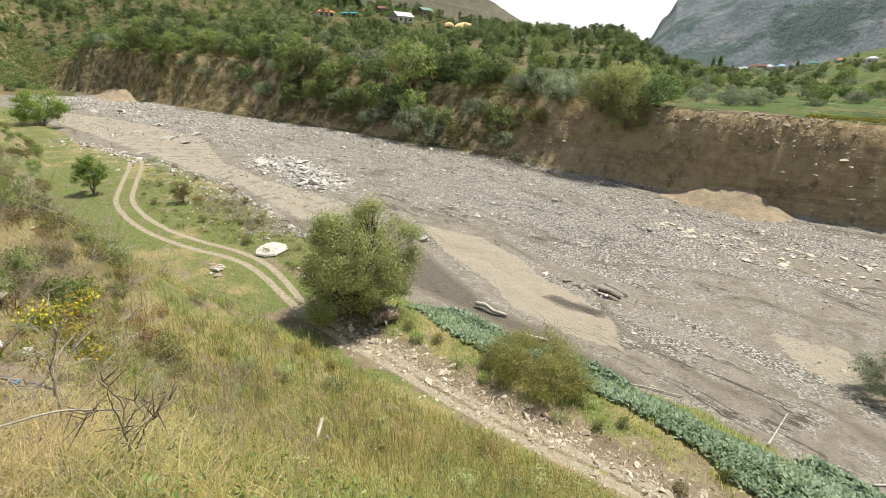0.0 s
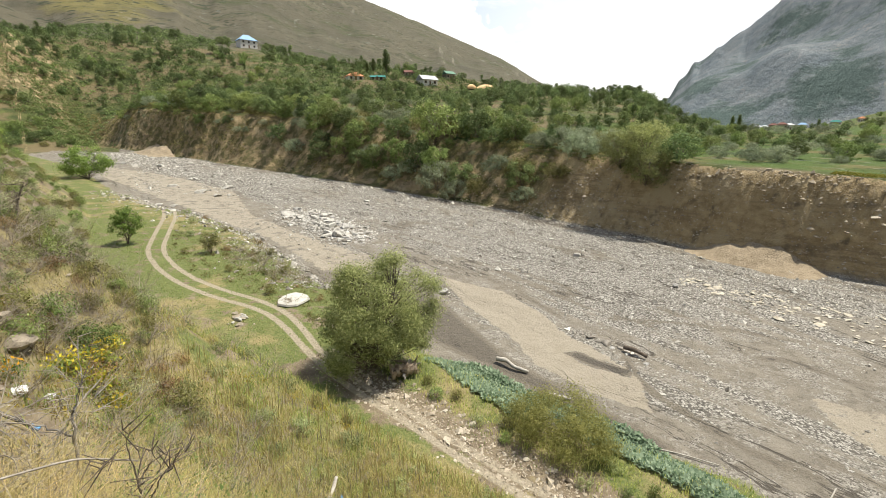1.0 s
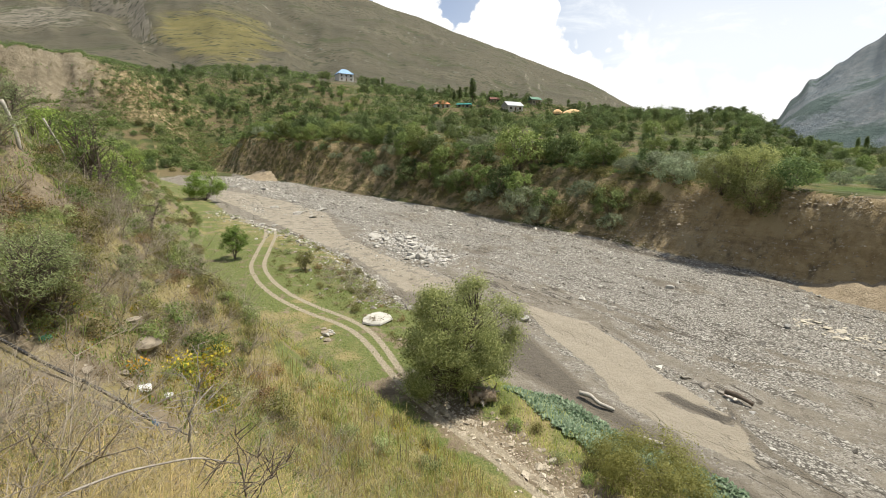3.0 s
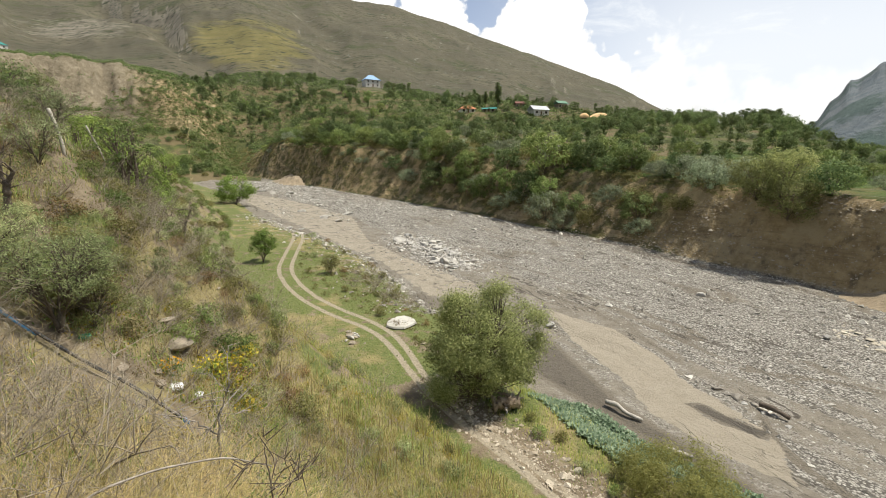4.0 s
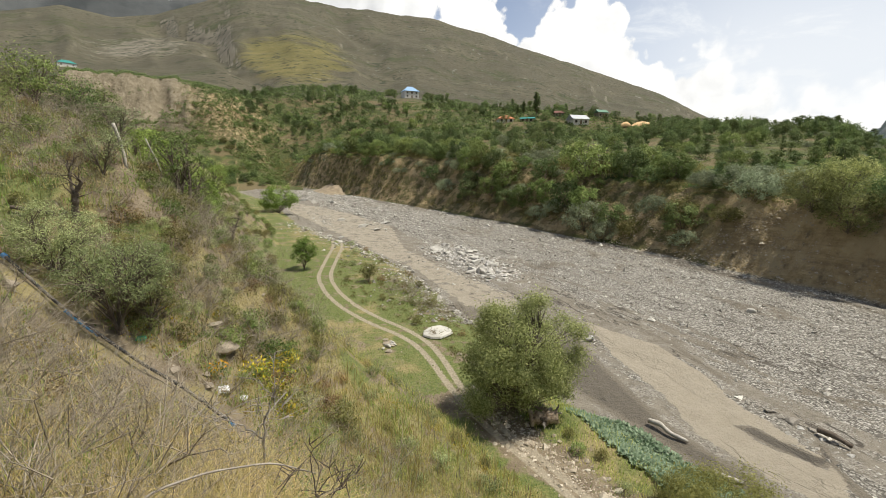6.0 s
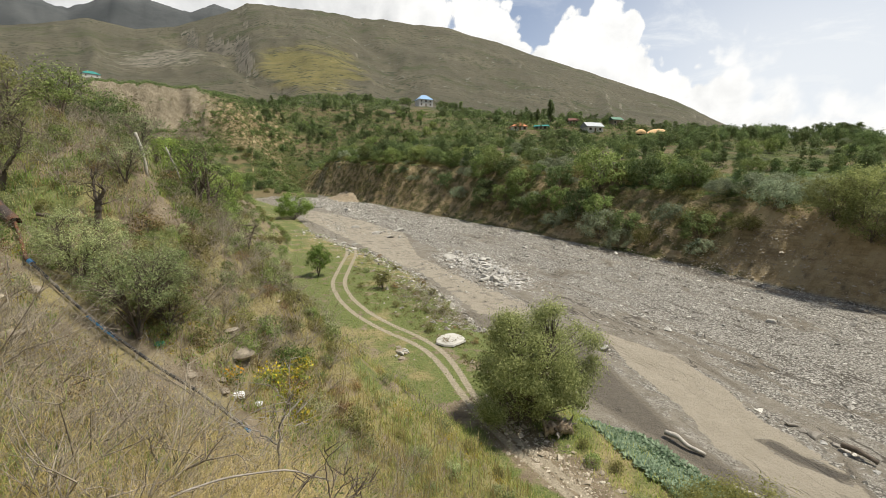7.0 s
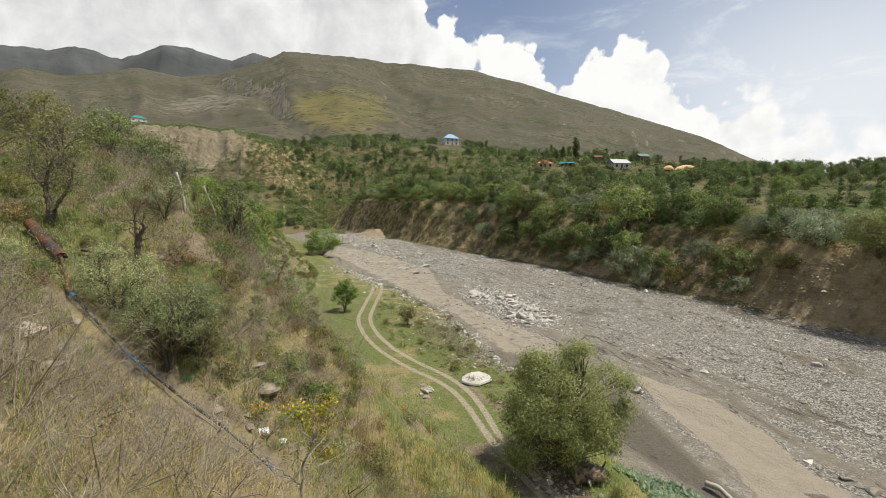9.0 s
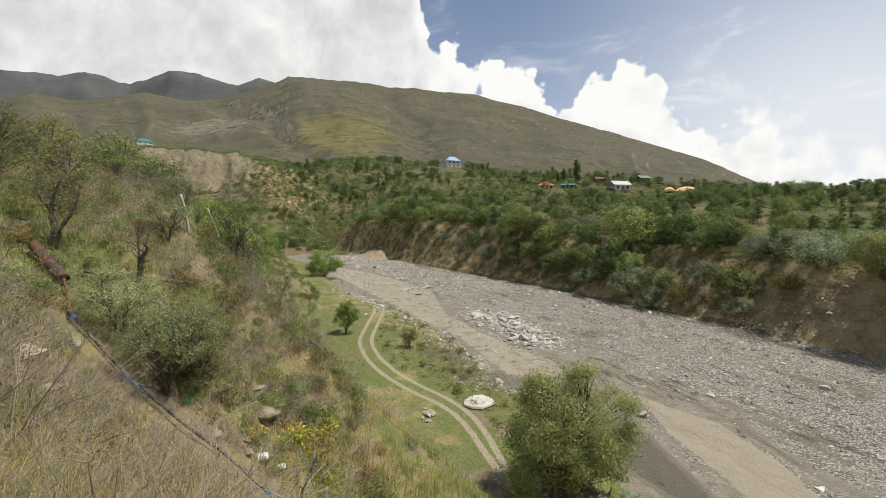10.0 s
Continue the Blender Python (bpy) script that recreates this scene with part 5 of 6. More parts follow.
def low_bush(kind, u, w, turn, size):
    name, label, tall, wide, count, leaf, green = LOW[kind]
    if kind not in low_first:
        low_first[kind] = stand(name, plant_meshes(190 + kind, tall, wide, count, leaf, stems=5, base=0.02, clumps=40, clump=0.09, girth=0.02, slim=0.4, green=green, far=True), spot(u, w, -0.05), label, "bush", "low bushes of the slope", turn, size)
        low_first[kind].scale = (size, size, size)
    else:
        again(low_first[kind], spot(u, w, -0.05), turn, (size, size, size))


def build_low_bushes():
    rng = random.Random(23)
    done = []

    def scatter(n, us, ws, gap, sizes, kinds, test):
        k = 0
        for _ in range(n * 30):
            u, w = rng.uniform(*us), rng.uniform(*ws)
            if not test(u, w) or any((u - a) ** 2 + (w - b) ** 2 < gap * gap for a, b in done):
                continue
            done.append((u, w))
            low_bush(rng.choice(kinds), u, w, rng.uniform(0, 360), rng.uniform(*sizes))
            k += 1
            if k >= n:
                break

    scatter(120, (14.8, 36), (-13, 3.2), 0.9, (0.35, 1.1), (0, 1, 1, 1, 2, 3), lambda u, w: float(toe(u)) - w > 3.5 and not (abs(u - 15 - w * 0.0) < 1.0 and -7 < w < -1))
    scatter(85, (16.5, 34), (-5, 2.4), 0.6, (0.5, 1.25), (1, 2, 2, 0, 1, 3), lambda u, w: float(toe(u)) - w > 3.0)
    scatter(150, (28, 95), (-14, 6), 1.2, (0.6, 1.8), (2, 1, 1, 2, 0), lambda u, w: 0.6 < float(toe(u)) - w < 9)
    scatter(45, (3, 22), (1.0, 11), 1.0, (0.35, 0.8), (0, 0, 1), lambda u, w: float(toe(u)) - w > 0.8 and u + w > 7)
    scatter(26, (34, 80), (8, 19), 1.5, (0.5, 1.2), (0, 1, 3), lambda u, w: w > float(track_w(u)) + 1.5 and w < float(near_edge(u)) - 0.5)
    scatter(16, (-4, 20), (12.5, 18), 1.0, (0.35, 0.8), (1, 2, 0), lambda u, w: w > float(track_w(max(u, 4))) + 1.0)


build_low_bushes()


def reeds(place, seed, label):
    """A tuft of upright green blades."""
    rng = np.random.default_rng(seed)
    n = 260
    az, h = rng.uniform(0, 2 * math.pi, n), rng.uniform(0.5, 1.3, n)
    root = np.stack([rng.normal(0, 0.22, n), rng.normal(0, 0.22, n), np.zeros(n)], 1)
    out = np.stack([np.cos(az), np.sin(az), np.zeros(n)], 1)
    side = np.stack([-np.sin(az), np.cos(az), np.zeros(n)], 1) * 0.018
    tip = root + out * (0.35 * h)[:, None] + np.stack([0 * h, 0 * h, h], 1)
    v = np.stack([root - side, root + side, tip], 1).reshape(-1, 3)
    ob = new("grass_tussock", mesh_of("grass_tussock", v, np.arange(3 * n).reshape(n, 3), [LAWN]))
    ob.location = place
    tagged(ob, label, "grass")


for k, (u, w) in enumerate(((27.5, -1.0), (28.6, -0.4), (30.0, -3.0), (25.6, -0.6))):
    reeds(spot(u, w, -0.05), 171 + k, "tall green grass tussock on the edge of the spur")


# broad-leaved crop along the river's edge
def build_crop():
    rng = np.random.default_rng(181)
    CROP = foliage("crop_leaves", (0.085, 0.150, 0.080), (0.34, 0.43, 0.30), 0.3)
    n = 5000
    u = rng.uniform(-6, 22.5, n)
    lo = np.interp(u, [-6, 2.6, 3.7, 7.3, 12, 14.3, 17.5, 20, 22.5], [17.4, 18.0, 18.6, 18.9, 18.0, 16.7, 16.5, 16.9, 17.2])
    hi = np.interp(u, [-6, -1.5, 0.7, 1.9, 4.2, 7.7, 10.5, 15.3, 20, 22.5], [24, 23.2, 23.5, 21.4, 20.3, 21.4, 22.1, 20.7, 20.2, 18.2])
    w = lo + (hi - lo) * rng.uniform(0, 1, n)
    keep = fbm(u * 0.6, w * 0.6, 2, 78) > -0.75
    x, y = to_xy(u[keep], w[keep])
    z = height(x, y)
    m, per = len(x), 8
    az = rng.uniform(0, 2 * math.pi, (m, per))
    tilt = rng.uniform(0.3, 1.0, (m, per))
    s = rng.uniform(0.09, 0.20, (m, per))
    c = np.stack([x, y, z + 0.05], 1)[:, None]
    way = np.stack([np.cos(az) * np.cos(tilt), np.sin(az) * np.cos(tilt), np.sin(tilt)], -1) * s[..., None]
    side = np.stack([-np.sin(az), np.cos(az), 0 * az], -1) * (0.42 * s)[..., None]
    v = np.stack([c + way * 0.1, c + way + side, c + way * 1.9 - (0, 0, 0.03), c + way - side], 2).reshape(-1, 3)
    tagged(new("leafy_crop", mesh_of("leafy_crop", v, np.arange(m * per * 4).reshape(-1, 4), [CROP])), "bluish green broad-leaved crop beside the river bed", "crop", kind="stuff")


build_crop()
# ---- stones ----
RIVER_STONE = plain("river_stone", (0.26, 0.25, 0.23), (0.42, 0.41, 0.385), 2.0, 0.8, fine=12)
PALE_STONE = plain("pale_stone", (0.36, 0.345, 0.31), (0.50, 0.48, 0.44), 1.5, 0.8, fine=14, bump=0.5)
BROWN_STONE = plain("brown_stone", (0.22, 0.185, 0.14), (0.37, 0.32, 0.25), 1.5, 0.9, fine=12, bump=0.5)
DARK_STONE = plain("dark_stone", (0.16, 0.145, 0.122), (0.28, 0.255, 0.22), 1.5, 0.85, fine=12, bump=0.5)
RUBBLE = plain("rubble", (0.32, 0.275, 0.205), (0.47, 0.42, 0.33), 2.0, 0.95, fine=12)


def varied(name, tones):
    """Stones in one mesh, each of its own tone."""
    m, t, p = material(name)
    g = nd(t, "ShaderNodeNewGeometry")
    r = nd(t, "ShaderNodeValToRGB")
    r.color_ramp.elements[0].color, r.color_ramp.elements[1].color = (*tones[0], 1), (*tones[-1], 1)
    for k, c in enumerate(tones[1:-1]):
        r.color_ramp.elements.new((k + 1) / (len(tones) - 1)).color = (*c, 1)
    t.links.new(g.outputs["Random Per Island"], r.inputs["Fac"])
    c = mixed(t, r.outputs["Color"], (0.12, 0.11, 0.10), grain(t, 14, lo=0.5, hi=0.8))
    t.links.new(c, p.inputs["Base Color"])
    p.inputs["Roughness"].default_value = 0.85
    return m


GRAVEL = varied("gravel", [(0.17, 0.155, 0.130), (0.28, 0.262, 0.228), (0.41, 0.392, 0.35), (0.58, 0.56, 0.505)])
HEAP_GRAVEL = varied("heap_gravel", [(0.28, 0.265, 0.235), (0.40, 0.385, 0.35), (0.54, 0.52, 0.48)])
PALE_GRAVEL = varied("pale_gravel", [(0.26, 0.215, 0.155), (0.38, 0.325, 0.245), (0.52, 0.46, 0.37)])
OCTA = np.array([(1, 0, 0), (0, 1, 0), (-1, 0, 0), (0, -1, 0), (0, 0, 1), (0, 0, -1)], float)
OCTA_F = np.array([(0, 1, 4), (1, 2, 4), (2, 3, 4), (3, 0, 4), (1, 0, 5), (2, 1, 5), (3, 2, 5), (0, 3, 5)])


def pebbles(name, seed, x, y, size, mat, label):
    """Many small stones as one mesh, each a jittered, flattened lump."""
    rng = np.random.default_rng(seed)
    n = len(x)
    z = height(x, y)
    az = rng.uniform(0, 2 * math.pi, n)
    sx, sy, sz = size * rng.uniform(0.7, 1.4, n), size * rng.uniform(0.6, 1.1, n), size * rng.uniform(0.35, 0.8, n)
    k = OCTA[None] * np.stack([sx, sy, sz], 1)[:, None] * rng.uniform(0.7, 1.25, (n, 6, 1)) + rng.normal(0, 0.18, (n, 6, 3)) * size[:, None, None]
    c, s = np.cos(az)[:, None], np.sin(az)[:, None]
    v = np.stack([k[..., 0] * c - k[..., 1] * s + x[:, None], k[..., 0] * s + k[..., 1] * c + y[:, None], k[..., 2] + z[:, None] + 0.15 * sz[:, None]], -1).reshape(-1, 3)
    f = (OCTA_F[None] + 6 * np.arange(n)[:, None, None]).reshape(-1, 3)
    tagged(new(name, mesh_of(name, v, f, [mat])), label, "stones", kind="stuff")


def build_pebbles():
    rng = np.random.default_rng(201)
    n = 120000
    u = -30 + 230 * rng.uniform(0, 1, n) ** 1.25
    lo, hi = near_edge(u) + 0.5, far_foot(u) - 0.3
    w = lo + (hi - lo) * rng.uniform(0, 1, n)
    keep = stoniness(u, w) + 0.35 * fbm(u * 0.7, w * 0.7, 3, 202) + rng.normal(0, 0.34, n) > 0.10
    keep &= polygon_gap(u, w, MUD_POOL) < 0
    u, w = u[keep], w[keep]
    x, y = to_xy(u, w)
    size = np.clip(0.046 * np.exp(rng.normal(0, 0.62, len(x))), 0.022, 0.45) * (0.75 + np.hypot(x, y) / 125)
    pebbles("river_gravel", 203, x, y, size, GRAVEL, "grey and white stones of the river bed")
    # line of stones along the near bank, rubble below the path
    u = rng.uniform(-4, 26, 5200)
    w = track_w(np.maximum(u, 4)) + np.where(u < 4, (4 - u) * 0.3, 0) + 0.75 + rng.normal(0.0, 0.75, len(u))
    x, y = to_xy(u, w)
    pebbles("path_rubble", 204, x, y, np.clip(0.042 * np.exp(rng.normal(0, 0.65, len(x))), 0.02, 0.26), PALE_GRAVEL, "pale broken stones along the path's lower edge")
    u = rng.uniform(38, 104, 3800)
    w = near_edge(u) + 0.8 - np.abs(rng.normal(0, 2.8, len(u)))
    x, y = to_xy(u, w)
    pebbles("bank_stones", 205, x, y, np.clip(0.09 * np.exp(rng.normal(0, 0.6, len(x))), 0.04, 0.45), GRAVEL, "pale stones strewn along the near river bank")
    u = 53 + 22 * rng.uniform(0, 1, 1800) + rng.normal(0, 2.0, 1800)
    x, y = to_xy(u, 29.8 + rng.normal(0, 2.6, 1800))
    pebbles("heap_stones", 210, x, y, np.clip(0.16 * np.exp(rng.normal(0, 0.4, len(x))), 0.06, 0.5), HEAP_GRAVEL, "pale angular stones among the boulders")
    # stones in the face of the far bank
    u = rng.uniform(-30, 75, 7000)
    w = far_foot(u) + rng.uniform(0, 5.5, len(u))
    keep = fbm(u * 0.15, w * 0.8, 3, 206) > -0.15
    x, y = to_xy(u[keep], w[keep])
    pebbles("bank_gravel", 207, x, y, np.clip(0.10 * np.exp(rng.normal(0, 0.5, len(x))), 0.05, 0.45), PALE_GRAVEL, "stones sticking out of the earth bank")
    # loose stones on the dry slope
    x, y, _ = on_slope(3000, 208, 0.1, 9, near=4, reach=40, only=lambda u, w, d: (d > 1) & ((w < 1) | (u > 25)))(rng)
    pebbles("slope_stones", 209, x, y, np.clip(0.05 * np.exp(rng.normal(0, 0.6, len(x))), 0.03, 0.3), PALE_GRAVEL, "loose stones on the dry hillside")


build_pebbles()


def rock_mesh(seed, mat, flat=0.65):
    """A worn, faceted boulder about one metre across."""
    bm = bmesh.new()
    bmesh.ops.create_icosphere(bm, subdivisions=2, radius=0.5)
    off = Vector((seed * 3.1, seed * 1.7, seed * 0.9))
    rng = random.Random(seed)
    cuts = [(Vector((rng.gauss(0, 1), rng.gauss(0, 1), rng.gauss(0, 1))).normalized(), rng.uniform(0.22, 0.40)) for _ in range(11)]
    for v in bm.verts:
        p = v.co * (1 + 0.30 * noise.noise(v.co * 2.2 + off) + 0.12 * noise.noise(v.co * 6 + off))
        for n, d in cuts:
            over = p.dot(n) - d
            if over > 0:
                p -= n * over * 0.97
        v.co = Vector((p.x * 1.15, p.y * 0.95, p.z * flat))
    me = bpy.data.meshes.new("rock")
    bm.to_mesh(me)
    bm.free()
    me.materials.append(mat)
    for f in me.polygons:
        f.use_smooth = False
    return me


pale_rocks = [rock_mesh(k + 1, PALE_STONE) for k in range(4)]
grey_rocks = [rock_mesh(k + 11, RIVER_STONE) for k in range(4)]
brown_rocks = [rock_mesh(k + 21, BROWN_STONE, 0.6) for k in range(3)]
dark_rocks = [rock_mesh(k + 31, DARK_STONE) for k in range(3)]
rocks_rng = random.Random(9)


def rock(meshes, u, w, size, label, group="", sink=0.12, flat=1.0, name="boulder"):
    ob = new(name, rocks_rng.choice(meshes))
    ob.matrix_basis = Matrix.Translation(spot(u, w, size * 0.32 * flat - size * sink)) @ pose(0, 0, 0, rocks_rng.uniform(-14, 14), rocks_rng.uniform(-14, 14), rocks_rng.uniform(0, 360)) @ Matrix.Diagonal((size, size * rocks_rng.uniform(0.75, 1.1), size * flat, 1))
    return tagged(ob, label, "rock", group)


for _ in range(160):
    k = rocks_rng.uniform(0, 1)
    rock(pale_rocks + grey_rocks[:1], 53 + 21 * k + rocks_rng.gauss(0, 1.6), 29.8 + rocks_rng.gauss(0, 1.8), min(2.4, 0.68 * math.exp(rocks_rng.gauss(0, 0.5))), "pale angular boulder in a heap on the river bed", "boulder heap", flat=rocks_rng.uniform(0.45, 0.9))
BAR_STONE = plain("bar_stone", (0.36, 0.32, 0.25), (0.52, 0.475, 0.385), 1.5, 0.85, fine=14, bump=0.5)
bar_rocks = [rock_mesh(k + 41, BAR_STONE, 0.5) for k in range(4)]
for _ in range(260):
    k = rocks_rng.uniform(0, 1)
    rock(bar_rocks, 21 - 26 * k, 50.6 + 2.0 * k + rocks_rng.gauss(0, 0.8 + 2.6 * k), min(1.5, 0.40 * math.exp(rocks_rng.gauss(0, 0.45))), "pale rounded boulder strewn on the gravel bar", "boulders on the gravel bar", flat=rocks_rng.uniform(0.4, 0.75), name="rounded_boulder")
for _ in range(50):
    u = rocks_rng.uniform(0, 170)
    lo, hi = float(near_edge(u)) + 2, float(far_foot(u)) - 1
    rock(grey_rocks + pale_rocks[:2], u, rocks_rng.uniform(lo, hi), min(1.6, 0.35 * math.exp(rocks_rng.gauss(0, 0.4))), "grey boulder lying on the river bed", "scattered river boulders")
for u, w, s in ((112, 18, 2.2), (101, 21, 2.6), (104, 27, 2.4), (96, 23, 2.0), (120, 24, 1.8), (150, 22, 2.8), (160, 14, 2.6), (88, 14, 1.4), (84, 13, 1.2), (90, 12, 1.3)):
    rock(pale_rocks, u, w, s, "large pale flat boulder on the silt", "large flat boulders", flat=0.6)
def flat_rock(place, wide, tall, label, seed):
    """A low flat-topped rock with a broken outline."""
    rng = random.Random(seed)
    bm = bmesh.new()
    rings = []
    for k, (s, z) in enumerate(((1.05, -0.3), (1.0, 0.6), (0.86, 0.95))):
        rng2 = random.Random(seed)
        rings.append([bm.verts.new((math.cos(2 * math.pi * j / 11) * wide / 2 * s * (q := rng2.uniform(0.78, 1.15)), math.sin(2 * math.pi * j / 11) * wide / 2 * s * q, z * tall + rng.uniform(-0.06, 0.06) * tall)) for j in range(11)])
    for a, b in zip(rings, rings[1:]):
        for j in range(11):
            bm.faces.new((a[j], a[(j + 1) % 11], b[(j + 1) % 11], b[j]))
    top = bm.verts.new((0.1, 0, tall * 1.02))
    for j in range(11):
        bm.faces.new((rings[-1][j], rings[-1][(j + 1) % 11], top))
    me = bpy.data.meshes.new("flat_rock")
    bm.to_mesh(me)
    bm.free()
    me.materials.append(plain("white_rock", (0.40, 0.385, 0.345), (0.50, 0.485, 0.44), 1.5, 0.9, fine=2.5, bump=0.4))
    ob = new("flat_rock", me)
    ob.matrix_basis = Matrix.Translation(place) @ pose(0, 0, 0, 4, -2, 20)
    return tagged(ob, label, "rock")


flat_rock(spot(35.4, 13.5, 0.18), 2.6, 0.15, "large flat white rock beside the track", 4)
for _ in range(16):
    rock(brown_rocks + pale_rocks[:1], 34.2 + rocks_rng.gauss(0, 0.7), 8.8 + rocks_rng.gauss(0, 0.45), rocks_rng.uniform(0.25, 0.8), "pale brown stone of a small heap on the grass", "stone heap", flat=0.7)
for u, w, s in ((23.8, 16.2, 0.7), (31, 13.6, 0.7), (20.2, 13.2, 0.4), (19.6, 14.2, 0.45), (18.9, 13.8, 0.3), (18.3, 14.4, 0.5), (17.2, 14.5, 0.5), (16.6, 14.1, 0.35), (15.8, 14.6, 0.4), (14.9, 14.5, 0.55), (14.2, 14.8, 0.35), (13.2, 14.8, 0.35), (11.6, 14.8, 0.35), (9.2, 15.3, 0.4), (7.4, 15.4, 0.35), (5.4, 15.9, 0.4)):
    rock(brown_rocks + bar_rocks[:2], u, w, s, "pale brown rock at the edge of the path", "rocks along the path", sink=0.18, flat=0.75)
for u, w, s in ((19.6, 29.9, 0.45), (19.0, 30.1, 0.6), (18.3, 30.2, 0.9), (17.6, 30.0, 0.5), (17.0, 30.2, 1.2), (16.4, 30.0, 0.55), (16.0, 30.4, 0.8), (15.2, 30.0, 0.6), (14.7, 30.2, 0.7), (14.0, 30.0, 0.4), (13.6, 29.7, 0.5)):
    rock(dark_rocks + grey_rocks[:1], u, w, s, "dark wet boulder half buried beside the mud pool", "row of dark boulders", sink=0.22, flat=0.7)
for u, w, s, label in ((17.4, -1.5, 1.1, "grey-brown boulder under a thorny shrub"), (14.3, -2.6, 0.42, "dark grey rock beside the black pipe"), (15.2, -1.9, 0.35, "flat pale stone on the dry slope"), (14.5, -1.8, 0.4, "flat pale stone on the dry slope"), (15.0, -6.2, 0.6, "pale rock among dry twigs"), (11.6, -5.4, 0.7, "large pale rock among dry grass"), (18.3, -1.9, 0.6, "grey-brown rock on the slope"), (4.9, 6.1, 0.7, "pale rock in the long grass")):
    rock(brown_rocks, u, w, s, label)
for k in range(14):
    rock(brown_rocks, 21 + rocks_rng.uniform(0, 10), rocks_rng.uniform(-2.4, 1.4), rocks_rng.uniform(0.25, 0.55), "weathered brown rock on the edge of the spur", "rocks of the spur")


# ---- earth heap at the foot of the cliff ----
def earth_heap(name, u0, w0, length, depth, tall, label, mat):
    n, m = 48, 22
    uu, ww = np.meshgrid(np.linspace(-1, 1, n), np.linspace(-1, 1, m), indexing="ij")
    u, w = u0 + uu * length / 2, w0 + ww * depth / 2
    x, y = to_xy(u, w)
    lump = tall * np.clip(1 - np.abs(uu) ** 1.4, 0, 1) * np.clip((ww + 1) / 1.6, 0, 1) ** 1.2 * (1 + 0.30 * fbm(u * 0.5, w * 0.5, 4, 211))
    ground = height(x, y)
    base = 0.05 * u
    z = np.maximum(base - 0.4 + lump, ground - 0.5)
    i = np.arange(n * m).reshape(n, m)
    f = np.stack([i[:-1, :-1], i[:-1, 1:], i[1:, 1:], i[1:, :-1]], -1).reshape(-1, 4)[:, ::-1]
    tagged(new(name, mesh_of(name, np.stack([x, y, z], -1).reshape(-1, 3), f, [mat], True)), label, "earth")


SLUMP = plain("slump_earth", (0.23, 0.182, 0.12), (0.33, 0.268, 0.185), 0.8, 0.95, fine=5, bump=0.7, depth=0.1)
earth_heap("slumped_earth", 19.0, 64.6, 17, 6.5, 3.0, "slumped light brown earth at the foot of the cliff", SLUMP)
earth_heap("slumped_earth", 196, 25.5, 40, 10, 3.6, "pale slumped earth and stones at the foot of the bank", SLUMP)

# ---- driftwood, poles and litter ----
GREYWOOD = plain("driftwood", (0.32, 0.295, 0.255), (0.48, 0.45, 0.40), 3, 0.9, fine=20)


def limb(name, points, r0, r1, mat, label, category, sides=8, seed=0, knots=0.25):
    """A bent branch, log or pole along points of the world."""
    rng = np.random.default_rng(seed + 300)
    p = np.asarray([tuple(v) for v in points], float)
    k = np.linspace(0, len(p) - 1, 4 * len(p))
    line = np.stack([np.interp(k, np.arange(len(p)), p[:, i]) for i in range(3)], 1)
    line[1:-1] = (line[:-2] + line[1:-1] * 2 + line[2:]) / 4
    rad = np.linspace(r0, r1, len(line)) * (1 + knots * rng.uniform(-0.5, 0.6, len(line)))
    v, f = tube(line, rad, sides)
    n = len(v)
    v = np.vstack([v, line[0], line[-1]])
    f = list(f.tolist())
    me = bpy.data.meshes.new(name)
    caps = [(n, (j + 1) % sides, j) for j in range(sides)] + [(n + 1, n - sides + j, n - sides + (j + 1) % sides) for j in range(sides)]
    me.from_pydata(v.tolist(), [], f + caps)
    me.materials.append(mat)
    for poly in me.polygons:
        poly.use_smooth = True
    ob = new(name, me)
    return tagged(ob, label, category)


limb("driftwood_log", [spot(19.9, 21.4, 0.30), spot(19.2, 21.6, 0.42), spot(18.5, 21.6, 0.25), spot(17.6, 22.0, 0.16)], 0.17, 0.10, GREYWOOD, "bent grey driftwood log lying on the silt", "log", seed=1)
limb("driftwood_log", [spot(15.3, 21.2, 0.14), spot(14.7, 21.4, 0.2), spot(14.2, 21.9, 0.12)], 0.14, 0.09, GREYWOOD, "short grey driftwood log on the silt", "log", seed=2)
limb("driftwood_pole", [spot(9.2, 21.4, 0.10), spot(7.9, 22.3, 0.10), spot(6.4, 23.1, 0.08)], 0.045, 0.03, GREYWOOD, "long thin grey driftwood pole on the silt", "pole", seed=3)
limb("driftwood_pole", [spot(2.4, 22.6, 0.08), spot(2.4, 24.2, 0.10), spot(2.4, 25.9, 0.08)], 0.045, 0.03, GREYWOOD, "straight pale driftwood pole on the gravel", "pole", seed=4)
limb("driftwood_pole", [spot(-1.2, 23.6, 0.06), spot(-1.9, 24.4, 0.08), spot(-2.2, 25.4, 0.06)], 0.05, 0.03, GREYWOOD, "bent pale driftwood branch on the gravel", "pole", seed=5)
limb("root_log", [spot(15.6, 30.3, 0.3), spot(14.8, 30.3, 0.45), spot(13.9, 30.4, 0.25)], 0.20, 0.12, BARK, "dark rotten root log beside the mud pool", "log", seed=6)
limb("leaning_pole", [spot(30.6, -5.0, -0.1), spot(30.7, -5.2, 1.0), spot(30.8, -5.8, 2.0)], 0.06, 0.04, GREYWOOD, "pale dead stem leaning over the spur", "pole", seed=7)
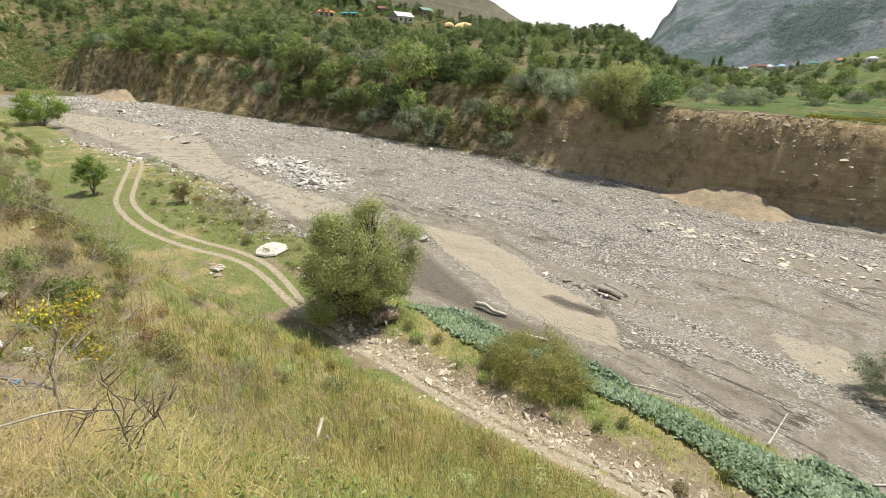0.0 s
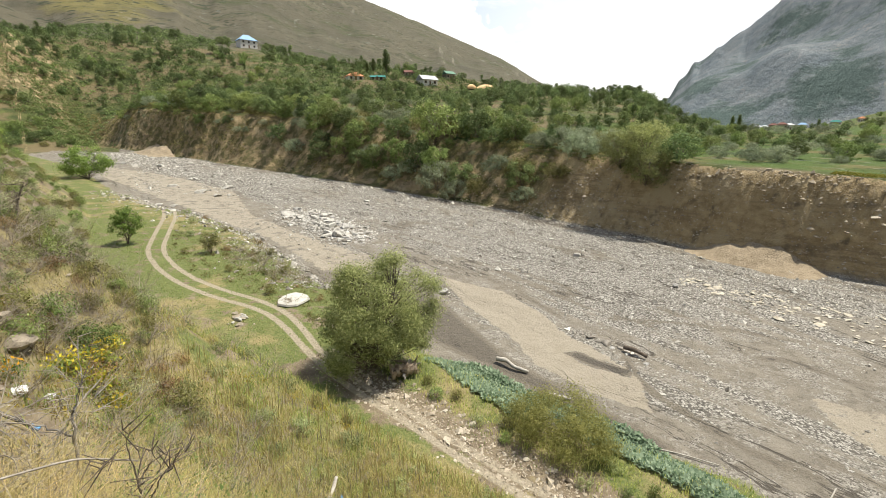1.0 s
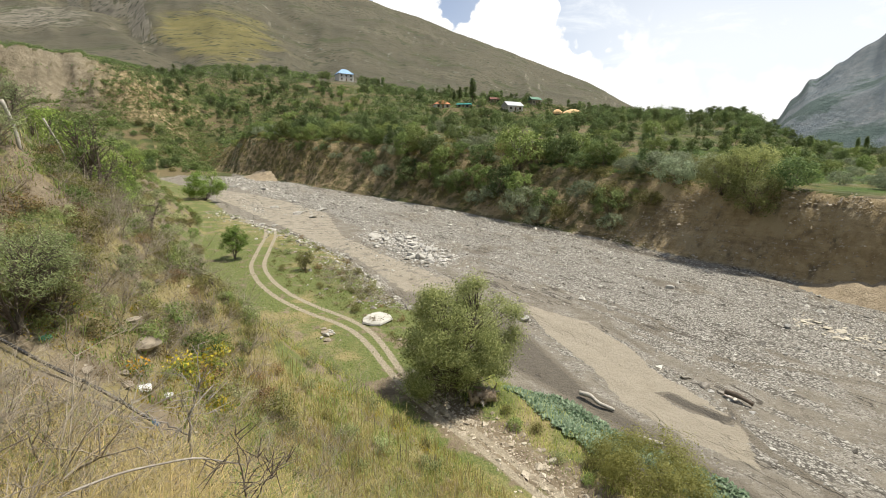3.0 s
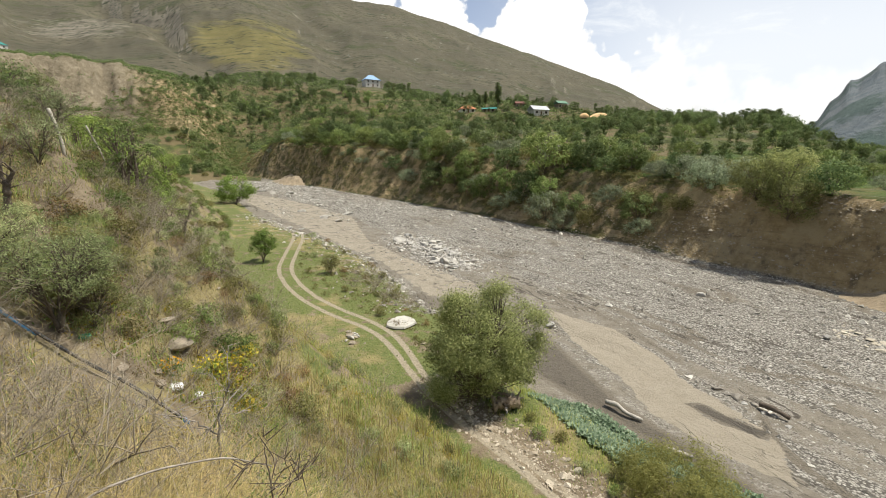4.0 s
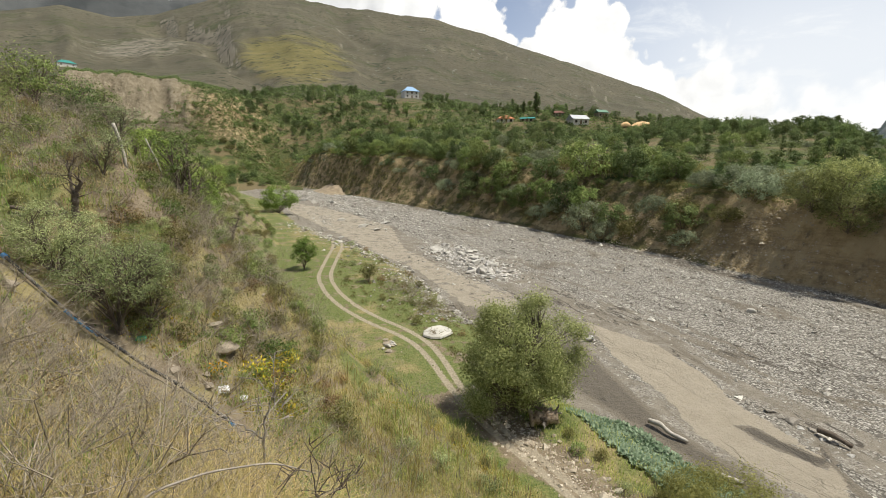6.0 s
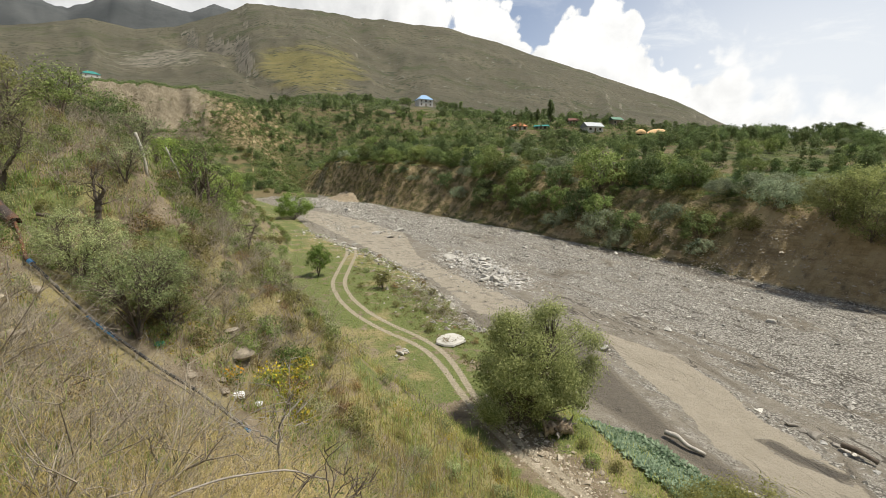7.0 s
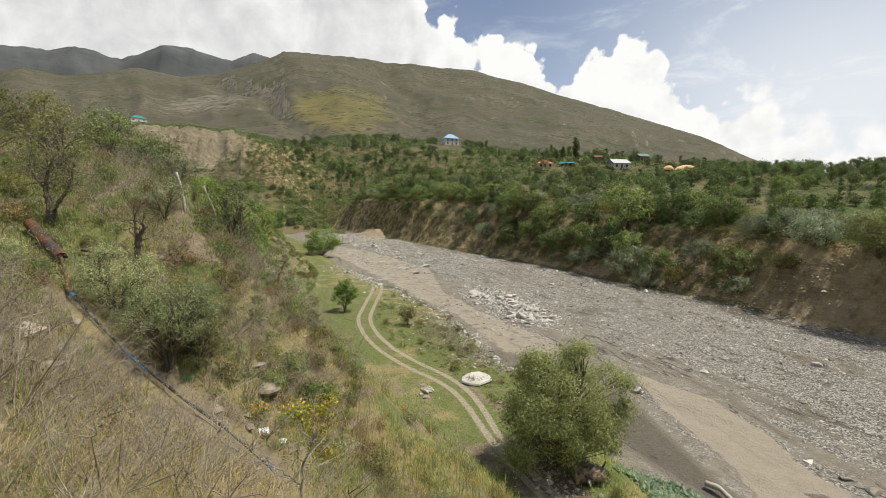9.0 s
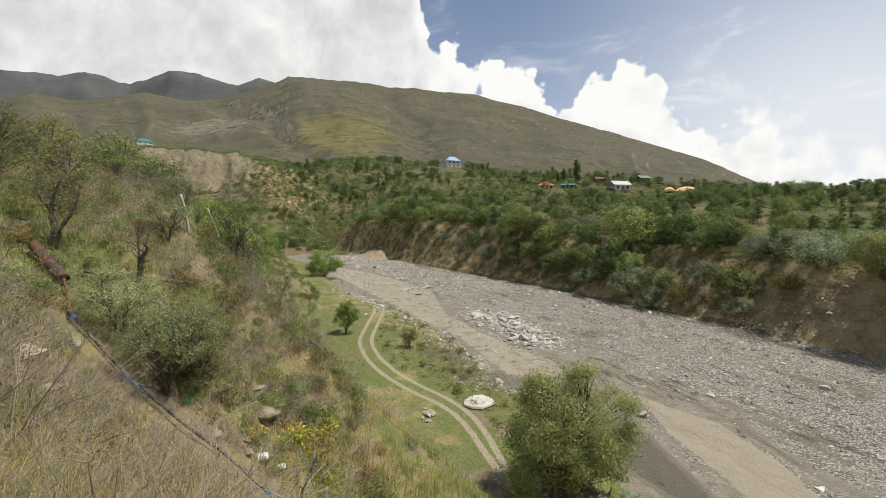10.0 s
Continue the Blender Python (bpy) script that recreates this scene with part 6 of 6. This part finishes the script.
limb("fence_post", [spot(25.2, -5.6, -0.1), spot(25.2, -5.7, 0.8), spot(25.2, -5.95, 1.7)], 0.075, 0.065, GREYWOOD, "pale weathered post leaning on the terrace", "post", seed=8)
limb("wooden_bar", [spot(20.4, -8.1, 0.25), spot(20.8, -7.0, 0.2)], 0.07, 0.07, BARK, "dark wooden bar lying among dry twigs", "bar", seed=9)
limb("dead_root", [spot(23.6, -0.4, 0.3), spot(23.8, 0.3, 0.5), spot(24.0, 0.9, 0.4)], 0.15, 0.06, BARK, "dark broken root sticking out of the spur", "root", seed=10)
limb("dead_branch", [(-4.1, 3.9, 12.2), (-3.49, 4.28, 12.72), (-3.09, 4.69, 12.69), (-2.57, 5.22, 12.48), (-2.16, 5.61, 12.07)], 0.017, 0.008, DEADWOOD, "grey dead branch reaching over the dry grass", "branch", 6, seed=13)
limb("short_log", [spot(10.4, 4.6, 0.1), spot(10.6, 4.9, 0.35), spot(10.9, 5.2, 0.7)], 0.07, 0.05, GREYWOOD, "pale broken stick in the long grass", "stick", seed=14)
limb("stick", [spot(6.2, 12.4, 0.0), spot(6.1, 12.5, 0.5), spot(6.0, 12.7, 0.9)], 0.03, 0.02, GREYWOOD, "pale stick standing in the grass", "stick", 6, seed=15)
for k, (u, w, s) in enumerate(((6.8, -2.6, 1.0), (8.4, -4.4, 1.2), (7.2, -6.0, 1.1), (10.5, -6.6, 1.3), (5.6, -4.2, 0.9), (8.6, -2.8, 0.9), (9.6, -4.8, 1.1), (10.8, -3.4, 0.9), (6.4, -5.4, 1.0), (8.0, -7.2, 1.2), (11.4, -5.0, 1.1), (13.2, -6.2, 1.2), (5.2, -1.8, 0.8), (12.0, 0.6, 1.0), (19.5, 6.0, 0.9), (24, 5.6, 1.0), (22, 7.4, 1.0), (12.5, -7.8, 1.4), (9.6, -8.6, 1.3), (17.6, -1.0, 1.2), (19.2, -2.2, 1.1))):
    bare_shrub(k % 3, spot(u, w, -0.05), 70 * k, s, "leafless grey thorny shrub on the dry slope")

hero = thing("thorn_bush", "tangled leafless grey thorn bush on the dry slope", "shrub")
hero.matrix_basis = Matrix.Translation(spot(7.3, -1.7, -0.05)) @ pose(0, 0, 0, 0, 0, 30)
part("twig_growth", twig_mesh(301, 1.75, 2.2, 7, 4, 0.022), hero)
hero = thing("thorn_bush", "sparse leafless grey thorn bush on the grassy slope", "shrub")
hero.matrix_basis = Matrix.Translation(spot(5.3, -2.3, -0.05)) @ pose(0, 0, 0, 0, 0, 200)
part("twig_growth", twig_mesh(302, 1.3, 1.2, 4, 3, 0.018), hero)

# the black water pipe with blue couplings, and the rusty one above it
BLACK = plain("black_plastic", (0.018, 0.018, 0.02), (0.05, 0.05, 0.05), 3, 0.42, bump=0.05, stain=(0.16, 0.14, 0.11))
BLUE = plain("blue_plastic", (0.03, 0.16, 0.40), (0.06, 0.26, 0.52), 3, 0.45, bump=0.05)
RUSTY = plain("rust", (0.10, 0.045, 0.022), (0.22, 0.095, 0.045), 3, 0.8, 0.25, 0.4, stain=(0.06, 0.045, 0.04))


def pipe_line(pts, r, mat, name, parent, label="", sides=12):
    k = np.linspace(0, len(pts) - 1, 5 * len(pts))
    line = np.stack([np.interp(k, np.arange(len(pts)), [p[i] for p in pts]) for i in range(3)], 1)
    for _ in range(3):
        line[1:-1] = (line[:-2] + 2 * line[1:-1] + line[2:]) / 4
    v, f = tube(line, np.full(len(line), r), sides)
    return part(name, mesh_of(name, v, f, [mat], True), parent, label)


pipe = thing("water_pipe", "black plastic water pipe with blue couplings on the slope", "pipe")
pipe_line([spot(16.6, -6.9, 0.26), spot(16.0, -6.2, 0.18), spot(15.4, -5.5, 0.19), spot(14.8, -4.3, 0.22), spot(14.0, -3.2, 0.22), spot(13.2, -2.2, 0.22), spot(12.5, -1.0, 0.18)], 0.045, BLACK, "tube", pipe)
pipe_line([spot(15.25, -5.2, 0.198), spot(15.0, -4.7, 0.21), spot(14.85, -4.4, 0.218)], 0.062, BLUE, "sleeve", pipe, "blue plastic sleeve")
pipe_line([spot(16.62, -6.92, 0.26), spot(16.52, -6.8, 0.25)], 0.075, BLUE, "coupling", pipe, "pale blue coupling")
pipe_line([spot(12.58, -1.13, 0.187), spot(12.5, -1.0, 0.18)], 0.056, BLUE, "coupling", pipe, "pale blue coupling")
old = thing("rusty_pipe", "short rusty iron pipe lying on the terrace", "pipe")
pipe_line([spot(21.2, -10.0, 0.32), spot(20.4, -9.2, 0.30), spot(19.4, -8.3, 0.26)], 0.19, RUSTY, "tube", old, sides=16)
pipe_line([spot(20.5, -9.3, 0.30), spot(20.3, -9.1, 0.30)], 0.215, RUSTY, "flange", old, sides=16)
pipe_line([spot(19.4, -8.3, 0.26), spot(18.2, -7.7, 0.2), spot(16.7, -7.0, 0.2)], 0.05, RUSTY, "branch_pipe", old, "thin rusty pipe")


def crumpled(name, place, size, mat, label, category, seed):
    bm = bmesh.new()
    bmesh.ops.create_icosphere(bm, subdivisions=3, radius=size)
    for v in bm.verts:
        q = v.co / size * 2.2 + Vector((seed, 0, 0))
        v.co *= 0.8 + 0.55 * noise.noise(q) + 0.25 * noise.noise(q * 3)
        v.co.z *= 0.5
    me = bpy.data.meshes.new(name)
    bm.to_mesh(me)
    bm.free()
    me.materials.append(mat)
    ob = new(name, me)
    ob.location = place + Vector((0, 0, size * 0.3))
    return tagged(ob, label, category)


WHITE_PLASTIC = plain("white_plastic", (0.62, 0.64, 0.66), (0.8, 0.8, 0.8), 5, 0.4, bump=0.1)
GREEN_PLASTIC = plain("green_plastic", (0.02, 0.16, 0.09), (0.04, 0.28, 0.16), 5, 0.35, bump=0.1)
crumpled("plastic_bag", spot(14.8, -1.45), 0.24, WHITE_PLASTIC, "crumpled white plastic bag on the slope", "litter", 1)
crumpled("plastic_bag", spot(15.0, -0.9), 0.15, WHITE_PLASTIC, "small crumpled white plastic bag in the weeds", "litter", 2)
crumpled("plastic_wrapper", spot(15.6, -3.6), 0.18, GREEN_PLASTIC, "crumpled green plastic under the buckthorn", "litter", 3)
crumpled("plastic_wrapper", spot(10.6, 5.2, 0.1), 0.07, BLUE, "small blue plastic scrap in the grass", "litter", 4)


def slab(name, place, size, turn, tilt, mat, label, category):
    bm = bmesh.new()
    bmesh.ops.create_cube(bm, size=1.0)
    bmesh.ops.scale(bm, vec=size, verts=bm.verts)
    bmesh.ops.bevel(bm, geom=bm.edges[:], offset=0.012, segments=2, affect="EDGES")
    me = bpy.data.meshes.new(name)
    bm.to_mesh(me)
    bm.free()
    me.materials.append(mat)
    ob = new(name, me)
    ob.matrix_basis = Matrix.Translation(place) @ pose(0, 0, 0, tilt, 0, turn)
    return tagged(ob, label, category)


CLAY = plain("clay", (0.24, 0.17, 0.11), (0.34, 0.25, 0.17), 5, 0.9)
slab("brick", spot(8.2, -1.5, 0.08), (0.34, 0.2, 0.14), 40, 8, DARK_STONE, "dark stone block lying on the dry grass", "block")
slab("brick", spot(8.9, -1.5, 0.08), (0.36, 0.22, 0.12), 20, 12, CLAY, "worn orange clay block on the dry grass", "block")

# old gnarled trees with dark crooked trunks
def gnarled(u, w, forks, label, seed, count, leaf, green, category="tree", twigs=7, reach=0.75, bark=BARK):
    """A crooked trunk that forks low; each fork ends in twigs and sprays of leaves. forks: points over the foot."""
    rng = np.random.default_rng(seed)
    e = thing("gnarled_tree" if count else "dead_tree", label, category)
    e.location = spot(u, w, -0.08)
    wood, tips = [], []
    for pts, r0 in forks:
        p = np.array(pts, float)
        k = np.linspace(0, len(p) - 1, 5 * len(p))
        line = np.stack([np.interp(k, np.arange(len(p)), p[:, i]) for i in range(3)], 1)
        line[1:-1] = (line[:-2] + 2 * line[1:-1] + line[2:]) / 4
        line += rng.normal(0, 0.012, line.shape)
        wood.append(tube(line, np.linspace(r0, r0 * 0.3, len(line)) * rng.uniform(0.8, 1.25, len(line)), 7))
        for _ in range(twigs * 2):
            j = rng.integers(len(line) // 2, len(line))
            way = rng.normal(0, 0.7, 3) + (0, 0, 0.45)
            way /= np.linalg.norm(way)
            a = line[j] + way * reach * rng.uniform(0.5, 1.2) * np.linspace(0, 1, 5)[:, None] + rng.normal(0, 0.03, (5, 3)) * np.linspace(0, 1, 5)[:, None]
            wood.append(tube(a, np.linspace(r0 * 0.22, 0.006, 5), 4))
            for _ in range(3):
                b = a[rng.integers(2, 5)] + (way + rng.normal(0, 0.7, 3)) * reach * 0.4 * np.linspace(0, 1, 4)[:, None]
                wood.append(tube(b, np.linspace(0.009, 0.004, 4), 3))
                tips.append(b[2:])
    part("trunk", mesh_of("trunk", *joined(wood), [bark], True), e)
    if count:
        tips = np.concatenate(tips)
        c = tips[rng.integers(0, len(tips), count)] + rng.normal(0, 0.12, (count, 3))
        part("crown", mesh_of("crown", *leaves(rng, c, leaf, 0.35, 0.1), [green]), e)


gnarled(21.8, -9.6, [([(0, 0, 0), (-0.1, 0.1, 0.8), (-0.35, 0.2, 1.5), (-0.25, 0.2, 2.2), (0.1, 0.1, 2.6)], 0.15), ([(0, 0, 0.1), (0.3, 0, 0.9), (0.8, 0.1, 1.6), (1.1, 0.1, 2.5)], 0.10), ([(-0.3, 0.2, 1.5), (-0.9, 0.3, 2.0), (-1.3, 0.3, 2.7)], 0.07)],
        "old gnarled tree with a dark forked trunk and sparse grey-green leaves", 401, 2600, 0.05, BUCK)
gnarled(22.6, -12.6, [([(0, 0, 0), (0.1, 0.1, 1.2), (-0.1, 0.2, 2.2), (0.2, 0.2, 3.2)], 0.14), ([(0.1, 0.1, 1.0), (0.8, 0.2, 1.9), (1.2, 0.2, 2.9)], 0.09)],
        "dark-stemmed old tree with sparse olive leaves", 402, 2600, 0.05, GROVE)
gnarled(21.1, -6.5, [([(0, 0, 0), (0.02, 0, 0.6), (0.12, 0, 1.1), (0.42, 0, 1.5)], 0.17), ([(0.05, 0, 0.8), (-0.1, 0.1, 1.5), (-0.15, 0.1, 2.3)], 0.07)],
        "dark broken dead trunk with bare grey twigs", 403, 0, 0, None, "trunk", 6)
gnarled(29.6, -3.8, [([(0, 0, 0), (0.1, 0, 0.8), (0.2, 0, 1.7), (0.15, 0, 2.9)], 0.12), ([(0.08, 0, 0.6), (0.5, 0.1, 1.3), (0.8, 0.1, 2.0)], 0.07), ([(0.2, 0, 1.6), (-0.3, 0, 2.5), (-0.5, 0, 3.3)], 0.06)],
        "dark half-dead tree with bare twigs and few leaves", 404, 420, 0.06, GREEN, "tree", 7, 0.8)
gnarled(25.8, -1.6, [([(0, 0, 0), (0.1, 0, 0.6), (0.3, 0, 1.2), (0.6, 0, 1.9)], 0.09), ([(0.05, 0, 0.4), (-0.3, 0, 1.0), (-0.4, 0, 1.6)], 0.06)],
        "dark dead shrub stem with grey twigs on the spur", 405, 0, 0, None, "trunk", 6, 0.7)
gnarled(8.9, -0.3, [([(0, 0, 0), (0.02, 0, 0.7), (0.1, 0, 1.5), (0.35, 0, 2.1)], 0.032), ([(0.05, 0, 1.0), (-0.5, 0, 1.35), (-1.1, -0.1, 1.5)], 0.02)],
        "slim leafless dark sapling on the dry slope", 406, 0, 0, None, "sapling", 8, 0.6, DEADWOOD)
gnarled(5.6, 0.4, [([(0, 0, 0), (-0.02, 0, 0.4), (-0.05, 0.02, 0.9), (-0.1, 0.02, 1.35)], 0.019), ([(-0.02, 0, 0.4), (0.15, 0.05, 0.75), (0.42, 0.1, 1.1)], 0.012)],
        "slim leafless dark sapling beside dry straw", 407, 0, 0, None, "sapling", 4, 0.4)

# the torn root stock under the willow
stock = limb("root_stock", [spot(20.9, 13.5, 0.45), spot(20.6, 14.2, 0.55), spot(20.4, 14.9, 0.5)], 0.40, 0.30, plain("root_wood", (0.22, 0.16, 0.11), (0.46, 0.38, 0.28), 3, 0.9, fine=10, bump=0.8, depth=0.06), "thick torn brown root stock below the willow", "stump", 10, 20, 0.7)
rng = np.random.default_rng(77)
for k in range(9):
    a = np.array(spot(20.7, 14.2, 0.5)) + rng.normal(0, 0.34, 3) * (1, 1, 0.6)
    way = rng.normal(0, 1, 3) * (1, 1, 0.6) + (0, 0, 0.25)
    line = a + way / np.linalg.norm(way) * rng.uniform(0.5, 0.95) * np.linspace(0, 1, 5)[:, None] + rng.normal(0, 0.04, (5, 3))
    part("root", mesh_of("root", *tube(line, np.linspace(0.11, 0.03, 5), 6), [DEADWOOD if k % 2 else BARK], True), stock)

# yellow flowering plants below the pipe
def flower_plant(u, w, size, count, leaf, mats, label, seed, tall=0.7):
    rng = np.random.default_rng(seed)
    e = thing("flowering_plant", label, "plant", "flowering plants")
    e.location = spot(u, w, -0.02)
    stems = [tube(np.linspace(0, 1, 4)[:, None] * (rng.normal(0, 0.3) * size, rng.normal(0, 0.3) * size, size * tall * rng.uniform(0.6, 1.2)), np.array([0.012, 0.01, 0.008, 0.004]), 4) for _ in range(9)]
    part("stem", mesh_of("stem", *joined(stems), [STALK], True), e)
    for name, mat, k in zip(("foliage", "blossom"), mats, (1.0, 0.4)):
        n = int(count * k)
        c = rng.normal(0, 1, (n, 3)) * size * (0.36, 0.36, 0.22) + (0, 0, size * tall * (0.55 if name == "foliage" else 0.85))
        c[:, 2] = np.maximum(c[:, 2], 0.05)
        part(name, mesh_of(name, *leaves(rng, c, leaf, 0.55, -0.3), [mat]), e, "yellow blossom" if name == "blossom" else "")


LIME = foliage("lime_leaves", (0.20, 0.26, 0.05), (0.42, 0.44, 0.11), 0.42)
ORANGE_BLOOM = foliage("orange_bloom", (0.55, 0.28, 0.02), (0.75, 0.45, 0.03))
flower_plant(15.4, -1.6, 0.5, 90, 0.06, (GREEN, ORANGE_BLOOM), "orange flowering plant beside the plastic bag", 221, 1.0)
for k, (u, w, s) in enumerate(((16.9, -0.5, 0.8), (16.2, 0.1, 0.75), (15.2, 0.4, 0.6), (17.8, 0.2, 0.7), (19.2, 0.6, 0.6))):
    flower_plant(u, w, s, 330, 0.075, (LIME, YELLOW_LEAF), "leafy plant with yellow leaves on the slope", 222 + k)
# ---- houses across the valley ----
def paint(name, c, rough=0.6, metal=0.0):
    return plain(name, [v * 0.9 for v in c], c, 0.6, rough, metal, 0.15, 0.02, 3.0)


WALL_WHITE = paint("white_wall", (0.66, 0.65, 0.62), 0.9)
WALL_STONE = paint("stone_wall", (0.33, 0.29, 0.24), 0.95)
SHEETS = {k: paint(k + "_sheet", c, 0.85) for k, c in dict(blue=(0.26, 0.42, 0.66), orange=(0.58, 0.24, 0.12), grey=(0.50, 0.53, 0.56), teal=(0.03, 0.22, 0.20), red=(0.16, 0.065, 0.05), green=(0.13, 0.25, 0.18), canvas=(0.72, 0.48, 0.24)).items()}
PANE = plain("window_glass", (0.03, 0.035, 0.04), (0.05, 0.055, 0.06), 1, 0.15, bump=0.0)
JOINERY = paint("joinery", (0.16, 0.10, 0.06), 0.7)


def block(size, at=(0, 0, 0), bevel=0.0):
    bm = bmesh.new()
    bmesh.ops.create_cube(bm, size=1.0)
    bmesh.ops.scale(bm, vec=size, verts=bm.verts)
    bmesh.ops.translate(bm, vec=at, verts=bm.verts)
    return bm


def shell(name, bm, mat, parent, label=""):
    me = bpy.data.meshes.new(name)
    bm.to_mesh(me)
    bm.free()
    me.materials.append(mat)
    return part(name, me, parent, label)


def roof_bm(w, d, h, z, hip, over=0.5, thick=0.12):
    bm = bmesh.new()
    W, D = w / 2 + over, d / 2 + over
    r = max(W - D * 0.9, 0.3) if hip else W
    for dz in (0, thick):
        for p in ((-W, -D, z), (W, -D, z), (W, D, z), (-W, D, z), (-r, 0, z + h), (r, 0, z + h)):
            bm.verts.new((p[0], p[1], p[2] + dz))
    bm.verts.ensure_lookup_table()
    v = bm.verts
    tops = [(0, 1, 5, 4), (2, 3, 4, 5), (1, 2, 5), (3, 0, 4)]
    for f in tops:
        bm.faces.new([v[i + 6] for i in f])
        bm.faces.new([v[i] for i in reversed(f)])
    for a, b in ((0, 1), (1, 2), (2, 3), (3, 0)):
        bm.faces.new([v[a], v[b], v[b + 6], v[a + 6]])
    return bm


def house(yaw, r, w, d, h, roof, label, turn=0.0, hip=True, wall=WALL_WHITE, pitch=0.35, group="houses across the valley", storeys=1):
    x, y = -math.sin(radians(yaw)) * r, math.cos(radians(yaw)) * r
    e = thing("house", label, "house", group)
    base = float(min(height(x + a, y + b) for a in (-w / 3, w / 3) for b in (-d / 3, d / 3)))
    e.matrix_basis = Matrix.Translation((x, y, base)) @ pose(0, 0, 0, 0, 0, yaw + turn)
    shell("wall", block((w, d, h + 1.0), (0, 0, h / 2 - 0.5)), wall, e)
    shell("roof", roof_bm(w, d, d * pitch, h + 0.02, hip), SHEETS[roof], e)
    for s in range(storeys):
        for k in range(3):
            wx = (k - 1) * w / 3.2
            wz = h * (s + 0.55) / storeys
            if s == 0 and k == 1:
                shell("door", block((1.0, 0.12, 2.0), (wx, -d / 2 - 0.03, 1.0)), JOINERY, e)
                continue
            win = shell("window", block((1.3, 0.10, 1.3), (wx, -d / 2 - 0.02, wz)), JOINERY, e)
            shell("pane", block((1.05, 0.06, 1.05), (wx, -d / 2 - 0.06, wz)), PANE, win)
    return e


house(7.3, 388, 12, 9, 5.2, "blue", "white house with a pale blue hipped metal roof", 20, pitch=0.45, storeys=2)
house(-4.0, 262, 8, 6.5, 1.9, "orange", "low house with an orange metal roof", 15)
house(-6.7, 262, 7, 4.5, 1.4, "teal", "low shed with a teal sheet roof", -10, False, WALL_STONE, 0.22)
house(-12.4, 264, 9, 7, 2.6, "grey", "white house with a light grey sheet roof", 30, False)
house(-10.3, 276, 5, 4, 2.0, "red", "small stone house with a dull red roof", 10, False, WALL_STONE)
house(-14.9, 286, 6, 5, 2.8, "green", "stone house with a pale green roof", 35, False, WALL_STONE)
house(41.2, 640, 16, 10, 4, "teal", "long house with a teal roof on the plateau", 10)
for yaw, r, w, roof, label, turn in ((-46.3, 520, 11, "teal", "village house with a teal roof", 10), (-47.6, 505, 10, "grey", "village house with a pale grey roof", -20), (-48.2, 490, 9, "grey", "village house with a pale grey roof", 30), (-48.9, 500, 11, "red", "village house with a dull red roof", 0), (-49.6, 485, 10, "red", "brown village house with a dull red roof", 15),
                                     (-50.3, 520, 12, "green", "village house with a pale green roof", -10), (-50.2, 470, 9, "grey", "village house with a pale grey roof", 25), (-51.2, 500, 10, "blue", "village house with a blue roof", 5), (-53.6, 560, 14, "teal", "large village house with a teal roof", 10), (-55.4, 560, 9, "orange", "village house with an orange roof", 0), (-57.6, 530, 11, "grey", "village house with a grey roof", 20)):
    house(yaw, 1.15 * r + 40 * math.sin(7 * yaw), w * 0.68, 4.8, 3.4 + 1.0 * math.sin(11 * yaw), roof, label, turn, True, WALL_STONE if roof == "red" else WALL_WHITE, 0.4, "houses of the village")


def tent(yaw, r, w, d, h, label):
    """A large ridge tent with rounded eaves."""
    x, y = -math.sin(radians(yaw)) * r, math.cos(radians(yaw)) * r
    e = thing("tent", label, "tent")
    e.matrix_basis = Matrix.Translation((x, y, float(height(x, y)))) @ pose(0, 0, 0, 0, 0, yaw + 12)
    rows, cols = 9, 13
    a = np.linspace(0, math.pi, cols)
    xs = np.linspace(-1, 1, rows)
    v = [(s * w / 2, -math.cos(t) * d / 2, h * math.sin(t) ** 0.75 * (1 - 0.45 * abs(s) ** 2.2)) for s in xs for t in a]
    i = np.arange(rows * cols).reshape(rows, cols)
    f = np.stack([i[:-1, :-1], i[1:, :-1], i[1:, 1:], i[:-1, 1:]], -1).reshape(-1, 4)
    part("canopy", mesh_of("canopy", v, f, [SHEETS["canvas"]], True), e)
    for s in (-1, 1):
        ring = [(s * w / 2, -math.cos(t) * d / 2, h * math.sin(t) ** 0.75 * 0.55) for t in a]
        me = bpy.data.meshes.new("end_wall")
        me.from_pydata(ring, [], [list(range(cols))])
        me.materials.append(SHEETS["canvas"])
        part("end_wall", me, e)


tent(-19.3, 268, 10.5, 9, 4.2, "large orange-yellow canvas tent")
tent(-17.6, 268, 4.5, 4, 2.6, "small pale canvas tent")

# slender poplars
POPLAR = plant_meshes(231, 9.0, 2.0, 5200, 0.17, stems=1, base=0.03, clumps=70, clump=0.16, girth=0.014, shell=0.1, green=DARK, droop=-0.6)
for yaw, r, s in ((-7.7, 274, 1.65), (-6.2, 276, 1.0), (-5.5, 278, 0.75), (-43.4, 470, 1.3), (-45.4, 500, 1.5), (-46.0, 500, 1.6), (-52.4, 480, 1.0), (-37.0, 420, 1.1), (-12.2, 300, 0.5)):
    x, y = -math.sin(radians(yaw)) * r, math.cos(radians(yaw)) * r
    stand("poplar", POPLAR, Vector((x, y, float(height(x, y)) - 0.2)), "tall slender dark poplar near the houses", "tree", "poplars", 40 * r, s)
